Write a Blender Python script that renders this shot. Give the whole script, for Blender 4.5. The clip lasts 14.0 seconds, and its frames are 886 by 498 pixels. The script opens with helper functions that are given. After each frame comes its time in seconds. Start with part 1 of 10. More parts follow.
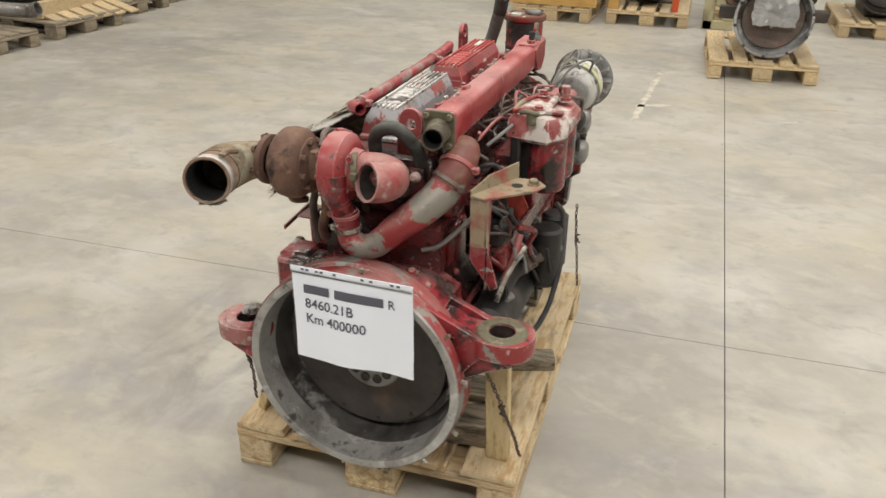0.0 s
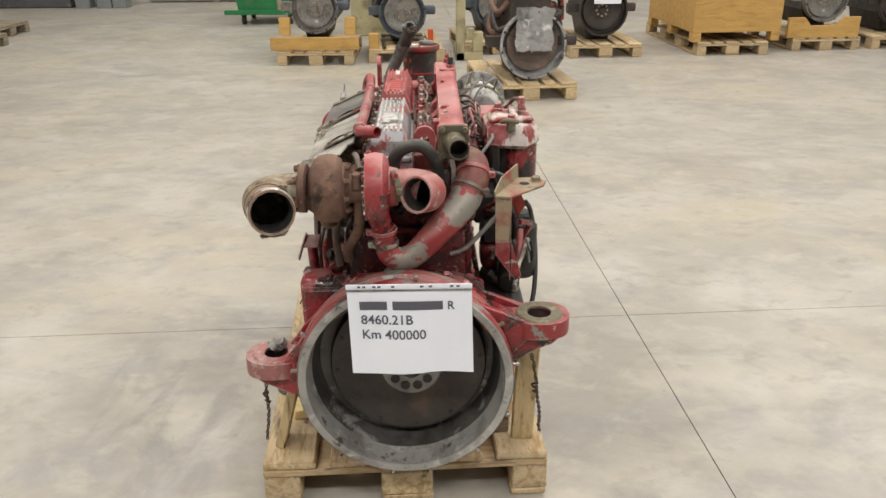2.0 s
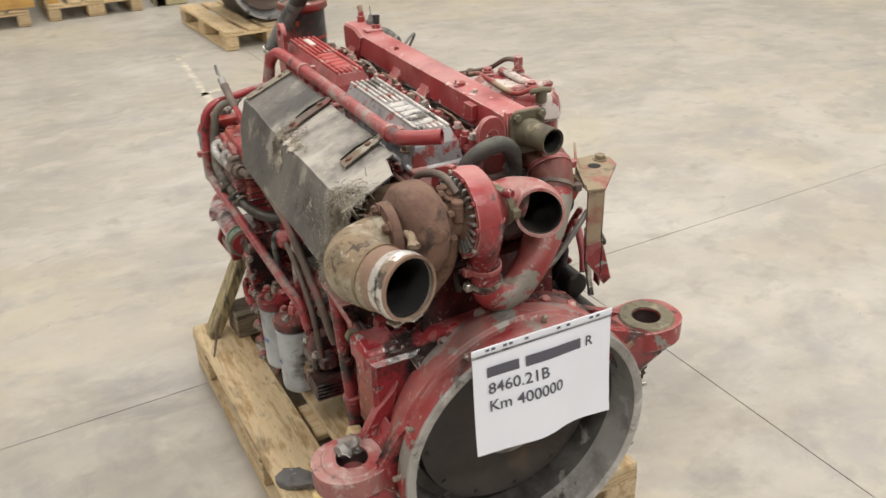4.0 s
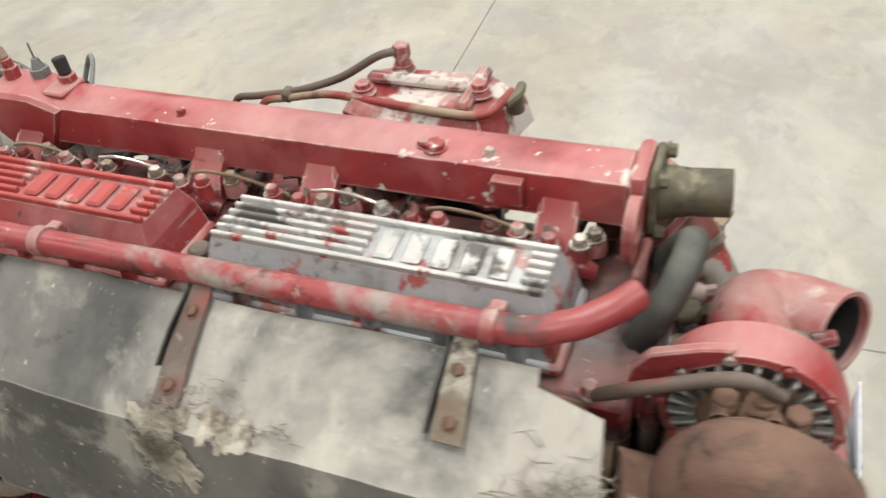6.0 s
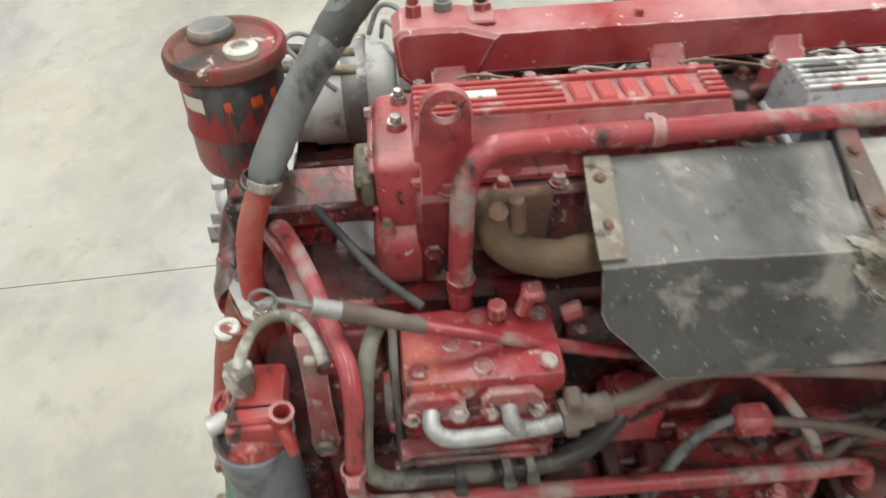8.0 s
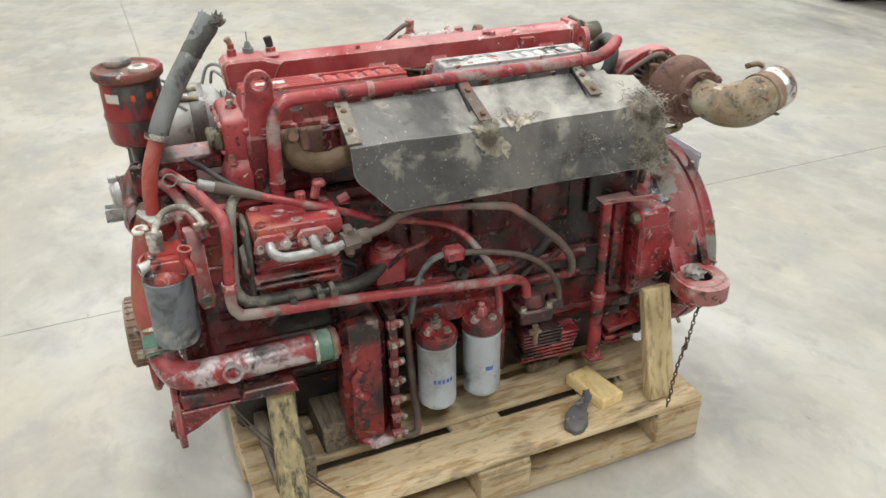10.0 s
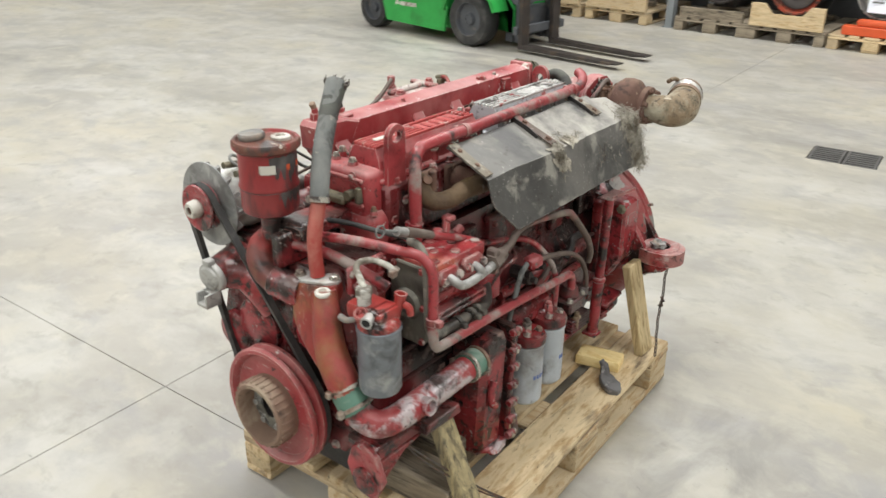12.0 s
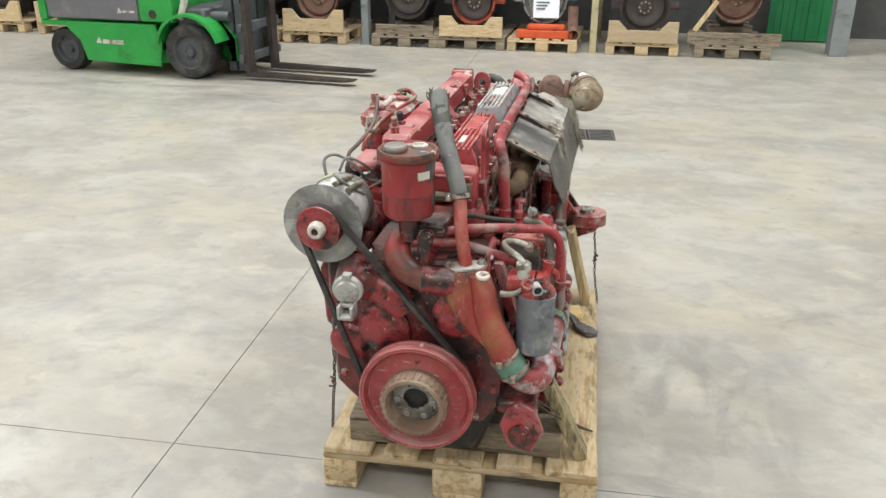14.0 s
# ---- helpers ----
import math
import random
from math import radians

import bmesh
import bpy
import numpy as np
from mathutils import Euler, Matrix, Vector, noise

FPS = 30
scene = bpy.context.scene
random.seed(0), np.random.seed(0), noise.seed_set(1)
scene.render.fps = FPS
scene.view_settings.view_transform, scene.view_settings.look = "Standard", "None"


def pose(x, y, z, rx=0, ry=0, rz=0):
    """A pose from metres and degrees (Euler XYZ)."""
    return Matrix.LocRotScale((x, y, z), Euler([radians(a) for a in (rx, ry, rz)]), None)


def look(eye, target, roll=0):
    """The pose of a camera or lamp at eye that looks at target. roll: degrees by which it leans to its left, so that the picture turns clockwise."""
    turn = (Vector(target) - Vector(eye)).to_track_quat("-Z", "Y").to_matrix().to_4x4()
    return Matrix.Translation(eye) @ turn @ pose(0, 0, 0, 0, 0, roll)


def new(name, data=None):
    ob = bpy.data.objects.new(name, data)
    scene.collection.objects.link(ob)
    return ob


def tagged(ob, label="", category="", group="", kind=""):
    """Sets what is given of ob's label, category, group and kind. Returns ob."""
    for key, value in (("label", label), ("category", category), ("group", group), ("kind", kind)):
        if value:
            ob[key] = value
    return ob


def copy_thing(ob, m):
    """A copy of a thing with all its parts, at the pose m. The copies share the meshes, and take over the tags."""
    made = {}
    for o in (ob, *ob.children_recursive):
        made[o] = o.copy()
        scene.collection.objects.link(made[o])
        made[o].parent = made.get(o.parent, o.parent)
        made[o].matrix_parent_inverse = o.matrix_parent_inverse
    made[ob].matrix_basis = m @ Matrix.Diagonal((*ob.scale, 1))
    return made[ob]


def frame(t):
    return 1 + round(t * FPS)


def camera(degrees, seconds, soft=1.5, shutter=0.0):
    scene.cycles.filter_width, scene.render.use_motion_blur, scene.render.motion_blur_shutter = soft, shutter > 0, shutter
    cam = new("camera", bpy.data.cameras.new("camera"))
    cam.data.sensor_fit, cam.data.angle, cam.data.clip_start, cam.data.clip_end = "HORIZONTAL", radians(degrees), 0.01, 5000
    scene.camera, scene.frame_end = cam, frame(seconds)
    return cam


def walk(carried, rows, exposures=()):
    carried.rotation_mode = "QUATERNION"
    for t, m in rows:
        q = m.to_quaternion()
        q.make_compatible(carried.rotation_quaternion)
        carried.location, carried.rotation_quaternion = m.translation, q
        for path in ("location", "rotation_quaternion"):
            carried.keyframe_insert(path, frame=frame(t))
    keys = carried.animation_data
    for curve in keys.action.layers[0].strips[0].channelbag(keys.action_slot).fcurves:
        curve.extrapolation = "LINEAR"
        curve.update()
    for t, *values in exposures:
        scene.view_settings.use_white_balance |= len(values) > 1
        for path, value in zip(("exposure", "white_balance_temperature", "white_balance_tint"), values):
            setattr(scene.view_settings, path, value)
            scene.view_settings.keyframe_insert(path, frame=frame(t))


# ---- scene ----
cam = camera(56.5, 14.0, shutter=0.35)
PATH = [
    (0, (0.748, -1.502, 1.614), (0.152, 0.19, 0.731), 0.8),
    (0.5, (0.494, -1.541, 1.554), (0.039, 0.207, 0.696), -0.6),
    (1, (0.208, -1.688, 1.547), (-0.003, 0.112, 0.701), -1.5),
    (1.5, (0.059, -1.809, 1.584), (0.01, 0.032, 0.805), -1.4),
    (2, (0.055, -1.817, 1.583), (0.089, 0.026, 0.806), -0.3),
    (2.2, (0.058, -1.817, 1.578), (0.099, 0.024, 0.798), -0.3),
    (3.25, (-0.43, -1.42, 1.585), (0.04, 0.30, 0.705), -1.2),
    (4.3, (-0.782, -0.933, 1.588), (0.135, 0.553, 0.614), -3.3),
    (4.5, (-0.818, -0.825, 1.614), (0.221, 0.563, 0.617), -4.8),
    (5, (-0.793, -0.513, 1.599), (0.462, 0.602, 0.512), -5.6),
    (5.5, (-0.654, -0.176, 1.592), (0.702, 0.736, 0.439), -7.1),
    (6, (-0.612, 0.153, 1.574), (0.756, 0.801, 0.267), -7.4),
    (6.5, (-0.607, 0.443, 1.565), (0.776, 0.904, 0.196), -7.6),
    (7, (-0.558, 0.73, 1.575), (0.81, 1.105, 0.165), -8.9),
    (7.5, (-0.673, 1.017, 1.565), (0.758, 1.227, 0.184), -7.3),
    (8, (-0.894, 1.156, 1.548), (0.599, 1.084, 0.219), -2.6),
    (8.5, (-1.227, 1.102, 1.537), (0.362, 0.93, 0.335), -1.0),
    (9, (-1.595, 1.091, 1.55), (0.088, 0.782, 0.514), -2.4),
    (9.2, (-1.716, 1.055, 1.602), (-0.044, 0.760, 0.546), -2.3),
    (10.2, (-1.835, 1.41, 1.588), (-0.165, 0.715, 0.625), -0.8),
    (11.3, (-1.578, 1.947, 1.556), (-0.135, 0.846, 0.716), 0.4),
    (11.5, (-1.516, 2.114, 1.571), (-0.173, 0.89, 0.735), 0.7),
    (12, (-1.333, 2.452, 1.612), (-0.197, 1.036, 0.773), 0.5),
    (12.5, (-1.046, 2.703, 1.635), (-0.109, 1.11, 0.871), -1.1),
    (13, (-0.773, 3.067, 1.662), (-0.118, 1.336, 0.906), -0.9),
    (13.5, (-0.462, 3.181, 1.624), (-0.059, 1.384, 0.843), -0.1),
    (14, (-0.457, 3.181, 1.625), (-0.059, 1.384, 0.843), -0.0),
]
EXPOSURES = [(0, 0.21, 6480, 10.5), (1.0, 0.25, 6460, 11.5), (2.0, 0.25, 6460, 12), (4.5, 0.29, 6480, 12.5), (5.5, 0.37, 6400, 11), (6.5, 0.37, 6060, 7.5), (8, 0.38, 5960, 7), (9, 0.42, 5950, 7.2), (11.5, 0.46, 6010, 8.0), (14, 0.45, 6020, 7.8)]
walk(cam, [(t, look(eye, target, roll)) for t, eye, target, roll in PATH], EXPOSURES)

# ---- world and light ----
world = bpy.data.worlds.new("hall_air")
world.use_nodes = True
scene.world = world
world.node_tree.nodes["Background"].inputs[0].default_value = (0.9, 0.93, 1.0, 1)
world.node_tree.nodes["Background"].inputs[1].default_value = 0.02
scene.view_settings.exposure = 0.0


def ceiling_lamp(x, y, power):
    """One long tubular high-bay lamp under the roof."""
    data = bpy.data.lights.new("high_bay_lamp", "AREA")
    data.shape, data.size, data.size_y, data.energy = "RECTANGLE", 2.6, 0.7, power
    data.color = (1.0, 0.955, 0.88)
    ob = new("high_bay_lamp", data)
    ob.matrix_world = pose(x, y, 6.4)
    tagged(ob, "long white high-bay lamp under the hall roof", "lamp", "hall lamps", "structure")


for lx in (-4.5, 1.0, 6.5, 12.0):
    for ly in (-4.5, 1.2, 7.0, 11.6):
        ceiling_lamp(lx, ly, {-4.5: 160, 1.0: 178, 6.5: 150, 12.0: 140}[lx] * {-4.5: 1.22, 1.2: 0.95, 7.0: 0.82, 11.6: 0.38}[ly])


# ---- materials ----
def ramp(nt, src, lo, hi):
    n = nt.nodes.new("ShaderNodeMapRange")
    n.inputs["From Min"].default_value, n.inputs["From Max"].default_value = lo, hi
    nt.links.new(src, n.inputs["Value"])
    return n.outputs["Result"]


def surface(name, base, rough=0.6, metal=0.0, vary=0.25, layers=(), bump=0.15, bump_scale=60.0, stretch=(1, 1, 1), spec=0.5, random_hue=0.0, seed=0.0, dust=None, edge=None, scratch=None, shift=False, dent=0.0, speck=0.0):
    """Base colour with a wide and a fine variation; layers of (colour, scale, threshold, softness, roughness, metal) lie over it as
    patches of chips, rust, dust or grease. dust: (colour, amount, scale, low, high) settled on faces that look up, with more numbers where it thins out along an axis. edge: (colour, width, amount) of paint
    worn off along sharp edges. scratch: (colour, amount) of thin scuffs. shift: each copy takes its own stretch of the pattern. speck: amount of fine dark and light specks."""
    m = bpy.data.materials.new(name)
    m.use_nodes = True
    nt = m.node_tree
    bsdf = nt.nodes["Principled BSDF"]
    co = nt.nodes.new("ShaderNodeTexCoord")
    mp = nt.nodes.new("ShaderNodeMapping")
    mp.inputs["Scale"].default_value = stretch
    mp.inputs["Location"].default_value = (seed, seed * 1.7, seed * 0.6)
    nt.links.new(co.outputs["Object"], mp.inputs["Vector"])
    vec = mp.outputs["Vector"]
    if shift:
        info = nt.nodes.new("ShaderNodeObjectInfo")
        far = nt.nodes.new("ShaderNodeVectorMath")
        far.operation = "MULTIPLY_ADD"
        far.inputs[1].default_value = (37.0, 21.0, 29.0)
        nt.links.new(info.outputs["Random"], far.inputs[0])
        nt.links.new(vec, far.inputs[2])
        vec = far.outputs[0]

    def noise_at(scale, detail=5.0, off=0.0, twist=0.0):
        n = nt.nodes.new("ShaderNodeTexNoise")
        n.inputs["Distortion"].default_value = twist
        n.inputs["Scale"].default_value, n.inputs["Detail"].default_value, n.inputs["Roughness"].default_value = scale, detail, 0.62
        if off:
            o = nt.nodes.new("ShaderNodeVectorMath")
            o.inputs[1].default_value = (off, -off, off * 0.5)
            nt.links.new(vec, o.inputs[0])
            nt.links.new(o.outputs[0], n.inputs["Vector"])
        else:
            nt.links.new(vec, n.inputs["Vector"])
        return n.outputs["Fac"]

    def blend(fac, a, b, colour=True):
        n = nt.nodes.new("ShaderNodeMix")
        n.data_type = "RGBA" if colour else "FLOAT"
        k = 6 if colour else 2
        nt.links.new(fac, n.inputs[0])
        for i, v in ((k, a), (k + 1, b)):
            if isinstance(v, (tuple, list)):
                n.inputs[i].default_value = (*v, 1)
            elif isinstance(v, (int, float)):
                n.inputs[i].default_value = v
            else:
                nt.links.new(v, n.inputs[i])
        return n.outputs[2 if colour else 0]

    dark = tuple(c * (1 - vary) for c in base)
    light = tuple(min(1.0, c * (1 + vary * 0.8) + 0.01) for c in base)
    col = blend(ramp(nt, noise_at(3.5, 4), 0.3, 0.7), dark, light)
    fine = ramp(nt, noise_at(48.0, 3, 3.1), 0.25, 0.75)
    col = blend(fine, blend(ramp(nt, noise_at(11.0, 4, 7.7), 0.35, 0.75), col, dark), col)
    if random_hue:
        info = nt.nodes.new("ShaderNodeObjectInfo")
        hsv = nt.nodes.new("ShaderNodeHueSaturation")
        nt.links.new(ramp(nt, info.outputs["Random"], 0.0, 1.0), hsv.inputs["Fac"])
        hsv.inputs["Value"].default_value, hsv.inputs["Saturation"].default_value = 1 - random_hue, 1 - random_hue * 0.4
        nt.links.new(col, hsv.inputs["Color"])
        col = hsv.outputs["Color"]
    ro, me = rough, metal
    for k, (c, scale, th, soft, r2, m2) in enumerate(layers):
        f = ramp(nt, noise_at(scale, 8, 11.3 * (k + 1), 0.35), th - soft, th + soft)
        col = blend(f, col, c)
        ro = blend(f, ro, r2, False)
        if m2 != metal or not isinstance(me, (int, float)):
            me = blend(f, me, m2, False)

    def times(a, b):
        n = nt.nodes.new("ShaderNodeMath")
        n.operation = "MULTIPLY"
        for i, v in enumerate((a, b)):
            if isinstance(v, (int, float)):
                n.inputs[i].default_value = v
            else:
                nt.links.new(v, n.inputs[i])
        return n.outputs[0]

    if speck:
        dirt = ramp(nt, noise_at(7.0, 4, 61.0), 0.50, 0.62)
        chips = ramp(nt, noise_at(9.0, 4, 67.0), 0.54, 0.66)
        col = blend(times(times(ramp(nt, noise_at(60.0, 5, 41.0, 0.6), 0.54, 0.62), dirt), speck * 0.8), col, (0.02, 0.014, 0.012))
        col = blend(times(times(ramp(nt, noise_at(75.0, 4, 53.0, 0.6), 0.60, 0.64), chips), speck * 0.7), col, (0.50, 0.43, 0.39))
    if scratch:
        w = nt.nodes.new("ShaderNodeMapping")
        w.inputs["Scale"].default_value, w.inputs["Rotation"].default_value = (14, 160, 160), (0.4, 0.6, 0.9)
        nt.links.new(vec, w.inputs["Vector"])
        n = nt.nodes.new("ShaderNodeTexNoise")
        n.inputs["Scale"].default_value, n.inputs["Detail"].default_value = 1.0, 2.0
        nt.links.new(w.outputs["Vector"], n.inputs["Vector"])
        f = times(times(ramp(nt, n.outputs["Fac"], 0.66, 0.72), ramp(nt, noise_at(7.0, 3, 31.0), 0.45, 0.6)), scratch[1])
        col = blend(f, col, scratch[0])
    if edge:
        bev, geo, dot = nt.nodes.new("ShaderNodeBevel"), nt.nodes.new("ShaderNodeNewGeometry"), nt.nodes.new("ShaderNodeVectorMath")
        bev.samples = 4
        bev.inputs["Radius"].default_value = edge[1]
        dot.operation = "DOT_PRODUCT"
        nt.links.new(bev.outputs["Normal"], dot.inputs[0])
        nt.links.new(geo.outputs["Normal"], dot.inputs[1])
        f = times(times(ramp(nt, dot.outputs["Value"], 0.985, 0.90), ramp(nt, noise_at(24.0, 4, 17.0), 0.42, 0.56)), edge[2])
        col = blend(f, col, edge[0])
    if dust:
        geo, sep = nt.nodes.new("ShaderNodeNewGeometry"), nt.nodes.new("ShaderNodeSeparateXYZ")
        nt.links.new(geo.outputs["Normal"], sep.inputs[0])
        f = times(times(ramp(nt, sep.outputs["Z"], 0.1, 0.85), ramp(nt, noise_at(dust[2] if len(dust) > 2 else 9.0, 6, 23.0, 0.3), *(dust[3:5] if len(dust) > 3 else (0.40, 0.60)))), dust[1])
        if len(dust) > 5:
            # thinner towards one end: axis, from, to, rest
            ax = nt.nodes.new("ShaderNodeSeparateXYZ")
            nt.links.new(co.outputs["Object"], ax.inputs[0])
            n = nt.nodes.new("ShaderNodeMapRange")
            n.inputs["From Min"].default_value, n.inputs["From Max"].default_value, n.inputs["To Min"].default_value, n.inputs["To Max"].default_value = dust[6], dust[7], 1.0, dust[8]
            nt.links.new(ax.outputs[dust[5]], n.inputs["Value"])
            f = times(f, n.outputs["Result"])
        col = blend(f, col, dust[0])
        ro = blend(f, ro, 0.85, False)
    nt.links.new(col, bsdf.inputs["Base Color"])
    for v, key in ((ro, "Roughness"), (me, "Metallic")):
        if isinstance(v, (int, float)):
            bsdf.inputs[key].default_value = v
        else:
            nt.links.new(v, bsdf.inputs[key])
    bsdf.inputs["Specular IOR Level"].default_value = spec
    if bump:
        b = nt.nodes.new("ShaderNodeBump")
        b.inputs["Strength"].default_value, b.inputs["Distance"].default_value = bump, 0.004
        nt.links.new(noise_at(bump_scale, 4, 5.5), b.inputs["Height"])
        top = b
        if dent:
            top = nt.nodes.new("ShaderNodeBump")
            top.inputs["Strength"].default_value, top.inputs["Distance"].default_value = dent, 0.012
            nt.links.new(noise_at(16.0, 2, 9.1), top.inputs["Height"])
            nt.links.new(b.outputs["Normal"], top.inputs["Normal"])
        nt.links.new(top.outputs["Normal"], bsdf.inputs["Normal"])
    return m


PINK, DUST, PRIMER, OIL, RUST = (0.50, 0.31, 0.29), (0.36, 0.30, 0.25), (0.33, 0.33, 0.31), (0.024, 0.017, 0.016), (0.15, 0.07, 0.035)
WORN = ((0.42, 0.36, 0.33), 0.004, 0.75)
M = {}
# The reds' pale top faces are dust with some of the overhead light painted in.
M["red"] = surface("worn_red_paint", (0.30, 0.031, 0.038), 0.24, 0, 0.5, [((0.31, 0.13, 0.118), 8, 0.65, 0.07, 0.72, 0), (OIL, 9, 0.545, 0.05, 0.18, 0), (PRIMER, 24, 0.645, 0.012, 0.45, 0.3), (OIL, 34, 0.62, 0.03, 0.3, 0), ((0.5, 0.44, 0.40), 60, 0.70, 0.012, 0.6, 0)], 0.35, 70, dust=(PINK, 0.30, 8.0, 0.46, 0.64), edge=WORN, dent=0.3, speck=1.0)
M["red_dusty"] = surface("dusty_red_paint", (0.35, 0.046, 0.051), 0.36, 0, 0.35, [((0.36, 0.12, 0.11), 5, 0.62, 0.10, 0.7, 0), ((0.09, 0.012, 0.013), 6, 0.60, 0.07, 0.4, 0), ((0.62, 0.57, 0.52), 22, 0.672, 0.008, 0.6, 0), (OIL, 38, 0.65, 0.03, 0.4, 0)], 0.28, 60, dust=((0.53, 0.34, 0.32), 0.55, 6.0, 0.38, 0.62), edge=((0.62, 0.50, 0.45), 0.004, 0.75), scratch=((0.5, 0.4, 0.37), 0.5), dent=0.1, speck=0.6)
M["red_greasy"] = surface("greasy_red_paint", (0.26, 0.025, 0.029), 0.2, 0, 0.5, [(OIL, 6, 0.52, 0.08, 0.26, 0), ((0.25, 0.024, 0.025), 11, 0.61, 0.04, 0.4, 0), ((0.25, 0.18, 0.155), 16, 0.66, 0.04, 0.8, 0), (OIL, 30, 0.58, 0.04, 0.2, 0), ((0.42, 0.37, 0.33), 55, 0.69, 0.012, 0.6, 0)], 0.5, 50, dust=((0.33, 0.20, 0.17), 0.22), edge=((0.34, 0.13, 0.11), 0.004, 0.6), dent=0.25, speck=1.0)
M["red_chipped"] = surface("chipped_red_paint", (0.28, 0.030, 0.032), 0.38, 0, 0.3, [((0.26, 0.255, 0.235), 8, 0.545, 0.008, 0.5, 0.35), (OIL, 7, 0.60, 0.06, 0.32, 0), ((0.46, 0.40, 0.36), 26, 0.66, 0.015, 0.7, 0), (OIL, 40, 0.65, 0.02, 0.4, 0)], 0.3, 60, dust=((0.42, 0.27, 0.24), 0.45), edge=((0.42, 0.40, 0.37), 0.004, 0.8), dent=0.15, speck=1.0)
M["red_white"] = surface("red_paint_with_white_flakes", (0.27, 0.028, 0.030), 0.45, 0, 0.3, [((0.50, 0.46, 0.43), 8, 0.525, 0.015, 0.6, 0), ((0.26, 0.12, 0.10), 12, 0.57, 0.06, 0.7, 0), (OIL, 30, 0.62, 0.04, 0.5, 0)], 0.3, 60, dust=((0.62, 0.53, 0.48), 0.4), edge=((0.7, 0.66, 0.6), 0.005, 0.8), dent=0.3, speck=1.0)
M["red_pale"] = surface("chalky_pale_red_paint", (0.33, 0.13, 0.12), 0.55, 0, 0.35, [((0.29, 0.030, 0.032), 8, 0.53, 0.06, 0.4, 0), ((0.50, 0.42, 0.39), 14, 0.62, 0.05, 0.8, 0), (OIL, 26, 0.66, 0.03, 0.5, 0)], 0.35, 60, dust=((0.5, 0.38, 0.35), 0.5), edge=((0.6, 0.5, 0.46), 0.004, 0.7), speck=1.0)
# Oily red, darkened further for the shade in gaps between parts.
M["block_dark"] = surface("oily_red_casting_gap_dark", (0.17, 0.020, 0.023), 0.26, 0, 0.5, [(OIL, 5, 0.47, 0.09, 0.24, 0), ((0.17, 0.016, 0.018), 9, 0.60, 0.06, 0.35, 0), ((0.20, 0.13, 0.11), 20, 0.66, 0.03, 0.7, 0)], 0.5, 50, dust=((0.28, 0.16, 0.14), 0.35), dent=0.3, speck=1.0)
M["red_clean"] = surface("bright_red_pipe_paint", (0.36, 0.045, 0.036), 0.4, 0, 0.2, [((0.42, 0.17, 0.13), 8, 0.58, 0.08, 0.7, 0), ((0.28, 0.15, 0.06), 7, 0.66, 0.06, 0.7, 0), (OIL, 20, 0.67, 0.03, 0.4, 0)], 0.2, 60, speck=0.6)
M["red_head"] = surface("dirty_bright_red_casting", (0.33, 0.038, 0.032), 0.35, 0, 0.3, [((0.50, 0.36, 0.32), 12, 0.60, 0.05, 0.6, 0), (OIL, 16, 0.58, 0.05, 0.25, 0)], 0.35, 60, edge=WORN, speck=1.0)
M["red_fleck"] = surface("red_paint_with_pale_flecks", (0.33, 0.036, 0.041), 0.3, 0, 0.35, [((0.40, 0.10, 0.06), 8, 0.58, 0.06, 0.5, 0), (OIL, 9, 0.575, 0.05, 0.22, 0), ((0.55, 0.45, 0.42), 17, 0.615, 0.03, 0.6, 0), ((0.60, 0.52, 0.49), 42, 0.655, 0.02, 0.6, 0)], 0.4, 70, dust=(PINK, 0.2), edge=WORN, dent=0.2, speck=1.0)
M["elbow_brown"] = surface("brown_stained_red_hose", (0.17, 0.045, 0.035), 0.5, 0, 0.4, [((0.20, 0.12, 0.075), 9, 0.54, 0.06, 0.7, 0), (OIL, 8, 0.60, 0.06, 0.3, 0), ((0.30, 0.04, 0.035), 12, 0.60, 0.05, 0.5, 0)], 0.35, 60)
M["red_tank"] = surface("red_can_paint_with_black_smears", (0.27, 0.026, 0.028), 0.36, 0, 0.3, [((0.03, 0.02, 0.02), 8, 0.58, 0.06, 0.34, 0), ((0.26, 0.10, 0.06), 20, 0.66, 0.03, 0.6, 0)], 0.15, 60, (1, 1, 0.35))
M["pipe_red"] = surface("dull_red_pipe_with_grey_dust", (0.315, 0.038, 0.044), 0.30, 0, 0.3, [((0.30, 0.25, 0.225), 5.5, 0.535, 0.035, 0.8, 0), (OIL, 14, 0.62, 0.05, 0.4, 0), ((0.45, 0.36, 0.32), 40, 0.68, 0.015, 0.7, 0)], 0.25, 70, dust=((0.40, 0.29, 0.27), 0.14, 6.0, 0.44, 0.62), speck=1.0)
M["flap_red"] = surface("sun_faded_red_flap", (0.42, 0.05, 0.03), 0.5, 0, 0.2, [((0.2, 0.03, 0.02), 12, 0.58, 0.05, 0.5, 0)], 0.1, 60)
M["red_leg"] = surface("faded_red_leg_paint", (0.25, 0.035, 0.03), 0.5, 0, 0.25, [((0.30, 0.24, 0.16), 6, 0.54, 0.05, 0.6, 0), (OIL, 10, 0.62, 0.05, 0.4, 0)], 0.2, 60, edge=WORN)
M["wood_grey"] = surface("weathered_grey_pallet_wood", (0.30, 0.25, 0.18), 0.8, 0, 0.25, [((0.14, 0.11, 0.08), 10, 0.6, 0.08, 0.8, 0)], 0.3, 60, (1, 6, 6))
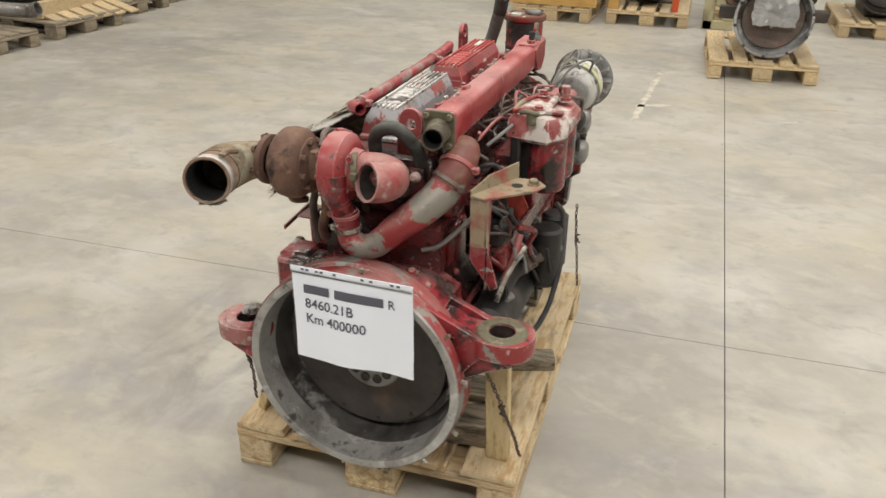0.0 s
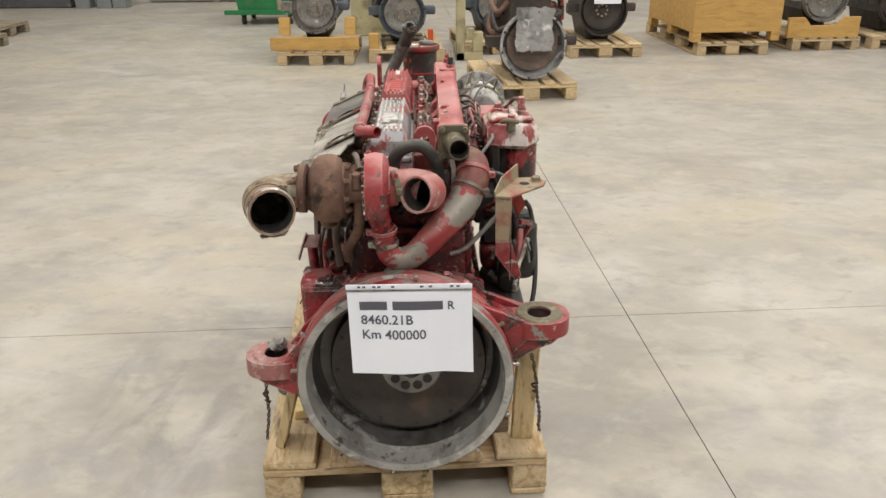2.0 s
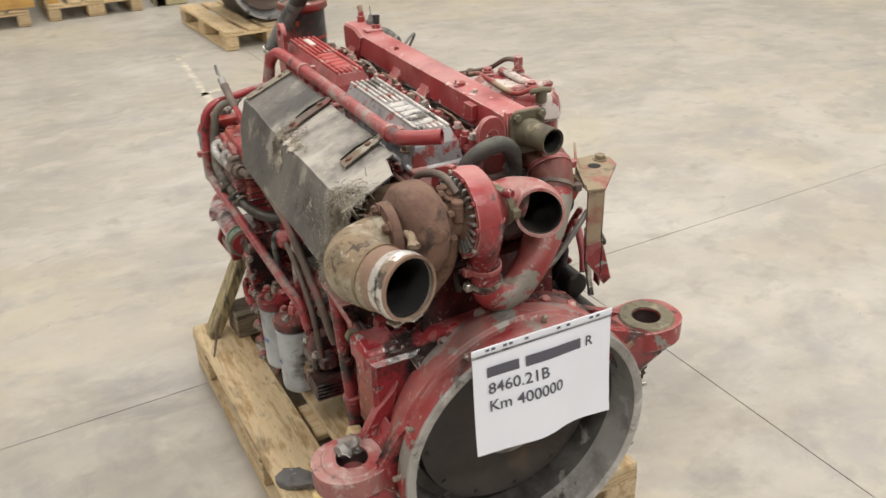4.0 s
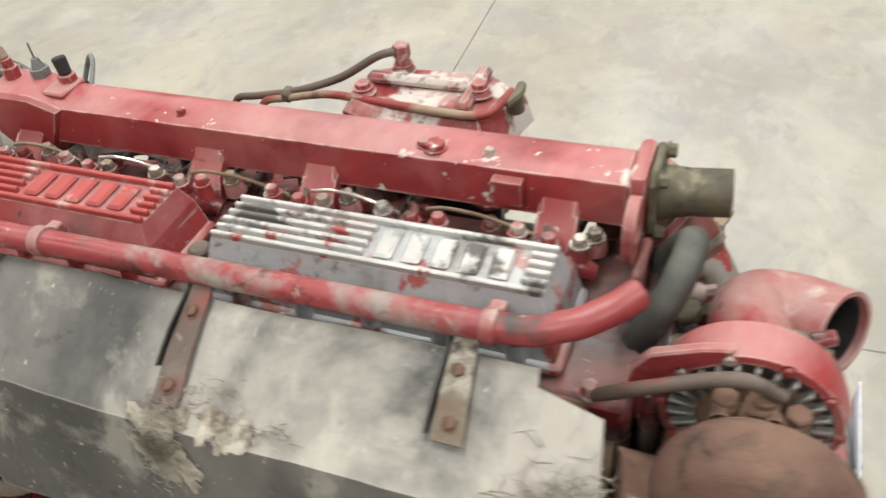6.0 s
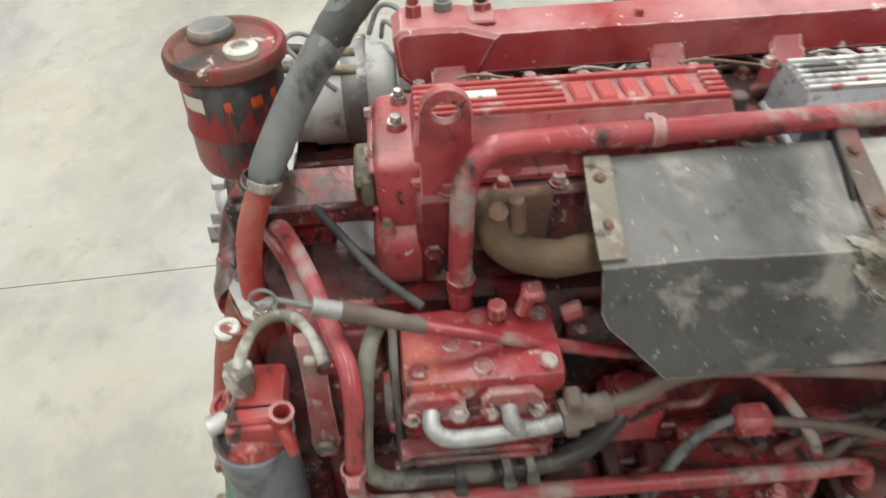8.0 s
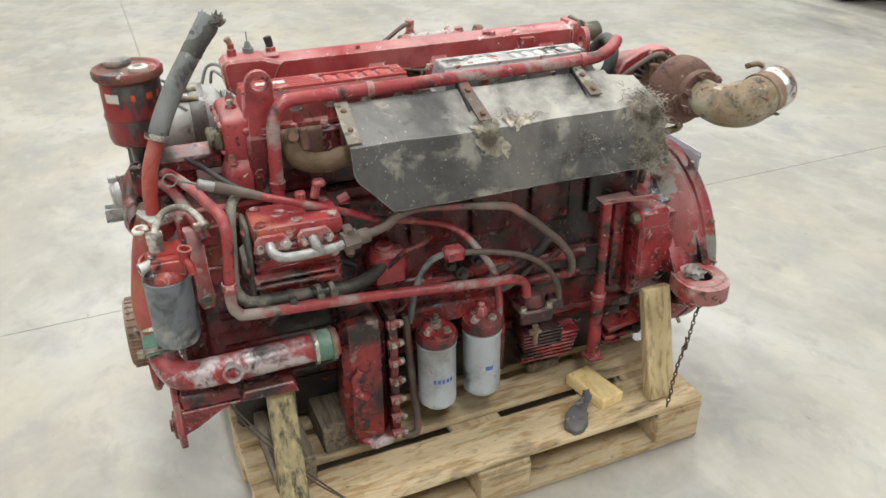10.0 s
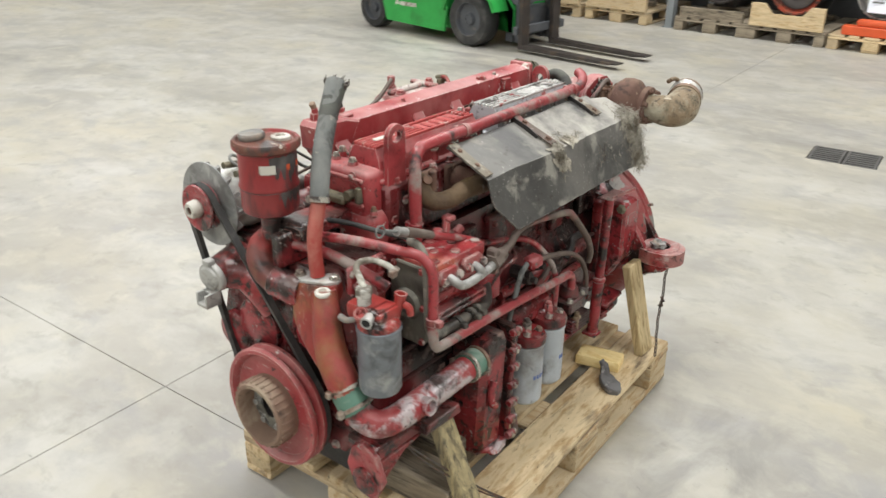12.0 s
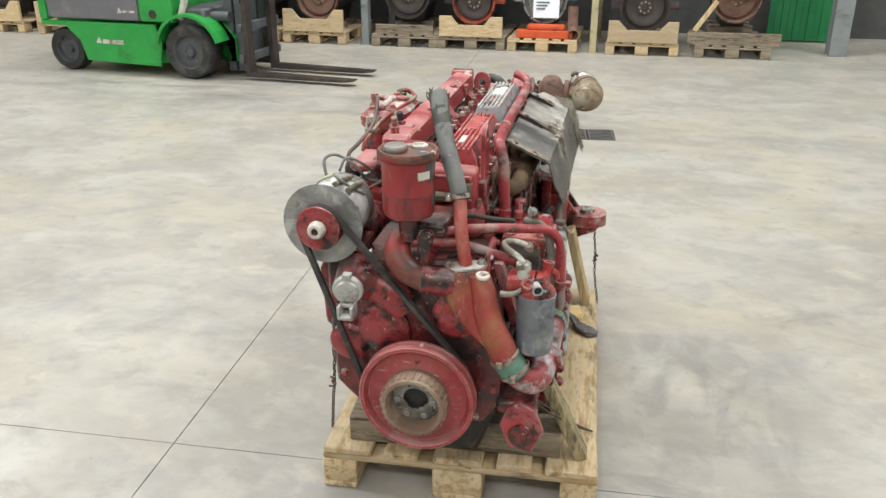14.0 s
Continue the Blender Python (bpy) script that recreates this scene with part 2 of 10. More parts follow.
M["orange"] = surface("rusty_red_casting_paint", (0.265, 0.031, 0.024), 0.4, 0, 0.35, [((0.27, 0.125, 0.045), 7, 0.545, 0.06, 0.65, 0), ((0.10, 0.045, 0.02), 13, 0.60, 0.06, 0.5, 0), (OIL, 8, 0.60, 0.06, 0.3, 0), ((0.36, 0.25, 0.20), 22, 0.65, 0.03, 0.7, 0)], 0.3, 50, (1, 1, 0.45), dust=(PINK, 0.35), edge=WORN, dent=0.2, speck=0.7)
M["alu_red"] = surface("bare_aluminium_with_red_rests", (0.43, 0.45, 0.475), 0.40, 0.4, 0.2, [((0.30, 0.055, 0.048), 7.5, 0.565, 0.010, 0.45, 0), ((0.20, 0.195, 0.19), 10, 0.60, 0.06, 0.6, 0.2), ((0.06, 0.05, 0.05), 26, 0.65, 0.03, 0.5, 0)], 0.2, 90, dust=((0.55, 0.53, 0.50), 0.4), scratch=((0.7, 0.7, 0.69), 0.5), speck=1.0)
M["alu"] = surface("dull_cast_aluminium", (0.27, 0.265, 0.25), 0.45, 0.4, 0.3, [((0.09, 0.08, 0.075), 7, 0.56, 0.09, 0.5, 0.2), ((0.5, 0.5, 0.49), 22, 0.64, 0.025, 0.35, 0.6), ((0.30, 0.24, 0.19), 13, 0.63, 0.05, 0.8, 0)], 0.3, 80, scratch=((0.6, 0.6, 0.58), 0.5), edge=((0.6, 0.6, 0.58), 0.003, 0.6), speck=0.7)
M["alu_light"] = surface("light_cast_aluminium", (0.50, 0.50, 0.48), 0.42, 0.3, 0.25, [((0.14, 0.13, 0.12), 11, 0.58, 0.06, 0.6, 0.2), ((0.30, 0.26, 0.22), 20, 0.62, 0.05, 0.7, 0)], 0.25, 80, dust=((0.62, 0.60, 0.56), 0.4), speck=0.7)
M["rust"] = surface("rusty_cast_iron", (0.145, 0.076, 0.056), 0.85, 0.0, 0.35, [((0.21, 0.125, 0.085), 6, 0.54, 0.10, 0.9, 0), ((0.045, 0.028, 0.022), 16, 0.62, 0.05, 0.85, 0), ((0.30, 0.22, 0.155), 45, 0.67, 0.03, 0.9, 0)], 0.5, 120, dust=((0.26, 0.17, 0.12), 0.4))
M["tan"] = surface("heat_browned_dusty_steel", (0.23, 0.165, 0.10), 0.75, 0.1, 0.35, [((0.11, 0.065, 0.04), 8, 0.55, 0.08, 0.8, 0), ((0.38, 0.32, 0.235), 12, 0.62, 0.06, 0.85, 0), ((0.05, 0.035, 0.025), 30, 0.64, 0.03, 0.8, 0)], 0.4, 90, dust=((0.40, 0.33, 0.24), 0.4), speck=0.7)
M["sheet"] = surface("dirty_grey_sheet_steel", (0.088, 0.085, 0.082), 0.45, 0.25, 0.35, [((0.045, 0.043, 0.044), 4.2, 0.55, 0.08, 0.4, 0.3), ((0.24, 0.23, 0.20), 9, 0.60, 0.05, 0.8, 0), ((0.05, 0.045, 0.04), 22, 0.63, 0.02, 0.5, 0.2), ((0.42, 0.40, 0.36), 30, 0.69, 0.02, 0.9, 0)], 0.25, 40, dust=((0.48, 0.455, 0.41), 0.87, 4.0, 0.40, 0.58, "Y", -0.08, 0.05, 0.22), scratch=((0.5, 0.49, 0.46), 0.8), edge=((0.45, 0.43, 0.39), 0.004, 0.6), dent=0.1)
M["olive"] = surface("drab_olive_steel", (0.16, 0.145, 0.095), 0.6, 0.2, 0.3, [((0.06, 0.05, 0.035), 8, 0.56, 0.07, 0.6, 0), ((0.28, 0.25, 0.17), 13, 0.62, 0.05, 0.7, 0)], 0.3, 80, speck=0.7)
M["tan_mottled"] = surface("mottled_tan_lagging", (0.25, 0.185, 0.115), 0.8, 0, 0.35, [((0.33, 0.30, 0.225), 9, 0.50, 0.06, 0.85, 0), ((0.12, 0.10, 0.065), 13, 0.59, 0.05, 0.8, 0), ((0.44, 0.38, 0.29), 26, 0.63, 0.03, 0.85, 0)], 0.6, 80, dent=0.5, speck=1.0)
M["torn_silver"] = surface("torn_silver_foil", (0.66, 0.64, 0.61), 0.3, 0.6, 0.3, [((0.19, 0.14, 0.095), 14, 0.555, 0.03, 0.8, 0), ((0.06, 0.05, 0.04), 22, 0.62, 0.03, 0.7, 0)], 0.6, 60, dent=0.6)
M["rust_light"] = surface("light_brown_scaled_steel", (0.24, 0.155, 0.11), 0.8, 0, 0.3, [((0.33, 0.26, 0.19), 9, 0.57, 0.06, 0.8, 0), ((0.09, 0.06, 0.045), 16, 0.62, 0.05, 0.8, 0)], 0.4, 90)
M["alu_shaded"] = surface("aluminium_darkened_as_shade", (0.11, 0.105, 0.10), 0.4, 0.3, 0.35, [((0.035, 0.032, 0.03), 6, 0.52, 0.09, 0.3, 0.1), ((0.28, 0.27, 0.26), 12, 0.63, 0.05, 0.5, 0.3)], 0.25, 70)
M["alu_rim"] = surface("streaked_machined_aluminium", (0.41, 0.405, 0.39), 0.42, 0.35, 0.3, [((0.17, 0.16, 0.15), 6, 0.56, 0.08, 0.5, 0.2), ((0.55, 0.55, 0.54), 14, 0.62, 0.04, 0.35, 0.5), ((0.07, 0.06, 0.055), 18, 0.64, 0.03, 0.5, 0)], 0.3, 80, scratch=((0.6, 0.6, 0.58), 0.7), edge=((0.6, 0.6, 0.58), 0.003, 0.6), speck=0.7)
M["heat_brown"] = surface("heat_brown_cast_iron", (0.14, 0.092, 0.05), 0.8, 0.05, 0.35, [((0.06, 0.035, 0.022), 9, 0.54, 0.07, 0.8, 0), ((0.27, 0.19, 0.09), 13, 0.60, 0.05, 0.8, 0)], 0.6, 90, dent=0.4, speck=0.7)
M["beige"] = surface("beige_baked_dust_on_steel", (0.235, 0.21, 0.165), 0.8, 0, 0.3, [((0.15, 0.11, 0.075), 12, 0.55, 0.06, 0.8, 0), ((0.36, 0.33, 0.28), 16, 0.60, 0.05, 0.9, 0), ((0.05, 0.04, 0.035), 26, 0.61, 0.04, 0.8, 0)], 0.4, 80)
M["soot"] = surface("black_pipe_soot", (0.012, 0.011, 0.010), 0.9, 0, 0.3, (), 0.2, 60)
M["steel_dark"] = surface("dark_oiled_steel", (0.055, 0.046, 0.042), 0.5, 0.4, 0.3, [((0.10, 0.07, 0.05), 8, 0.62, 0.08, 0.7, 0.2)], 0.15, 70)
M["steel_grey"] = surface("dull_dark_grey_casting", (0.13, 0.125, 0.125), 0.55, 0.2, 0.3, [((0.05, 0.048, 0.046), 14, 0.55, 0.06, 0.5, 0.1), ((0.26, 0.25, 0.24), 30, 0.62, 0.03, 0.5, 0.3)], 0.3, 80)
M["black"] = surface("black_grimy_metal", (0.02, 0.018, 0.017), 0.5, 0.1, 0.4, [((0.07, 0.055, 0.05), 10, 0.60, 0.08, 0.6, 0)], 0.3, 60)
M["rubber"] = surface("black_rubber", (0.02, 0.02, 0.02), 0.65, 0, 0.3, [((0.09, 0.085, 0.08), 7, 0.60, 0.12, 0.8, 0)], 0.15, 90)
M["hose_grey"] = surface("grey_dusty_rubber_hose", (0.145, 0.153, 0.15), 0.7, 0, 0.3, [((0.22, 0.225, 0.215), 7, 0.52, 0.09, 0.85, 0), ((0.03, 0.03, 0.03), 14, 0.60, 0.05, 0.6, 0), ((0.30, 0.28, 0.25), 45, 0.68, 0.02, 0.8, 0)], 0.3, 90, dust=((0.24, 0.235, 0.215), 0.5))
M["hose_brown"] = surface("brown_dusty_pipe", (0.12, 0.088, 0.072), 0.6, 0.1, 0.3, [((0.24, 0.055, 0.05), 9, 0.62, 0.05, 0.5, 0), ((0.22, 0.19, 0.16), 7, 0.62, 0.1, 0.8, 0)], 0.2, 80, speck=0.7)
M["zinc"] = surface("zinc_plated_steel", (0.50, 0.48, 0.43), 0.27, 0.7, 0.3, [((0.20, 0.13, 0.09), 14, 0.53, 0.08, 0.6, 0.2), ((0.05, 0.04, 0.035), 30, 0.60, 0.04, 0.5, 0.2)], 0.15, 90, shift=True)
M["bolt_red"] = surface("painted_bolt_steel", (0.27, 0.04, 0.038), 0.45, 0, 0.3, [((0.48, 0.43, 0.39), 26, 0.53, 0.03, 0.4, 0.4), (OIL, 20, 0.60, 0.05, 0.4, 0)], 0.15, 90, shift=True, dust=((0.45, 0.33, 0.30), 0.5))
M["hose_wet"] = surface("oily_dark_rubber", (0.05, 0.042, 0.036), 0.35, 0, 0.4, [((0.13, 0.115, 0.095), 10, 0.56, 0.06, 0.7, 0), ((0.02, 0.018, 0.016), 8, 0.58, 0.06, 0.2, 0)], 0.25, 80)
M["hose_tan"] = surface("tan_grey_dusty_rubber", (0.17, 0.16, 0.13), 0.7, 0, 0.3, [((0.05, 0.045, 0.04), 9, 0.56, 0.07, 0.5, 0), ((0.30, 0.28, 0.235), 14, 0.60, 0.06, 0.85, 0)], 0.3, 80)
M["hose_pale"] = surface("dusty_pale_hose", (0.50, 0.49, 0.43), 0.6, 0, 0.2, [((0.17, 0.15, 0.12), 16, 0.57, 0.06, 0.7, 0), ((0.62, 0.61, 0.57), 12, 0.58, 0.05, 0.5, 0)], 0.25, 60)
M["alu_white_nut"] = surface("whitish_dusty_zinc", (0.62, 0.61, 0.57), 0.45, 0.2, 0.25, [((0.16, 0.14, 0.115), 20, 0.56, 0.05, 0.7, 0)], 0.2, 80)
M["white"] = surface("white_dirty_plastic", (0.60, 0.58, 0.52), 0.5, 0, 0.15, [((0.25, 0.21, 0.17), 14, 0.59, 0.06, 0.7, 0), ((0.07, 0.06, 0.05), 34, 0.65, 0.03, 0.7, 0)], 0.15, 60)
M["filter"] = surface("pale_grey_filter_paint", (0.50, 0.545, 0.60), 0.35, 0, 0.18, [((0.25, 0.25, 0.25), 7, 0.54, 0.08, 0.5, 0), ((0.06, 0.05, 0.045), 9, 0.63, 0.05, 0.4, 0)], 0.08, 40)
M["filter_grey"] = surface("blue_grey_filter_paint", (0.17, 0.19, 0.215), 0.42, 0, 0.2, [((0.36, 0.37, 0.37), 9, 0.62, 0.05, 0.5, 0), ((0.04, 0.04, 0.042), 8, 0.57, 0.06, 0.5, 0)], 0.12, 50)
M["blue"] = surface("blue_print", (0.10, 0.16, 0.42), 0.5, 0, 0.1, (), 0)
M["green"] = surface("green_silicone_hose", (0.10, 0.20, 0.15), 0.6, 0, 0.2, [((0.30, 0.36, 0.30), 12, 0.6, 0.08, 0.7, 0)], 0.1, 60)
M["pink"] = surface("red_pipe_with_silvery_wear", (0.32, 0.028, 0.034), 0.38, 0, 0.25, [((0.50, 0.44, 0.45), 9, 0.515, 0.03, 0.35, 0.3), ((0.20, 0.05, 0.05), 16, 0.58, 0.04, 0.3, 0), (OIL, 14, 0.60, 0.05, 0.3, 0)], 0.3, 60, dust=(PINK, 0.2), dent=0.2, speck=0.8)
M["yellow_primer"] = surface("yellowish_bracket_primer", (0.29, 0.235, 0.15), 0.6, 0.1, 0.25, [((0.27, 0.045, 0.036), 7, 0.56, 0.06, 0.5, 0), ((0.1, 0.08, 0.06), 14, 0.64, 0.06, 0.7, 0)], 0.2, 60, speck=0.7)
M["belt"] = surface("worn_black_belt_rubber", (0.035, 0.034, 0.033), 0.7, 0, 0.3, [((0.12, 0.11, 0.10), 12, 0.6, 0.1, 0.8, 0)], 0.1, 90)
M["fluff"] = surface("frayed_glass_wool", (0.40, 0.37, 0.31), 0.95, 0, 0.3, [((0.17, 0.145, 0.11), 30, 0.52, 0.08, 0.95, 0)], 0.6, 120)
M["fray"] = surface("frayed_hose_fabric", (0.16, 0.145, 0.125), 0.95, 0, 0.3, [((0.07, 0.055, 0.05), 40, 0.52, 0.08, 0.95, 0), ((0.30, 0.28, 0.24), 60, 0.6, 0.05, 0.95, 0)], 0.4, 120)
M["paper"] = surface("white_printer_paper", (0.85, 0.895, 1.0), 0.7, 0, 0.02, (), 0.03, 30)
M["ink"] = surface("grey_black_print_ink", (0.10, 0.10, 0.13), 0.7, 0, 0.05, (), 0)
WOODGRAIN = [((0.44, 0.30, 0.145), 10, 0.57, 0.06, 0.75, 0), ((0.14, 0.095, 0.055), 7, 0.66, 0.05, 0.6, 0), ((0.16, 0.11, 0.06), 34, 0.67, 0.02, 0.8, 0)]
M["wood"] = surface("pale_pallet_pine", (0.64, 0.495, 0.29), 0.7, 0, 0.16, WOODGRAIN, 0.25, 60, (9, 1, 9), random_hue=0.32, shift=True)
M["wood_x"] = surface("pale_pallet_pine_across", (0.64, 0.495, 0.29), 0.7, 0, 0.16, WOODGRAIN, 0.25, 60, (1, 9, 9), random_hue=0.32, shift=True)
STAINED = [((0.40, 0.27, 0.13), 9, 0.55, 0.07, 0.75, 0), ((0.17, 0.12, 0.07), 4.5, 0.63, 0.06, 0.5, 0), ((0.06, 0.043, 0.03), 3.2, 0.685, 0.04, 0.4, 0), ((0.16, 0.11, 0.06), 34, 0.66, 0.02, 0.8, 0)]
M["wood_main"] = surface("oil_stained_pallet_pine", (0.68, 0.535, 0.32), 0.7, 0, 0.2, STAINED, 0.3, 60, (5, 1, 5), random_hue=0.25, shift=True, edge=((0.30, 0.20, 0.11), 0.006, 0.7))
M["wood_main_x"] = surface("oil_stained_pallet_pine_across", (0.60, 0.455, 0.26), 0.7, 0, 0.2, STAINED, 0.3, 60, (1, 5, 5), random_hue=0.3, shift=True, edge=((0.30, 0.20, 0.11), 0.006, 0.7))
M["wood_old"] = surface("old_grey_oily_timber", (0.25, 0.205, 0.145), 0.8, 0, 0.3, [((0.05, 0.04, 0.03), 6, 0.56, 0.08, 0.7, 0), ((0.32, 0.27, 0.2), 14, 0.62, 0.06, 0.8, 0)], 0.4, 60, (1, 8, 8))
M["wood_post"] = surface("yellow_pine_offcut", (0.58, 0.46, 0.255), 0.7, 0, 0.2, [((0.26, 0.17, 0.07), 8, 0.6, 0.1, 0.8, 0)], 0.3, 50, (8, 8, 1))
M["wood_fresh"] = surface("fresh_pale_pine", (0.86, 0.68, 0.33), 0.6, 0, 0.12, [((0.68, 0.47, 0.17), 6, 0.60, 0.1, 0.7, 0)], 0.2, 50, (3, 8, 8))
M["wood_dirty"] = surface("greasy_olive_stained_pine", (0.34, 0.28, 0.15), 0.6, 0, 0.3, [((0.06, 0.05, 0.035), 7, 0.54, 0.08, 0.4, 0), ((0.50, 0.41, 0.22), 9, 0.60, 0.08, 0.7, 0)], 0.35, 50, (8, 8, 1))
M["wood_blue"] = surface("blue_pallet_paint", (0.05, 0.10, 0.24), 0.7, 0, 0.2, [((0.25, 0.2, 0.14), 9, 0.62, 0.06, 0.8, 0)], 0.2, 60)
M["crate"] = surface("orange_yellow_plywood", (0.56, 0.34, 0.10), 0.65, 0, 0.14, [((0.36, 0.20, 0.06), 5, 0.62, 0.1, 0.7, 0)], 0.15, 40, (1, 5, 5))
M["mast"] = surface("dark_grey_machine_paint", (0.085, 0.09, 0.10), 0.5, 0.1, 0.2, [((0.18, 0.16, 0.14), 8, 0.63, 0.06, 0.7, 0)], 0.1, 60)
M["cowl"] = surface("grey_forklift_cowl_paint", (0.16, 0.16, 0.18), 0.5, 0, 0.08, [((0.26, 0.25, 0.25), 5, 0.66, 0.1, 0.7, 0)], 0.05, 40)
M["lime"] = surface("bright_green_machine_paint", (0.03, 0.33, 0.055), 0.42, 0, 0.12, [((0.03, 0.16, 0.03), 4, 0.62, 0.12, 0.6, 0)], 0.05, 40)
M["bin_green"] = surface("green_container_paint", (0.01, 0.17, 0.05), 0.5, 0, 0.15, [((0.10, 0.12, 0.07), 6, 0.66, 0.05, 0.7, 0)], 0.1, 30)
M["post_yellow"] = surface("dirty_yellow_post_paint", (0.47, 0.42, 0.25), 0.6, 0, 0.2, [((0.2, 0.17, 0.11), 5, 0.6, 0.1, 0.7, 0)], 0.1, 40)
M["post_grey"] = surface("grey_steel_post_paint", (0.24, 0.26, 0.27), 0.55, 0.1, 0.15, [((0.12, 0.11, 0.10), 6, 0.64, 0.08, 0.7, 0)], 0.1, 40)
M["orange_dull"] = surface("grimy_orange_red_paint", (0.36, 0.06, 0.025), 0.55, 0, 0.3, [((0.05, 0.03, 0.025), 6, 0.55, 0.08, 0.5, 0), ((0.20, 0.10, 0.06), 12, 0.6, 0.06, 0.7, 0)], 0.2, 50)
M["orange_bright"] = surface("bright_orange_paint", (0.62, 0.09, 0.02), 0.5, 0, 0.15, [((0.2, 0.05, 0.03), 9, 0.66, 0.06, 0.6, 0)], 0.1, 40)
M["blue_grey"] = surface("blue_grey_engine_paint", (0.075, 0.095, 0.12), 0.5, 0.1, 0.25, [((0.16, 0.15, 0.14), 7, 0.6, 0.1, 0.7, 0)], 0.2, 50)
M["wrap"] = surface("cloudy_plastic_film", (0.34, 0.34, 0.34), 0.25, 0, 0.3, [((0.12, 0.12, 0.12), 5, 0.56, 0.08, 0.3, 0), ((0.62, 0.62, 0.63), 12, 0.62, 0.05, 0.2, 0)], 0.6, 22)
M["wall"] = surface("off_white_hall_wall", (0.62, 0.60, 0.55), 0.8, 0, 0.06, [((0.40, 0.38, 0.34), 1.2, 0.64, 0.12, 0.85, 0)], 0.1, 20)
M["wall_dark"] = surface("dark_store_wall", (0.075, 0.075, 0.075), 0.85, 0, 0.2, (), 0.1, 20)
M["roof"] = surface("pale_roof_panels", (0.55, 0.55, 0.53), 0.8, 0, 0.05, (), 0.05, 10)
M["grate"] = surface("dark_cast_iron_grate", (0.11, 0.105, 0.10), 0.6, 0.3, 0.2, (), 0.2, 60)
M["pit"] = surface("black_drain_bottom", (0.015, 0.015, 0.015), 0.9, 0, 0.2, (), 0)
M["joint"] = surface("dark_joint_filler", (0.20, 0.19, 0.17), 0.9, 0, 0.2, (), 0.1, 60)
M["chalk"] = surface("worn_floor_paint", (0.54, 0.505, 0.415), 0.8, 0, 0.1, [((0.38, 0.36, 0.32), 11, 0.53, 0.08, 0.8, 0)], 0)
M["chalk_orange"] = surface("worn_orange_floor_paint", (0.46, 0.37, 0.26), 0.8, 0, 0.1, [((0.38, 0.36, 0.32), 12, 0.47, 0.06, 0.8, 0)], 0)
FLOOR_LAYERS = [((0.315, 0.297, 0.260), 0.45, 0.53, 0.10, 0.42, 0), ((0.43, 0.395, 0.31), 0.75, 0.56, 0.10, 0.45, 0), ((0.305, 0.287, 0.256), 1.1, 0.57, 0.11, 0.5, 0), ((0.45, 0.435, 0.40), 1.7, 0.58, 0.11, 0.42, 0), ((0.31, 0.299, 0.287), 2.8, 0.61, 0.10, 0.5, 0), ((0.44, 0.415, 0.352), 4.6, 0.625, 0.09, 0.45, 0),
                ((0.30, 0.284, 0.25), 7.0, 0.65, 0.10, 0.55, 0), ((0.24, 0.23, 0.205), 21.0, 0.72, 0.03, 0.6, 0), ((0.13, 0.12, 0.11), 34.0, 0.735, 0.012, 0.7, 0), ((0.58, 0.56, 0.52), 30.0, 0.745, 0.012, 0.6, 0)]
M["floor"] = surface("power_floated_concrete", (0.39, 0.37, 0.329), 0.48, 0, 0.08, FLOOR_LAYERS, 0.06, 30, (1, 1.25, 1))


def smear(m, colour, amount, centre, size, turn, grain, lo, hi, seed):
    """A blotchy patch with streaks on a floor, for stains and painted shadow: an oval at centre, turned about z, broken
    up by stretched noise.
    """
    nt = m.node_tree
    bsdf = nt.nodes["Principled BSDF"]
    under = bsdf.inputs["Base Color"].links[0].from_socket
    co = nt.nodes.new("ShaderNodeTexCoord")
    mp = nt.nodes.new("ShaderNodeMapping")
    mp.vector_type = "TEXTURE"
    mp.inputs["Location"].default_value = (*centre, 0)
    mp.inputs["Rotation"].default_value = (0, 0, radians(turn))
    mp.inputs["Scale"].default_value = (*size, 1)
    nt.links.new(co.outputs["Object"], mp.inputs["Vector"])
    far = nt.nodes.new("ShaderNodeVectorMath")
    far.operation = "LENGTH"
    nt.links.new(mp.outputs["Vector"], far.inputs[0])
    streak = nt.nodes.new("ShaderNodeMapping")
    streak.inputs["Rotation"].default_value = (0, 0, radians(-turn))
    streak.inputs["Scale"].default_value = (*grain, 1)
    streak.inputs["Location"].default_value = (seed, seed * 0.7, 0)
    nt.links.new(co.outputs["Object"], streak.inputs["Vector"])
    n = nt.nodes.new("ShaderNodeTexNoise")
    n.inputs["Scale"].default_value, n.inputs["Detail"].default_value, n.inputs["Roughness"].default_value, n.inputs["Distortion"].default_value = 1.0, 6.0, 0.6, 0.5
    nt.links.new(streak.outputs["Vector"], n.inputs["Vector"])
    one, two = nt.nodes.new("ShaderNodeMath"), nt.nodes.new("ShaderNodeMath")
    one.operation = two.operation = "MULTIPLY"
    nt.links.new(ramp(nt, far.outputs["Value"], 1.0, 0.25), one.inputs[0])
    nt.links.new(ramp(nt, n.outputs["Fac"], lo, hi), one.inputs[1])
    nt.links.new(one.outputs[0], two.inputs[0])
    two.inputs[1].default_value = amount
    mix = nt.nodes.new("ShaderNodeMix")
    mix.data_type = "RGBA"
    nt.links.new(two.outputs[0], mix.inputs[0])
    nt.links.new(under, mix.inputs[6])
    mix.inputs[7].default_value = (*colour, 1)
    nt.links.new(mix.outputs[2], bsdf.inputs["Base Color"])


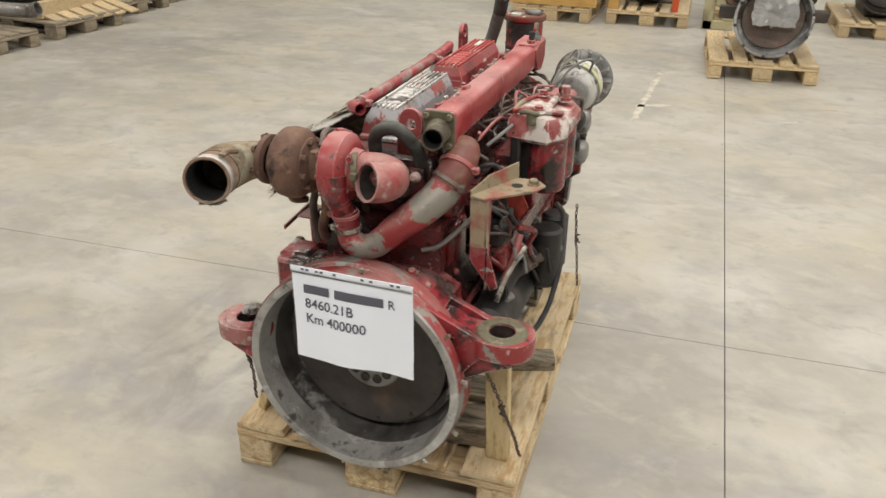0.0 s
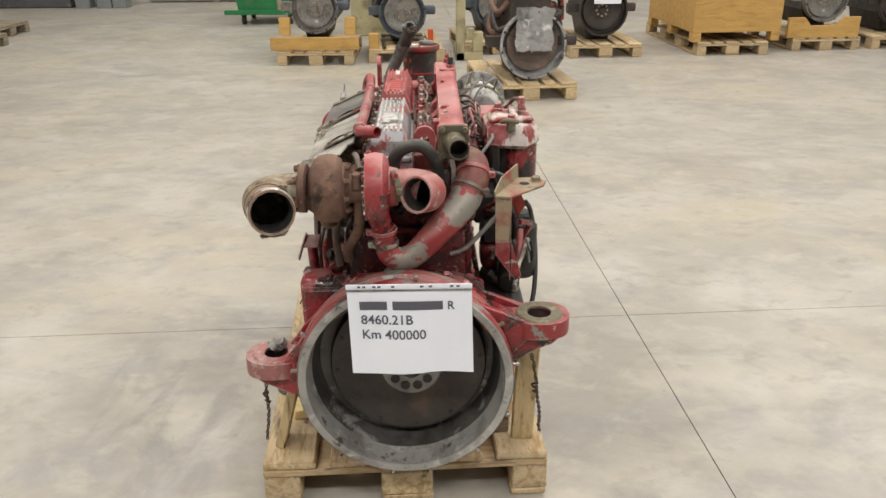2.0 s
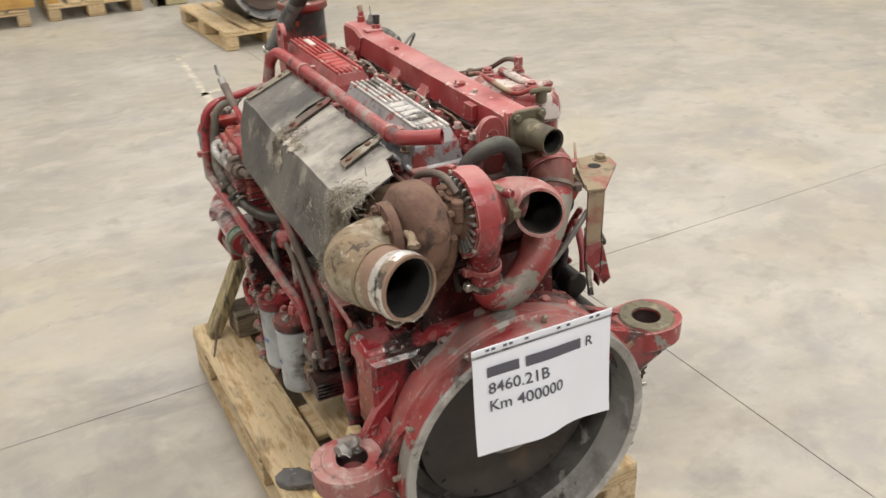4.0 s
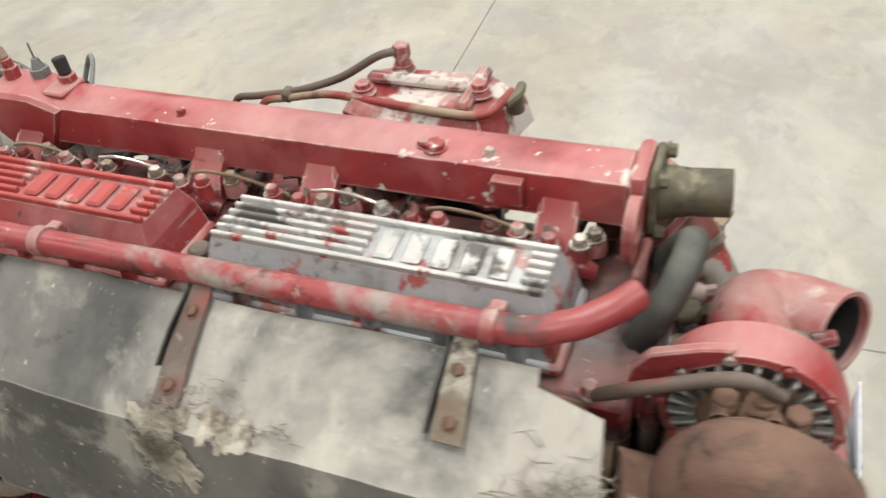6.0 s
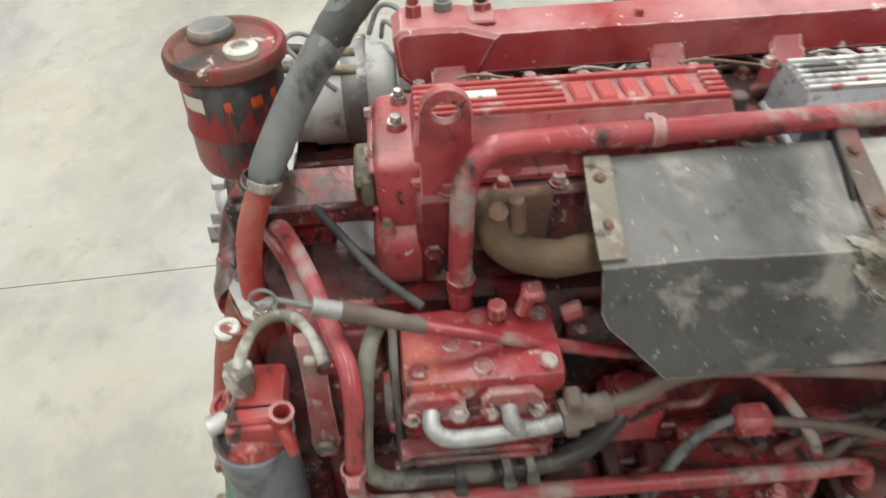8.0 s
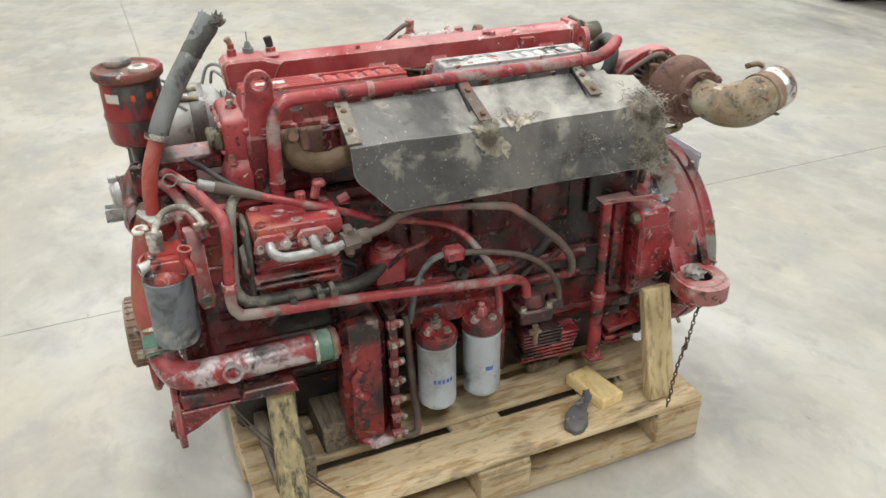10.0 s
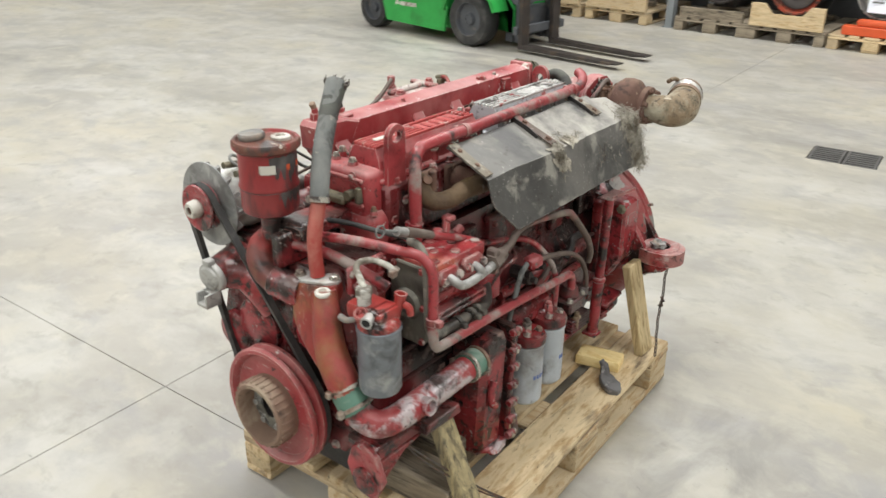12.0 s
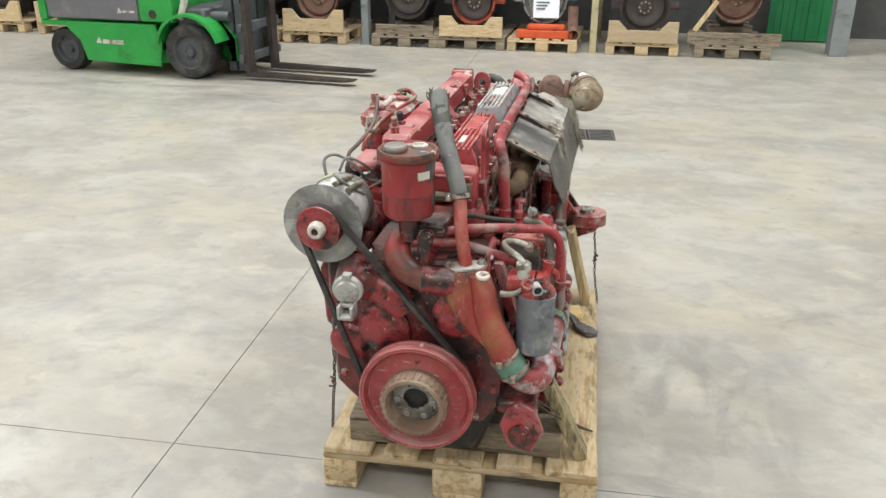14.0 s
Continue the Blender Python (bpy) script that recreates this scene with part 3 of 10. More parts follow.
GRIME_SHADE = (0.15, 0.145, 0.138)
# Dirt beside the pallet, with its shadow painted into the same patch.
smear(M["floor"], GRIME_SHADE, 0.55, (-0.80, 0.60), (0.45, 0.75), 8, (6, 2.5), 0.46, 0.62, 3.0)
smear(M["floor"], GRIME_SHADE, 0.45, (-0.72, 1.05), (0.40, 0.45), 30, (3, 7), 0.48, 0.62, 9.0)
smear(M["floor"], GRIME_SHADE, 0.40, (0.75, 0.15), (0.5, 0.7), 20, (4, 5), 0.50, 0.66, 15.0)
smear(M["floor"], GRIME_SHADE, 0.45, (-1.6, -0.2), (1.1, 0.6), 25, (3, 5), 0.50, 0.68, 21.0)
# Skid marks by the forklift, its shadow painted in with them.
smear(M["floor"], GRIME_SHADE, 0.65, (3.6, -3.75), (3.2, 0.75), -4, (1.2, 3.5), 0.42, 0.64, 27.0)
smear(M["floor"], GRIME_SHADE, 0.5, (1.0, -3.3), (4.0, 0.8), -8, (1.2, 3.5), 0.46, 0.66, 33.0)
smear(M["floor"], GRIME_SHADE, 0.50, (6.3, -0.9), (2.2, 1.2), 10, (1.2, 2.5), 0.47, 0.66, 39.0)
smear(M["floor"], (0.20, 0.19, 0.17), 0.5, (-3.6, 4.6), (2.6, 1.3), 20, (1.5, 3), 0.46, 0.64, 45.0)
smear(M["floor"], (0.22, 0.21, 0.185), 0.36, (-1.0, 0.0), (8.0, 8.0), 35, (1.3, 2.3), 0.53, 0.72, 51.0)
smear(M["floor"], (0.22, 0.21, 0.19), 0.36, (2.5, 2.0), (9.0, 7.0), -20, (2.0, 3.4), 0.55, 0.72, 57.0)
smear(M["floor"], (0.50, 0.48, 0.42), 0.5, (0.5, 1.0), (9.0, 9.0), 5, (2.6, 3.2), 0.58, 0.74, 63.0)


# ---- shape helpers ----
ORIGIN = {}


def finish(bm, mesh_name, material, shift=(0, 0, 0), sharp=38):
    bm.normal_update()
    for e in bm.edges:
        e.smooth = len(e.link_faces) == 2 and e.calc_face_angle(0) < radians(sharp)
    for f in bm.faces:
        f.smooth = True
    bmesh.ops.translate(bm, verts=bm.verts, vec=Vector(shift))
    me = bpy.data.meshes.new(mesh_name)
    bm.to_mesh(me)
    bm.free()
    me.materials.append(material)
    return me


def thing(name, base, label, category, group="", kind=""):
    ob = new(name)
    ob.location = base
    ob.empty_display_size = 0.05
    ORIGIN[ob.name] = Vector(base)
    return tagged(ob, label, category, group, kind)


def level(parent):
    """Sub-parts carry nothing further: what sits on one goes to its part."""
    return parent.parent if parent.parent and parent.parent.parent else parent


def part(name, bm, material, parent, label=""):
    parent = level(parent)
    o = ORIGIN[parent.name]
    ob = new(name, finish(bm, name, material, -o))
    ob.parent = parent
    ORIGIN[ob.name] = o
    return tagged(ob, label)


def single(name, bm, material, label, category, group="", kind="", base=(0, 0, 0)):
    ob = new(name, finish(bm, name, material, -Vector(base)))
    ob.location = base
    ORIGIN[ob.name] = Vector(base)
    return tagged(ob, label, category, group, kind)


def piece(name, mesh, parent, m):
    """An object of its own on a mesh that its like share."""
    ob = new(name, mesh)
    parent = level(parent)
    ob.parent = parent
    ob.matrix_basis = Matrix.Translation(-ORIGIN[parent.name]) @ m
    return ob


def frame_of(axis):
    z = Vector(axis).normalized()
    x = z.cross(Vector((0, 0, 1)) if abs(z.z) < 0.9 else Vector((0, 1, 0))).normalized()
    return x, z.cross(x), z


def box(bm, lo, hi, bevel=0.004, turn=None, seg=1):
    c, s = (Vector(lo) + Vector(hi)) / 2, Vector(hi) - Vector(lo)
    r = bmesh.ops.create_cube(bm, size=1)
    vs = r["verts"]
    bmesh.ops.scale(bm, vec=s, verts=vs)
    if bevel:
        es = list({e for v in vs for e in v.link_edges})
        g = bmesh.ops.bevel(bm, geom=es, offset=min(bevel, min(s) * 0.45), segments=seg, affect="EDGES", profile=0.5)
        vs = list({v for f in g["faces"] for v in f.verts} | {v for v in vs if v.is_valid})
        todo, seen = list(vs), set(vs)
        while todo:
            v = todo.pop()
            for e in v.link_edges:
                w = e.other_vert(v)
                if w not in seen:
                    seen.add(w)
                    todo.append(w)
        vs = list(seen)
    bmesh.ops.transform(bm, matrix=Matrix.Translation(c) @ (turn or Matrix()), verts=vs)
    return vs


def lathe(bm, c, axis, prof, seg=32, a0=0.0, a1=360.0, squash=1.0):
    """Turns a profile of (radius, height) about the axis through c."""
    x, y, z = frame_of(axis)
    c = Vector(c)
    full = abs(a1 - a0) > 359
    n = seg if full else seg + 1
    rings = []
    for r, h in prof:
        if r < 1e-6:
            rings.append([bm.verts.new(c + z * h)])
        else:
            rings.append([bm.verts.new(c + z * h + (x * math.cos(a) * squash + y * math.sin(a)) * r) for a in (radians(a0 + (a1 - a0) * i / seg) for i in range(n))])
    for p, q in zip(rings, rings[1:]):
        for i in range(seg):
            j = (i + 1) % n
            f = [p[i % len(p)], p[j % len(p)], q[j % len(q)], q[i % len(q)]]
            f = list(dict.fromkeys(f))
            if len(f) > 2:
                bm.faces.new(f)
    return bm


def cyl(bm, p0, p1, r0, r1=None, seg=20, bevel=0.0):
    p0, p1 = Vector(p0), Vector(p1)
    r1 = r0 if r1 is None else r1
    h = (p1 - p0).length
    b = min(bevel, r0 * 0.4, r1 * 0.4, h * 0.4)
    prof = [(0, 0), (r0 - b, 0), (r0, b), (r1, h - b), (r1 - b, h), (0, h)] if b else [(0, 0), (r0, 0), (r1, h), (0, h)]
    return lathe(bm, p0, p1 - p0, prof, seg)


def spline(pts, n=6):
    pts = [Vector(p) for p in pts]
    if n < 2 or len(pts) < 3:
        return pts
    ext = [2 * pts[0] - pts[1]] + pts + [2 * pts[-1] - pts[-2]]
    out = []
    for i in range(1, len(ext) - 2):
        a, b, c, d = ext[i - 1:i + 3]
        for k in range(n):
            t = k / n
            out.append(0.5 * ((2 * b) + (c - a) * t + (2 * a - 5 * b + 4 * c - d) * t * t + (3 * b - a - 3 * c + d) * t ** 3))
    return out + [pts[-1]]


def tube(bm, pts, r, seg=14, n=6, wall=0.0, wobble=0.0, caps=True):
    """A round pipe along a smooth line; r may be a list, one a point. wall: hollow ends of that thickness."""
    line = spline(pts, n)
    k = len(line)
    radii = [r] * k if isinstance(r, (int, float)) else [float(np.interp(i / (k - 1) * (len(r) - 1), range(len(r)), r)) for i in range(k)]
    tang = [(line[min(i + 1, k - 1)] - line[max(i - 1, 0)]).normalized() for i in range(k)]
    x, y, _ = frame_of(tang[0])
    rings, inner = [], []
    for i in range(k):
        x = (x - tang[i] * x.dot(tang[i])).normalized()
        y = tang[i].cross(x)
        w = 1 + wobble * noise.noise(line[i] * 40)
        rings.append([bm.verts.new(line[i] + (x * math.cos(a) + y * math.sin(a)) * radii[i] * w) for a in (2 * math.pi * j / seg for j in range(seg))])
        if wall:
            inner.append([bm.verts.new(line[i] + (x * math.cos(a) + y * math.sin(a)) * (radii[i] - wall)) for a in (2 * math.pi * j / seg for j in range(seg))])

    def skin(rs, flip):
        for p, q in zip(rs, rs[1:]):
            for i in range(seg):
                f = [p[i], p[(i + 1) % seg], q[(i + 1) % seg], q[i]]
                bm.faces.new(f[::-1] if flip else f)

    skin(rings, False)
    if wall:
        skin(inner, True)
        for a, b, flip in ((rings[0], inner[0], True), (rings[-1], inner[-1], False)):
            for i in range(seg):
                f = [a[i], a[(i + 1) % seg], b[(i + 1) % seg], b[i]]
                bm.faces.new(f[::-1] if flip else f)
    elif caps:
        bm.faces.new(rings[0][::-1])
        bm.faces.new(rings[-1])
    return bm


def prism(bm, outline, origin, u, v, depth, bevel=0.0):
    """An outline of (a, b) in the plane of u and v at origin, pushed along u x v by depth."""
    o, u, v = Vector(origin), Vector(u).normalized(), Vector(v).normalized()
    w = u.cross(v) * depth
    a = [bm.verts.new(o + u * p + v * q) for p, q in outline]
    b = [bm.verts.new(t.co + w) for t in a]
    n = len(a)
    fs = [bm.faces.new(a[::-1]), bm.faces.new(b)] + [bm.faces.new([a[i], a[(i + 1) % n], b[(i + 1) % n], b[i]]) for i in range(n)]
    if bevel:
        bmesh.ops.bevel(bm, geom=list({e for f in fs[:2] for e in f.edges}), offset=bevel, segments=1, affect="EDGES")
    return bm


def plate_with_hole(bm, c, u, v, a, b, hole, depth, seg=24, power=2.6):
    """A rounded plate, half sizes a and b, with a round hole in the middle."""
    u, v = Vector(u).normalized(), Vector(v).normalized()
    w, c = u.cross(v) * depth, Vector(c)
    loops = []
    for k in range(2):
        o, i = [], []
        for j in range(seg):
            t = 2 * math.pi * j / seg
            ct, st = math.cos(t), math.sin(t)
            q = (abs(ct) ** power + abs(st) ** power) ** (-1 / power)
            o.append(bm.verts.new(c + w * k + u * (a * q * ct) + v * (b * q * st)))
            i.append(bm.verts.new(c + w * k + (u * ct + v * st) * hole))
        loops.append((o, i))
    (o0, i0), (o1, i1) = loops
    for j in range(seg):
        m = (j + 1) % seg
        bm.faces.new([o0[m], o0[j], i0[j], i0[m]])
        bm.faces.new([o1[j], o1[m], i1[m], i1[j]])
        bm.faces.new([o0[j], o0[m], o1[m], o1[j]])
        bm.faces.new([i0[m], i0[j], i1[j], i1[m]])
    return bm


BOLTS = {}


def bolt(parent, at, axis=(0, 0, 1), r=0.008, h=0.009, mat="bolt_red", name="bolt"):
    """A hex head on a washer."""
    key = (round(r, 4), round(h, 4), mat)
    if key not in BOLTS:
        bm = bmesh.new()
        lathe(bm, (0, 0, 0), (0, 0, 1), [(r * 1.35, 0), (r * 1.35, h * 0.2), (r, h * 0.2)], 10)
        lathe(bm, (0, 0, 0), (0, 0, 1), [(r, h * 0.2), (r, h * 0.85), (r * 0.85, h), (0, h)], 6)
        BOLTS[key] = finish(bm, "bolt", M[mat])
    x, y, z = frame_of(axis)
    return piece(name, BOLTS[key], parent, Matrix.Translation(at) @ Matrix((x, y, z)).transposed().to_4x4())


def clamp(parent, p, axis, r, w=0.012, mat="zinc", name="hose_clamp"):
    bm = bmesh.new()
    lathe(bm, Vector(p) - Vector(axis).normalized() * w / 2, axis, [(r, 0), (r + 0.003, 0.001), (r + 0.003, w - 0.001), (r, w)], 20)
    x, y, z = frame_of(axis)
    q = Vector(p) + x * (r + 0.006)
    box(bm, q - Vector((0.008, 0.008, 0.008)), q + Vector((0.008, 0.008, 0.008)), 0.002)
    return part(name, bm, M[mat], parent)


# ---- the hall ----
CROSS, TURN = Vector((0.874, 1.208, 0)), radians(2.7)
floor = thing("floor", (0, 0, 0), "pale grey power-floated concrete hall floor with stains", "floor", kind="structure")
bm = bmesh.new()
box(bm, (-9, -9, -0.30), (19, 14.5, -0.03), 0)
part("joint_filler", bm, M["joint"], floor, "dark filler in the floor joints")
U, V = Vector((math.cos(TURN), math.sin(TURN), 0)), Vector((-math.sin(TURN), math.cos(TURN), 0))
for sx, lx in ((1, 19.0), (-1, 11.0)):
    for sy, ly in ((1, 14.0), (-1, 11.0)):
        bm = bmesh.new()
        g = 0.0017
        pts = [CROSS + U * sx * a + V * sy * b for a, b in ((g, g), (lx, g), (lx, ly), (g, ly))]
        if sx * sy < 0:
            pts.reverse()
        hole = sx < 0 and sy < 0
        vs = [bm.verts.new(p) for p in pts]
        top = bm.faces.new(vs)
        if hole:
            # the slab with the drain is cut round the drain's opening
            bm.faces.remove(top)
            ring = [bm.verts.new(p) for p in ((-0.395, -3.10, 0), (0.005, -3.055, 0), (-0.025, -2.755, 0), (-0.425, -2.80, 0))]
            es = [bm.edges.get((a, b)) or bm.edges.new((a, b)) for loop in (vs, ring) for a, b in zip(loop, loop[1:] + loop[:1])]
            fs = bmesh.ops.triangle_fill(bm, use_beauty=True, use_dissolve=False, edges=es)["geom"]
            for f in [f for f in bm.faces if all(v in ring for v in f.verts)]:
                bm.faces.remove(f)
            for f in bm.faces:
                if f.normal.z < 0:
                    f.normal_flip()
        walls = [e for e in bm.edges if e.is_boundary]
        ret = bmesh.ops.extrude_edge_only(bm, edges=walls)
        bmesh.ops.translate(bm, verts=[v for v in ret["geom"] if isinstance(v, bmesh.types.BMVert)], vec=(0, 0, -0.028))
        part("floor_slab", bm, M["floor"], floor)

# drain with two iron grates
drain = thing("floor_drain", (-0.21, -2.93, 0), "dark iron floor drain with two slotted grates in the concrete", "drain")
DM = Matrix.Translation((-0.21, -2.928, 0)) @ Matrix.Rotation(radians(6.4), 4, "Z")
bm = bmesh.new()
box(bm, (-0.21, -0.16, -0.029), (0.21, 0.16, -0.024), 0)
bmesh.ops.transform(bm, matrix=DM, verts=bm.verts)
part("pit", bm, M["pit"], drain)
for gx in (-0.1, 0.1):
    bm = bmesh.new()
    for k in range(8):
        y = -0.145 + 0.29 * k / 7
        box(bm, (gx - 0.09, y - 0.009, -0.02), (gx + 0.09, y + 0.009, 0.002), 0.002)
    for e in (-0.088, 0.088):
        box(bm, (gx + e - 0.008, -0.152, -0.02), (gx + e + 0.008, 0.152, 0.003), 0.002)
    bmesh.ops.transform(bm, matrix=DM, verts=bm.verts)
    part("grate", bm, M["grate"], drain)


def wall(name, lo, hi, mat, label):
    b = bmesh.new()
    box(b, lo, hi, 0)
    return single(name, b, M[mat], label, "wall", kind="structure")


wall("wall_north", (-9.3, 13.1, 0.0), (19.3, 13.4, 7), "wall", "off-white painted hall wall behind the stored engines")
wall("wall_south", (-9.3, -8.6, 0.0), (19.3, -8.3, 7), "wall_dark", "dark wall behind the storage rack")
wall("wall_west", (-9.3, -8.3, 0.0), (-9.0, 13.1, 7), "wall", "off-white painted hall side wall")
wall("wall_east", (19.0, -8.3, 0.0), (19.3, 13.1, 7), "wall", "off-white painted hall end wall")
bm = bmesh.new()
box(bm, (-9.3, -8.6, 7), (19.3, 13.4, 7.2), 0)
single("ceiling", bm, M["roof"], "pale hall roof panels", "ceiling", kind="structure")

# worn paint marks on the floor
def floor_mark(p, q, w, mat, label):
    p, q = Vector((*p, 0.0)), Vector((*q, 0.0))
    side = (q - p).cross(Vector((0, 0, 1))).normalized() * w / 2
    b = bmesh.new()
    k = 26
    rows = []
    for i in range(k + 1):
        c = p.lerp(q, i / k)
        j = max(0.12, 1 + 0.9 * noise.noise(c * 14) + 0.5 * noise.noise(c * 40))
        e = max(0.12, 1 + 0.9 * noise.noise(c * 14 + Vector((3, 0, 0))) + 0.5 * noise.noise(c * 40 + Vector((7, 0, 0))))
        rows.append([b.verts.new(c + side * j + Vector((0, 0, 0.0012))), b.verts.new(c - side * e + Vector((0, 0, 0.0012)))])
    for a, c in zip(rows, rows[1:]):
        b.faces.new([a[0], a[1], c[1], c[0]])
    single("floor_marking", b, M[mat], label, "floor marking", kind="structure", base=(p.x, p.y, 0))


floor_mark((0.172, 3.80), (0.200, 5.22), 0.045, "chalk", "worn pale paint line on the concrete floor")
floor_mark((0.142, 4.19), (0.39, 4.29), 0.05, "chalk", "worn pale paint line on the concrete floor")
floor_mark((0.166, 5.21), (0.345, 5.24), 0.05, "chalk", "worn pale paint line on the concrete floor")
floor_mark((1.25, 4.53), (1.456, 4.58), 0.035, "chalk_orange", "worn orange paint line on the concrete floor")
floor_mark((1.096, 4.175), (1.193, 4.20), 0.045, "chalk", "worn pale paint line on the concrete floor")


# ---- pallets ----
def make_pallet(mats=("wood", "wood_x"), label="pale pine transport pallet on the concrete floor"):
    p = thing("pallet", (0, 0, 0), label, "pallet", "pallets")
    rnd = random.Random(5)
    shapes = {}

    def board(key, name, lo, hi, mat):
        s = tuple(round(b - a, 3) for a, b in zip(lo, hi))
        if (key, s) not in shapes:
            b = bmesh.new()
            box(b, [-d / 2 for d in s], [d / 2 for d in s], 0.004)
            for v in b.verts:
                v.co += Vector((rnd.uniform(-1, 1), rnd.uniform(-1, 1), rnd.uniform(-1, 1))) * 0.0012
            shapes[key, s] = finish(b, name, M[mat])
        c = [(a + b) / 2 + rnd.uniform(-0.002, 0.002) * (i < 2) for i, (a, b) in enumerate(zip(lo, hi))]
        piece(name, shapes[key, s], p, pose(*c, 0, 0, rnd.uniform(-0.25, 0.25)))

    for x0, x1 in ((-0.4, -0.255), (-0.215, -0.115), (-0.0725, 0.0725), (0.115, 0.215), (0.255, 0.4)):
        board("t", "top_board", (x0, -0.6, 0.122), (x1, 0.6, 0.144), mats[0])
    for y0 in (-0.6, -0.0725, 0.455):
        board("c", "cross_board", (-0.4, y0, 0.1), (0.4, y0 + 0.145, 0.1215), mats[1])
        for x0, w in ((-0.4, 0.1), (-0.0725, 0.145), (0.3, 0.1)):
            board("b", "block", (x0, y0, 0.022), (x0 + w, y0 + 0.145, 0.0995), mats[0])
    for x0, w in ((-0.4, 0.1), (-0.0725, 0.145), (0.3, 0.1)):
        board("s", "bottom_board", (x0, -0.6, 0), (x0 + w, 0.6, 0.0215), mats[0])
    return p


pallet = make_pallet(("wood_main", "wood_main_x"), label="pale pine transport pallet with oil stains under the red engine")
pallet.matrix_basis = pose(-0.045, 0.683, 0.001, 0, 0, 2.9)


# ---- the red engine ----
CZ = 0.455
engine = thing("diesel_engine", (0, 0.7, 0.15), "worn red six-cylinder diesel engine with turbocharger, strapped on a pallet", "engine")

# crankcase and sump
bm = bmesh.new()
sec = [(-0.185, 0.33), (-0.195, 0.40), (-0.195, 0.53), (-0.15, 0.60), (-0.15, 0.80), (0.15, 0.80), (0.15, 0.60), (0.195, 0.53), (0.195, 0.40), (0.185, 0.33)]
prism(bm, sec, (0, 1.30, 0), (1, 0, 0), (0, 0, 1), 1.13, 0.008)
block = part("engine_block", bm, M["block_dark"], engine, "greasy dark red cast engine block")
for side in (-1, 1):
    for y in (0.27, 0.43, 0.59, 0.75, 0.91, 1.07):
        bm = bmesh.new()
        box(bm, (side * 0.158 - 0.012, y - 0.055, 0.625), (side * 0.158 + 0.012, y + 0.055, 0.775), 0.012, seg=2)
        part("water_jacket_cover", bm, M["block_dark"], block)
        bolt(block, (side * 0.170, y - 0.035, 0.65), (side, 0, 0), 0.007)
        bolt(block, (side * 0.170, y + 0.035, 0.75), (side, 0, 0), 0.007)
    for z in (0.37, 0.47, 0.555):
        bm = bmesh.new()
        box(bm, (side * 0.197 - 0.008, 0.19, z - 0.008), (side * 0.197 + 0.008, 1.27, z + 0.008), 0.005)
        part("block_rib", bm, M["block_dark"], block)
bm = bmesh.new()
tube(bm, [(-0.205, 0.35, 0.545), (-0.21, 0.6, 0.555), (-0.205, 0.8, 0.55)], 0.016)
part("oil_gallery_pipe", bm, M["red_greasy"], block)
bm = bmesh.new()
tube(bm, [(-0.205, 0.36, 0.485), (-0.21, 0.5, 0.49), (-0.205, 0.62, 0.485)], 0.012)
part("oil_gallery_pipe", bm, M["red_greasy"], block)
bm = bmesh.new()
prism(bm, [(-0.19, 0.335), (0.19, 0.335), (0.175, 0.30), (0.13, 0.175), (-0.13, 0.175), (-0.175, 0.30)], (0, 0.20, 0), (1, 0, 0), (0, 0, 1), -1.07, 0.012)
sump = part("oil_sump", bm, M["black"], engine, "black oily pressed-steel oil sump")
for k in range(7):
    bm = bmesh.new()
    z = 0.225 + k * 0.016
    x = -0.13 - 0.045 * (z - 0.175) / 0.125
    box(bm, (x - 0.055, 0.36, z - 0.004), (x - 0.002, 0.515, z + 0.004), 0.002)
    part("cooling_fin", bm, M["red"], sump)
for y in np.linspace(0.25, 1.22, 12):
    for side in (-1, 1):
        bolt(sump, (side * 0.183, float(y), 0.318), (0, 0, -1), 0.007)

# cylinder heads, valve covers
for y0, y1 in ((0.215, 0.715), (0.735, 1.15)):
    bm = bmesh.new()
    box(bm, (-0.125, y0, 0.802), (0.115, y1, 0.945), 0.008)
    head = part("cylinder_head", bm, M["block_dark"], engine)
    for y in np.linspace(y0 + 0.04, y1 - 0.04, 6):
        bolt(head, (0.098, float(y), 0.945), (0, 0, 1), 0.009, 0.014)
        bolt(head, (-0.115, float(y), 0.945), (0, 0, 1), 0.009, 0.014)


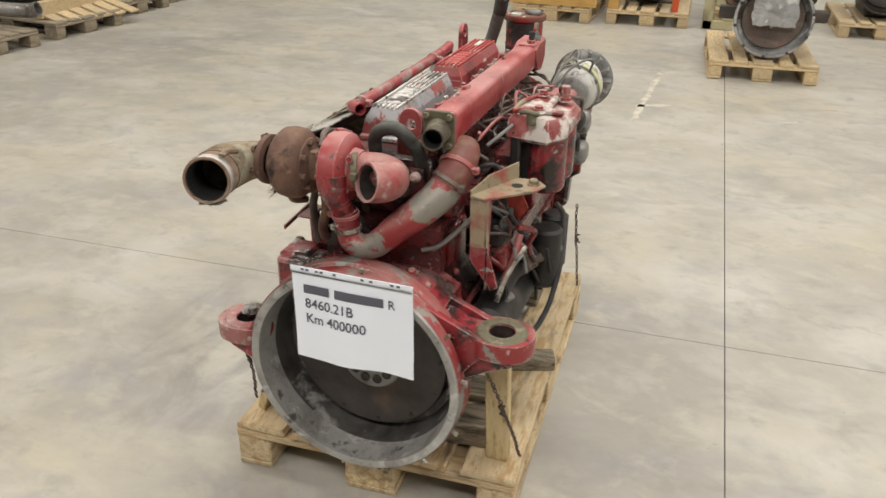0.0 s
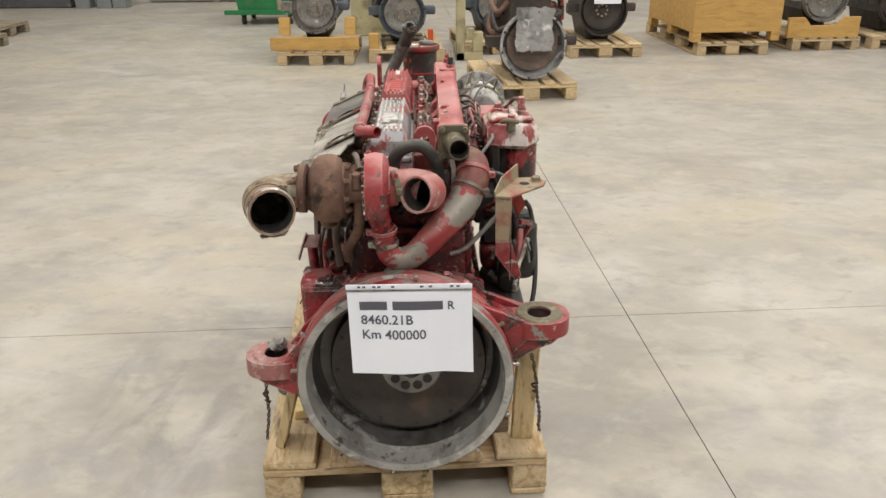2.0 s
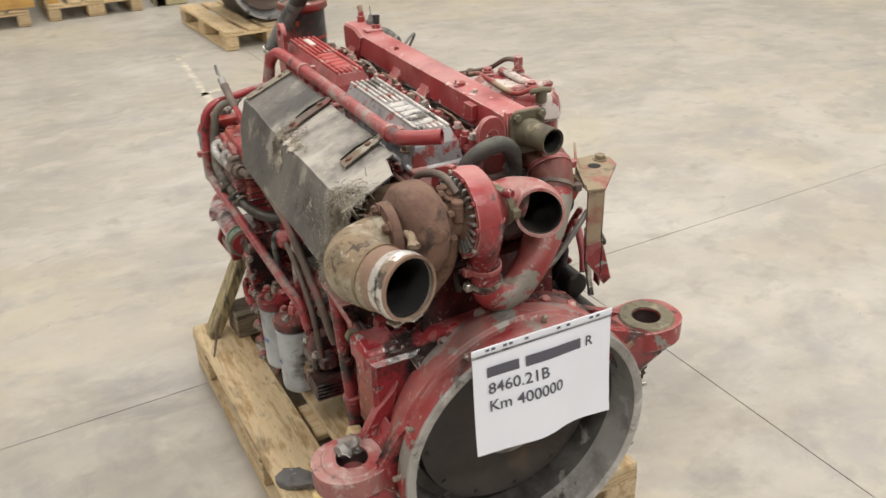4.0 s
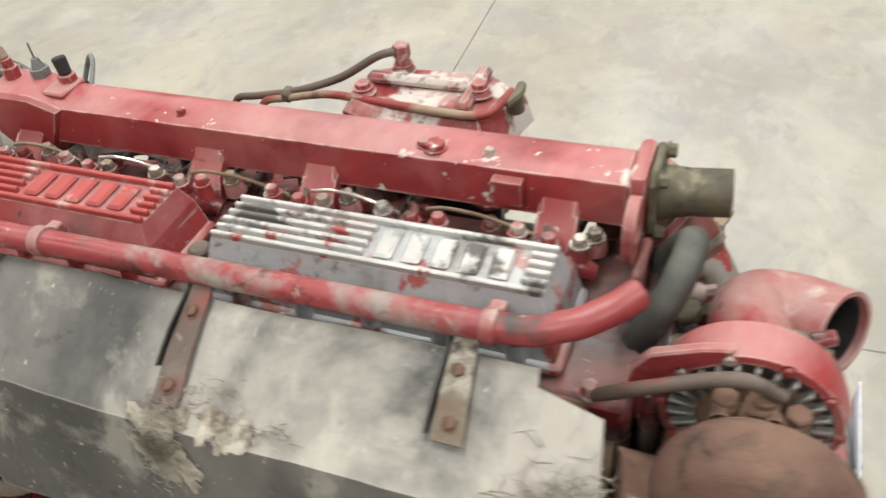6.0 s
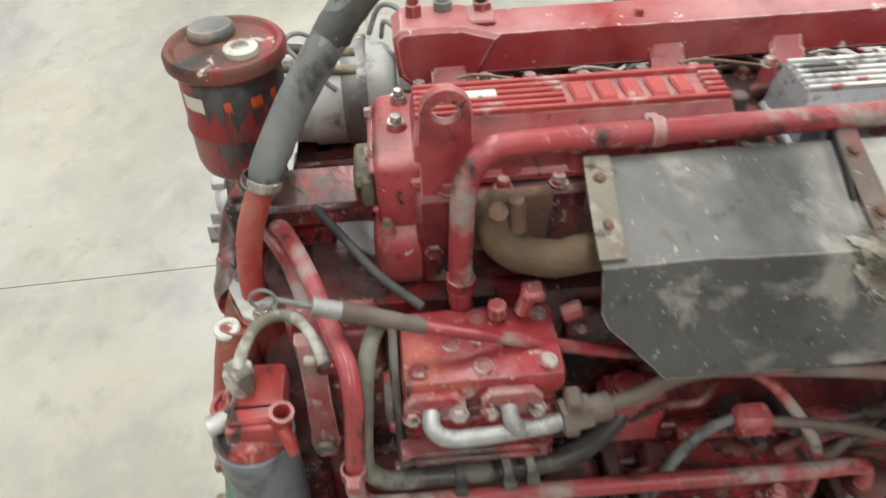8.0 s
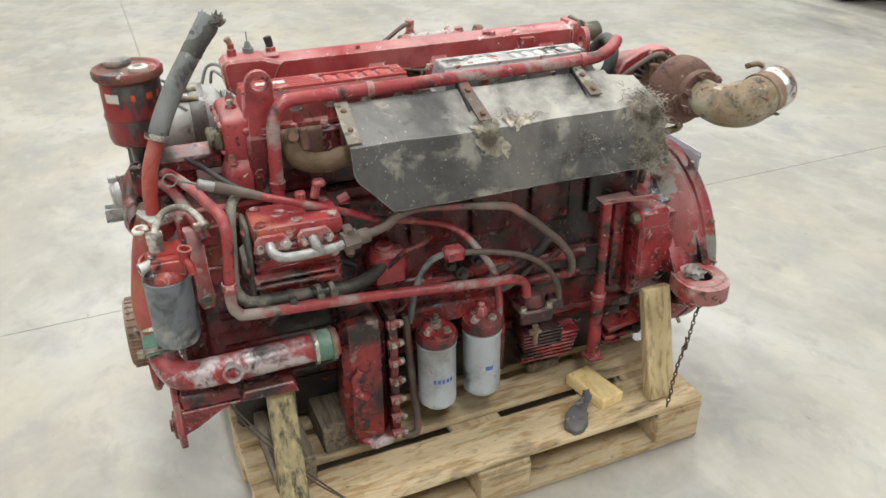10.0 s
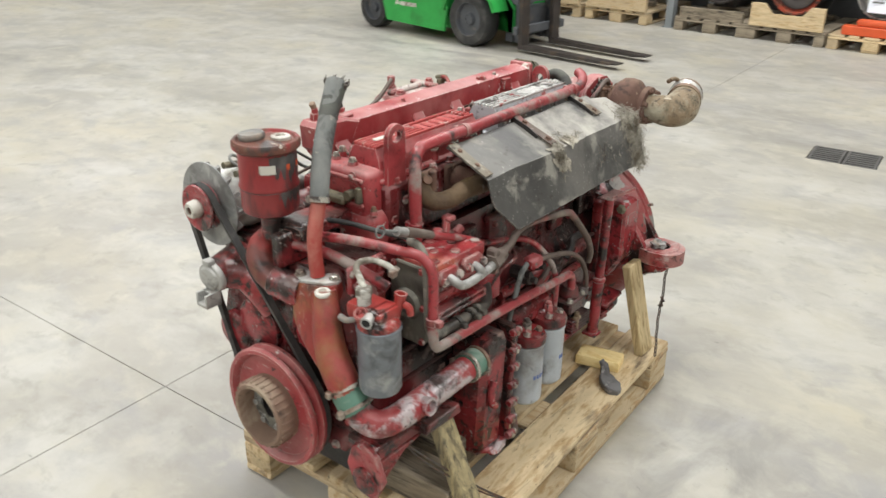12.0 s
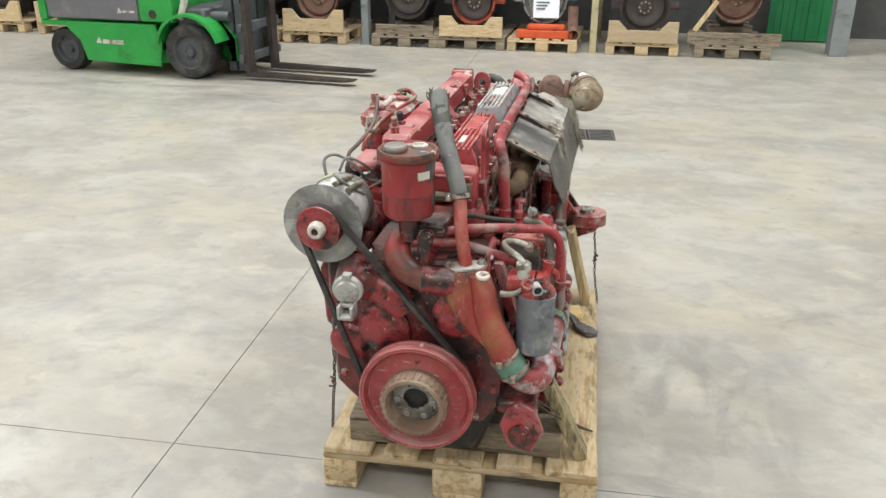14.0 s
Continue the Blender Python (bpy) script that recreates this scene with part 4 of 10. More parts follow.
def valve_cover(y0, y1, mat, label, slope_a, slope_b, plate):
    b = bmesh.new()
    # skirt, body with sloping ends, flat ribbed top
    box(b, (-0.108, y0, 0.945), (0.012, y1, 0.962), 0.005)
    for za, zb, xa0, xa1, xb0, xb1, ea, eb in ((0.962, 1.0, -0.103, 0.007, -0.095, 0.0, 0.0, 0.4), (1.0, 1.026, -0.095, 0.0, -0.082, -0.012, 0.4, 1.0)):
        ring0 = [(xa0, y0 + 0.006 + slope_a * ea, za), (xa1, y0 + 0.006 + slope_a * ea, za), (xa1, y1 - 0.006 - slope_b * ea, za), (xa0, y1 - 0.006 - slope_b * ea, za)]
        ring1 = [(xb0, y0 + 0.006 + slope_a * eb, zb), (xb1, y0 + 0.006 + slope_a * eb, zb), (xb1, y1 - 0.006 - slope_b * eb, zb), (xb0, y1 - 0.006 - slope_b * eb, zb)]
        v0, v1 = [b.verts.new(p) for p in ring0], [b.verts.new(p) for p in ring1]
        for i in range(4):
            b.faces.new([v0[i], v0[(i + 1) % 4], v1[(i + 1) % 4], v1[i]])
    b.faces.new(v1)
    cover = part("valve_cover", b, M[mat], engine, label)
    ya, yb = y0 + 0.006 + slope_a, y1 - 0.006 - slope_b
    mark0, mark1 = (ya + 0.035, ya + 0.185)
    for k in range(6):
        x = -0.0785 + k * 0.0126
        for a, c in (((ya, mark0 - 0.01), (mark1 + 0.008, yb)) if 1 <= k <= 4 else ((ya, yb),)):
            b = bmesh.new()
            box(b, (x - 0.0032, a, 1.024), (x + 0.0032, c, 1.0335), 0.0015)
            part("rib", b, M["rib_" + mat], cover)
    # raised maker's badge: five plain slanted blocks on a recessed field
    for k in range(5):
        b = bmesh.new()
        yy = mark1 - 0.012 - k * 0.031
        prism(b, [(-0.0115, -0.018), (-0.009, -0.022), (0.009, -0.022), (0.0125, 0.016), (0.009, 0.021), (-0.009, 0.021)], (-0.047, yy, 1.025), (0, 1, 0), (1, 0, 0), -0.007, 0.003)
        part("raised_badge", b, M["rib_" + mat], cover)
    if plate:
        b = bmesh.new()
        box(b, (-0.054, yb - 0.10, 1.027), (-0.038, yb - 0.035, 1.0355), 0.0015)
        part("name_plate", b, M["white"], cover, "small blank white plate")
    for y in np.linspace(y0 + 0.045, y1 - 0.045, 5):
        b = bmesh.new()
        cyl(b, (-0.099, float(y), 0.955), (-0.099, float(y), 0.985), 0.013, 0.011, 12, 0.003)
        part("bolt_boss", b, M[mat], cover)
        bolt(cover, (-0.099, float(y), 0.985), (0, 0, 1), 0.010, 0.013, "zinc")
    return cover


M["rib_red_dusty"] = surface("dusty_red_rib_paint", (0.40, 0.06, 0.055), 0.5, 0, 0.2, [((0.50, 0.40, 0.36), 14, 0.60, 0.06, 0.7, 0)], 0.1, 60)
M["rib_alu_red"] = surface("polished_rib_aluminium", (0.60, 0.59, 0.57), 0.36, 0.4, 0.2, [((0.32, 0.07, 0.06), 18, 0.64, 0.015, 0.5, 0), ((0.12, 0.11, 0.10), 20, 0.59, 0.04, 0.6, 0.2)], 0.15, 60)
valve_cover(0.285, 0.690, "alu_red", "bare aluminium valve cover with red paint rests and ribs", 0.018, 0.006, False)
valve_cover(0.752, 1.155, "red_dusty", "dusty red ribbed valve cover with a white plate", 0.012, 0.006, True)
bm = bmesh.new()
cyl(bm, (-0.06, 0.722, 0.94), (-0.06, 0.722, 0.985), 0.018, 0.014, 14, 0.003)
cyl(bm, (0.0, 0.722, 0.94), (0.0, 0.722, 0.98), 0.014, 0.012, 14, 0.003)
box(bm, (-0.105, 0.704, 0.94), (0.03, 0.738, 0.955), 0.004)
part("cover_bridge", bm, M["hose_brown"], engine, "rusty bridge piece between the valve covers")

# intake manifold
MX0, MX1 = 0.085, 0.148
bm = bmesh.new()
prism(bm, [(MX0 + 0.006, 0.982), (MX1 - 0.006, 0.972), (MX1, 0.976), (MX1 + 0.005, 1.036), (MX1 + 0.002, 1.044), (MX1 - 0.006, 1.049), (MX1 - 0.018, 1.051), (MX0 + 0.011, 1.046), (MX0 + 0.002, 1.041), (MX0, 0.988)], (0, 0.262, 0), (1, 0, 0), (0, 0, 1), -0.885, 0.002)
# Pink on the top face: dust, and the roof's sheen painted as colour.
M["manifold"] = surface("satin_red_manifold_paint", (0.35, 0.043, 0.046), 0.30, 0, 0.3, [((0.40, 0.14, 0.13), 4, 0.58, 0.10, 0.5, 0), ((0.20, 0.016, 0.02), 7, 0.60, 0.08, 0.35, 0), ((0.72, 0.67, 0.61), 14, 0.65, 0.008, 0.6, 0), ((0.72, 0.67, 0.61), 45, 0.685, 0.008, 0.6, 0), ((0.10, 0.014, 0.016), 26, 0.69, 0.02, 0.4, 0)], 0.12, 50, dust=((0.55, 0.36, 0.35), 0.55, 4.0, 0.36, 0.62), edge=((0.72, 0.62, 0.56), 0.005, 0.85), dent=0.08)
manifold = part("intake_manifold", bm, M["manifold"], engine, "long dusty red intake manifold with chipped paint")
bm = bmesh.new()
prism(bm, [(1.02, 1.04), (1.07, 1.056), (1.15, 1.056), (1.162, 1.045), (1.158, 0.99), (1.12, 0.955), (1.06, 0.965)], (MX0 - 0.004, 0, 0), (0, 1, 0), (0, 0, 1), MX1 - MX0 + 0.012, 0.006)
part("manifold_end", bm, M["manifold"], manifold)
for y in (1.045, 0.75, 0.587, 0.29):
    bm = bmesh.new()
    prism(bm, [(MX0 + 0.006, 1.022), (MX0 + 0.006, 0.955), (0.054, 0.94), (0.050, 0.962), (0.056, 0.972), (0.068, 0.980), (0.078, 0.996)], (0, y + 0.023, 0), (1, 0, 0), (0, 0, 1), -0.046, 0.005)
    bmesh.ops.recalc_face_normals(bm, faces=bm.faces)
    run = part("runner", bm, M["manifold"], manifold)
    bm = bmesh.new()
    cyl(bm, (0.062, y, 0.965), (0.060, y, 0.987), 0.014, 0.012, 14, 0.003)
    part("runner_boss", bm, M["red_pale"], run)
    bolt(manifold, (0.060, y, 0.986), (-0.1, 0, 1), 0.0085, 0.013, "zinc")
for y, r in ((0.835, 0.006), (0.50, 0.007), (0.485, 0.012), (0.42, 0.006)):
    bolt(manifold, (0.105, y, 1.046), (0, 0, 1), r, 0.008)
bm = bmesh.new()
box(bm, (0.086, 0.375, 1.004), (0.072, 0.41, 1.034), 0.004)
part("boss", bm, M["red_chipped"], manifold)
bm = bmesh.new()
box(bm, (MX0 - 0.006, 0.242, 0.967), (MX1 + 0.012, 0.262, 1.058), 0.010, seg=2)
part("manifold_flange", bm, M["manifold"], manifold, "red flange plate")
bm = bmesh.new()
prism(bm, [(MX0 - 0.002, 0.985), (MX0 + 0.012, 0.970), (MX1, 0.970), (MX1 + 0.012, 0.985), (MX1 + 0.012, 1.046), (MX1, 1.060), (MX0 + 0.010, 1.060), (MX0 - 0.002, 1.046)], (0, 0.2415, 0), (1, 0, 0), (0, 0, 1), 0.0095, 0.002)
bmesh.ops.recalc_face_normals(bm, faces=bm.faces)
part("outlet_flange", bm, M["olive"], manifold)
for x, z in ((MX0 + 0.008, 1.049), (MX1 + 0.002, 1.049), (MX0 + 0.008, 0.980), (MX1 + 0.002, 0.980)):
    bolt(manifold, (x, 0.232, z), (0, -1, 0), 0.008, 0.010, "olive")
bm = bmesh.new()
tube(bm, [(0.122, 0.236, 1.013), (0.128, 0.20, 1.014), (0.133, 0.160, 1.015)], [0.031, 0.0265, 0.0262], 24, 3, wall=0.003, wobble=0.02)
outlet = part("outlet_tube", bm, M["olive"], manifold, "drab olive steel outlet tube, open at its end")
bm = bmesh.new()
tube(bm, [(0.1225, 0.234, 1.013), (0.128, 0.20, 1.014), (0.1325, 0.166, 1.015)], [0.0275, 0.023, 0.0227], 24, 3, wall=0.002)
part("soot_lining", bm, M["soot"], outlet)
# senders on the manifold's front end
bm = bmesh.new()
cyl(bm, (0.127, 1.132, 1.052), (0.127, 1.132, 1.072), 0.012, seg=6)
cyl(bm, (0.127, 1.132, 1.07), (0.127, 1.132, 1.085), 0.008)
part("sender", bm, M["red_dusty"], manifold, "red-painted sender with a copper-brown top")
bm = bmesh.new()
cyl(bm, (0.127, 1.132, 1.084), (0.127, 1.140, 1.099), 0.0072, 0.0085, 10, 0.002)
part("sender_top", bm, M["rust_light"], manifold)
bm = bmesh.new()
cyl(bm, (0.14, 1.092, 1.052), (0.14, 1.092, 1.068), 0.014, seg=6)
cyl(bm, (0.14, 1.092, 1.066), (0.14, 1.092, 1.082), 0.010, 0.005)
cyl(bm, (0.14, 1.092, 1.08), (0.14, 1.092, 1.105), 0.0015, seg=6)
part("sender", bm, M["hose_grey"], manifold, "grey sender with a bare wire")
bm = bmesh.new()
box(bm, (0.10, 1.025, 1.046), (0.15, 1.062, 1.055), 0.003)
cyl(bm, (0.135, 1.04, 1.054), (0.135, 1.04, 1.066), 0.013, seg=6)
part("sender_base", bm, M["red_dusty"], manifold)
bm = bmesh.new()
cyl(bm, (0.135, 1.04, 1.066), (0.138, 1.045, 1.09), 0.009, 0.010, 12, 0.002)
part("sender", bm, M["rubber"], manifold, "black plug sender")

# injectors with clamps and leak-off lines
for k, y in enumerate((1.098, 0.955, 0.81, 0.64, 0.495, 0.335)):
    bm = bmesh.new()
    tube(bm, [(0.036, y - 0.05, 0.958), (0.034, y - 0.03, 0.966), (0.036, y, 0.962), (0.034, y + 0.03, 0.966), (0.036, y + 0.05, 0.958)], [0.010, 0.015, 0.013, 0.015, 0.010], 10, 4)
    inj = part("injector", bm, M["red_greasy"], engine)
    for d, h, m in ((-0.034, 0.996, "zinc" if k % 2 else "bolt_red"), (0.0, 0.991, "bolt_red"), (0.034, 0.999, "bolt_red" if k % 2 else "zinc")):
        bm = bmesh.new()
        cyl(bm, (0.036, y + d, 0.958), (0.036, y + d, h), 0.0115, 0.009, 12, 0.002)
        part("stud_sleeve", bm, M["red_dusty"], inj)
        bolt(inj, (0.036, y + d, h - 0.002), (0, 0, 1), 0.0085, 0.012, m)
    bm = bmesh.new()
    tube(bm, [(0.04, y, 0.975), (0.07, y + 0.01, 0.982), (0.10, y + 0.03, 0.962), (0.20, y + 0.05, 0.90)], 0.004, 8)
    part("fuel_line", bm, M["hose_brown"], inj)
    bm = bmesh.new()
    cyl(bm, (0.062, y + 0.02, 0.945), (0.060, y + 0.02, 0.972), 0.012, 0.009, 8, 0.002)
    part("return_banjo", bm, M["hose_brown"], inj)
for k, (a, c) in enumerate(((1.07, 0.985), (0.925, 0.84), (0.78, 0.67), (0.61, 0.525), (0.465, 0.365))):
    bm = bmesh.new()
    tube(bm, [(0.042, a + 0.012, 1.006), (0.048, a - 0.01, 1.006), (0.056, (a + c) / 2, 0.996), (0.052, c + 0.005, 0.988), (0.044, c - 0.012, 0.992)], 0.0024, 8)
    part("leak_off_line", bm, M["zinc" if k % 2 else "tan"], engine, "thin leak-off pipe")

# long coolant pipe over the exhaust side
bm = bmesh.new()
tube(bm, [(-0.072, 0.222, 1.045), (-0.098, 0.245, 1.041), (-0.118, 0.28, 1.033), (-0.126, 0.34, 1.024), (-0.127, 0.6, 1.021), (-0.130, 0.85, 1.020), (-0.136, 1.02, 1.022),
          (-0.146, 1.068, 1.018), (-0.158, 1.092, 0.985), (-0.163, 1.098, 0.93), (-0.168, 1.102, 0.84), (-0.168, 1.102, 0.815), (-0.158, 1.100, 0.795), (-0.12, 1.095, 0.785)], 0.0148, 18, 8, wall=0.002)
pipe = part("coolant_pipe", bm, M["pipe_red"], engine, "long dusty red coolant pipe with a bent end")
clamp(pipe, (-0.167, 1.101, 0.845), (0.04, 0.03, -1), 0.0148, 0.02, "red")
clamp(pipe, (-0.126, 0.345, 1.024), (0, 1, 0), 0.0148, 0.014, "red_pale")
clamp(pipe, (-0.130, 0.872, 1.020), (0, 1, 0), 0.0148, 0.016, "red_pale")

# exhaust manifold under the heat shield
bm = bmesh.new()
tube(bm, [(-0.185, 0.22, 0.90), (-0.19, 0.4, 0.895), (-0.192, 0.7, 0.895), (-0.19, 0.93, 0.899), (-0.186, 0.985, 0.889), (-0.172, 1.028, 0.888), (-0.158, 1.052, 0.901), (-0.146, 1.058, 0.922), (-0.126, 1.05, 0.93)], [0.045, 0.042, 0.033, 0.024, 0.023, 0.023, 0.023, 0.024, 0.030], 20, 8, wobble=0.06)
xman = part("exhaust_manifold", bm, M["heat_brown"], engine, "brown heat-stained exhaust manifold")
for y in (0.30, 0.45, 0.60, 0.76, 0.90):
    bm = bmesh.new()
    tube(bm, [(-0.185, y, 0.90), (-0.15, y, 0.905), (-0.12, y, 0.905)], 0.03, 14, 3)
    box(bm, (-0.132, y - 0.045, 0.865), (-0.120, y + 0.045, 0.945), 0.008)
    part("exhaust_port", bm, M["rust"], xman)
bm = bmesh.new()
box(bm, (-0.138, 0.985, 0.862), (-0.122, 1.085, 0.955), 0.008)
cyl(bm, (-0.160, 1.03, 0.915), (-0.162, 1.035, 0.965), 0.010, seg=10, bevel=0.002)
cyl(bm, (-0.14, 1.045, 0.93), (-0.165, 1.055, 0.95), 0.012, seg=8)
part("port_flange", bm, M["rust"], xman)

# heat shield: a folded dirty sheet
T, Mi, B = (-0.143, 1.0), (-0.268, 0.945), (-0.312, 0.806)


def shield_points(y0, y1, trim):
    """Cross rows of the folded sheet from its upper to its lower edge."""
    rows = []
    for i in range(25):
        f = i / 24
        row = []
        for k in range(17):
            s = k / 16
            if s < 0.5:
                x, z = T[0] + (Mi[0] - T[0]) * s * 2, T[1] + (Mi[1] - T[1]) * s * 2
            else:
                x, z = Mi[0] + (B[0] - Mi[0]) * (s * 2 - 1), Mi[1] + (B[1] - Mi[1]) * (s * 2 - 1)
            front = y1 - max(0.0, s - 0.72) / 0.28 * 0.075
            back = y0 + (0.06 if s < 0.1 else 0.0) - 0.04 * s
            y = back + (front - back) * f
            d = 0.004 * noise.noise(Vector((x * 7, y * 6, z * 7))) + 0.0015 * noise.noise(Vector((x, y, z)) * 40)
            row.append(Vector((x + d * 0.7, y, z + d)))
        rows.append(row)
    return rows


bm = bmesh.new()
rows = shield_points(0.235, 0.957, 0)
outer = [[bm.verts.new(p) for p in r] for r in rows]
inner = [[bm.verts.new(p + Vector((0.003, 0, -0.0025))) for p in r] for r in rows]
for a, c in zip(outer, outer[1:]):
    for k in range(16):
        bm.faces.new([a[k], c[k], c[k + 1], a[k + 1]])
for a, c in zip(inner, inner[1:]):
    for k in range(16):
        bm.faces.new([a[k], a[k + 1], c[k + 1], c[k]])
for o, i in ((outer[0], inner[0]), (outer[-1], inner[-1])):
    for k in range(16):
        bm.faces.new([o[k], o[k + 1], i[k + 1], i[k]])
for k in (0, 16):
    for a, c, e, g in zip(outer, outer[1:], inner, inner[1:]):
        bm.faces.new([a[k], c[k], g[k], e[k]])
bmesh.ops.recalc_face_normals(bm, faces=bm.faces)
shield = part("heat_shield", bm, M["sheet"], engine, "dirty grey folded sheet-steel exhaust heat shield")
for y in (0.655, 0.365):
    # a narrow strap in a slot, with an upright web along its front side
    bm = bmesh.new()
    pts = [Vector(q) for q in ((-0.128, y, 1.018), (-0.15, y, 1.003), (-0.205, y - 0.004, 0.979), (-0.252, y - 0.01, 0.956))]
    w, up = Vector((0, 0.013, 0)), Vector((-0.001, 0, 0.003))
    if y < 0.5:
        pts = [p_.lerp(pts[0], 0.22) for p_ in pts]
    rows_ = [[bm.verts.new(q) for q in (a - w * k, a + w * k, a + w * k + up, a - w * k + up)] for a, k in zip(pts, (0.8, 0.95, 1.1, 1.15))]
    for a, c in zip(rows_, rows_[1:]):
        for i in range(4):
            bm.faces.new([a[i], a[(i + 1) % 4], c[(i + 1) % 4], c[i]])
    bm.faces.new(rows_[0])
    bm.faces.new(rows_[-1][::-1])
    bmesh.ops.recalc_face_normals(bm, faces=bm.faces)
    strap = part("shield_strap", bm, M["hose_brown" if y > 0.5 else "beige"], shield, "rusty strap of the heat shield")
    bm = bmesh.new()
    prism(bm, [(-0.132, 0.997), (-0.132, 1.016), (-0.19, 0.994), (-0.222, 0.974), (-0.215, 0.968)], (0, y + 0.0165, 0), (1, 0, 0), (0, 0, 1), 0.0025)
    bmesh.ops.recalc_face_normals(bm, faces=bm.faces)
    part("strap_web", bm, M["black"], strap)
    bolt(strap, (-0.165, y, 0.999), (-0.35, 0, 1), 0.007, 0.006, "rust")
    if y > 0.5:
        bolt(strap, (-0.236, y - 0.008, 0.967), (-0.4, 0, 1), 0.007, 0.006, "rust")
    else:
        bolt(strap, (-0.209, y - 0.006, 0.979), (-0.4, 0, 1), 0.007, 0.006, "rust")
bm = bmesh.new()
edge_line = [Vector((-0.146, 0.928, 1.002)), Vector((-0.205, 0.930, 0.9755)), Vector((-0.262, 0.930, 0.950))]
rows_ = [[bm.verts.new(a + d) for d in (Vector((0, 0, 0)), Vector((0, 0.030, 0)), Vector((-0.001, 0.030, 0.003)), Vector((-0.001, 0, 0.003)))] for a in edge_line]
for a, c in zip(rows_, rows_[1:]):
    for i in range(4):
        bm.faces.new([a[i], a[(i + 1) % 4], c[(i + 1) % 4], c[i]])
bm.faces.new(rows_[0])
bm.faces.new(rows_[-1][::-1])
bmesh.ops.recalc_face_normals(bm, faces=bm.faces)
tab = part("shield_tab", bm, M["beige"], shield, "dirty tan edge strip of the heat shield")
for x, z in ((-0.172, 0.993), (-0.225, 0.969)):
    bolt(tab, (x, 0.944, z), (-0.4, 0, 1), 0.006, 0.004, "rust")


def shield_at(s, y):
    """A place on the folded sheet: s 0 at its upper edge, 0.5 at the fold, 1 at its lower edge."""
    if s < 0.5:
        return Vector((T[0] + (Mi[0] - T[0]) * s * 2, y, T[1] + (Mi[1] - T[1]) * s * 2)), Vector((-0.4, 0, 0.91))
    return Vector((Mi[0] + (B[0] - Mi[0]) * (s * 2 - 1), y, Mi[1] + (B[1] - Mi[1]) * (s * 2 - 1))), Vector((-0.95, 0, 0.3))


def fibres(bm, s, y, count, spread_s, spread_y, length, rnd, lift=0.006):
    """Thin tangled strands that lie matted on the sheet."""
    for _ in range(count):
        p, n = shield_at(min(1.02, max(0.05, rnd.gauss(s, spread_s))), rnd.gauss(y, spread_y))
        d = Vector((rnd.gauss(0, 0.5), rnd.gauss(0, 1), rnd.gauss(-0.35, 0.7)))
        d = (d - n * d.dot(n)).normalized() * length * rnd.uniform(0.4, 1.4)
        curl = n.cross(d) * rnd.uniform(-0.35, 0.35)
        r = rnd.uniform(0.00025, 0.00065)
        h = abs(rnd.gauss(0, lift))
        tube(bm, [p + n * 0.003, p + d * 0.35 + curl * 0.5 + n * (h + 0.002), p + d * 0.7 + curl + n * (h * 0.7 + 0.003), p + d + n * rnd.uniform(0.001, 0.010)], [r, r, r, r * 0.5], 3, 2, caps=False)


rnd = random.Random(11)
bm = bmesh.new()
fibres(bm, 0.64, 0.240, 1000, 0.15, 0.022, 0.026, rnd, 0.007)
fibres(bm, 0.50, 0.262, 200, 0.06, 0.018, 0.024, rnd, 0.005)
fibres(bm, 0.93, 0.245, 220, 0.05, 0.018, 0.030, rnd, 0.006)
tagged(part("frayed_insulation", bm, M["fluff"], shield), "grey frayed insulation wool matted on the shield's end", kind="stuff")
bm = bmesh.new()
fibres(bm, 0.53, 0.645, 500, 0.08, 0.010, 0.014, rnd, 0.004)
fibres(bm, 0.36, 0.60, 60, 0.04, 0.020, 0.011, rnd, 0.002)
fibres(bm, 0.72, 0.40, 50, 0.06, 0.04, 0.016, rnd, 0.001)
fibres(bm, 0.44, 0.56, 90, 0.03, 0.03, 0.012, rnd, 0.003)
tagged(part("frayed_insulation", bm, M["fluff"], shield), "pale insulation fibres stuck to the shield", kind="stuff")
bm = bmesh.new()
for _ in range(150):
    s, y = rnd.choice(((0.50, 0.65), (0.66, 0.232), (0.58, 0.240), (0.78, 0.232), (0.88, 0.236), (0.56, 0.285), (0.47, 0.648), (0.55, 0.645), (0.62, 0.64), (0.60, 0.642), (0.66, 0.638), (0.48, 0.575), (0.60, 0.25), (0.72, 0.235), (0.52, 0.275), (0.66, 0.27), (0.50, 0.24)))
    q, n = shield_at(s + rnd.gauss(0, 0.035), y + rnd.gauss(0, 0.012))
    size = rnd.uniform(0.003, 0.0085)
    d = Vector((rnd.gauss(0, 1), rnd.gauss(0, 1), rnd.gauss(0, 1)))
    d = (d - n * d.dot(n)).normalized()
    g = bmesh.ops.create_icosphere(bm, subdivisions=2, radius=size)
    for v in g["verts"]:
        v.co *= 1 + 1.1 * noise.noise(v.co * 190 + q * 90)
        v.co -= n * v.co.dot(n) * 0.78
        v.co += d * v.co.dot(d) * 0.9
        v.co += q + n * 0.002
tagged(part("wool_clump", bm, M["fluff"], shield), "matted grey insulation clumps", kind="stuff")

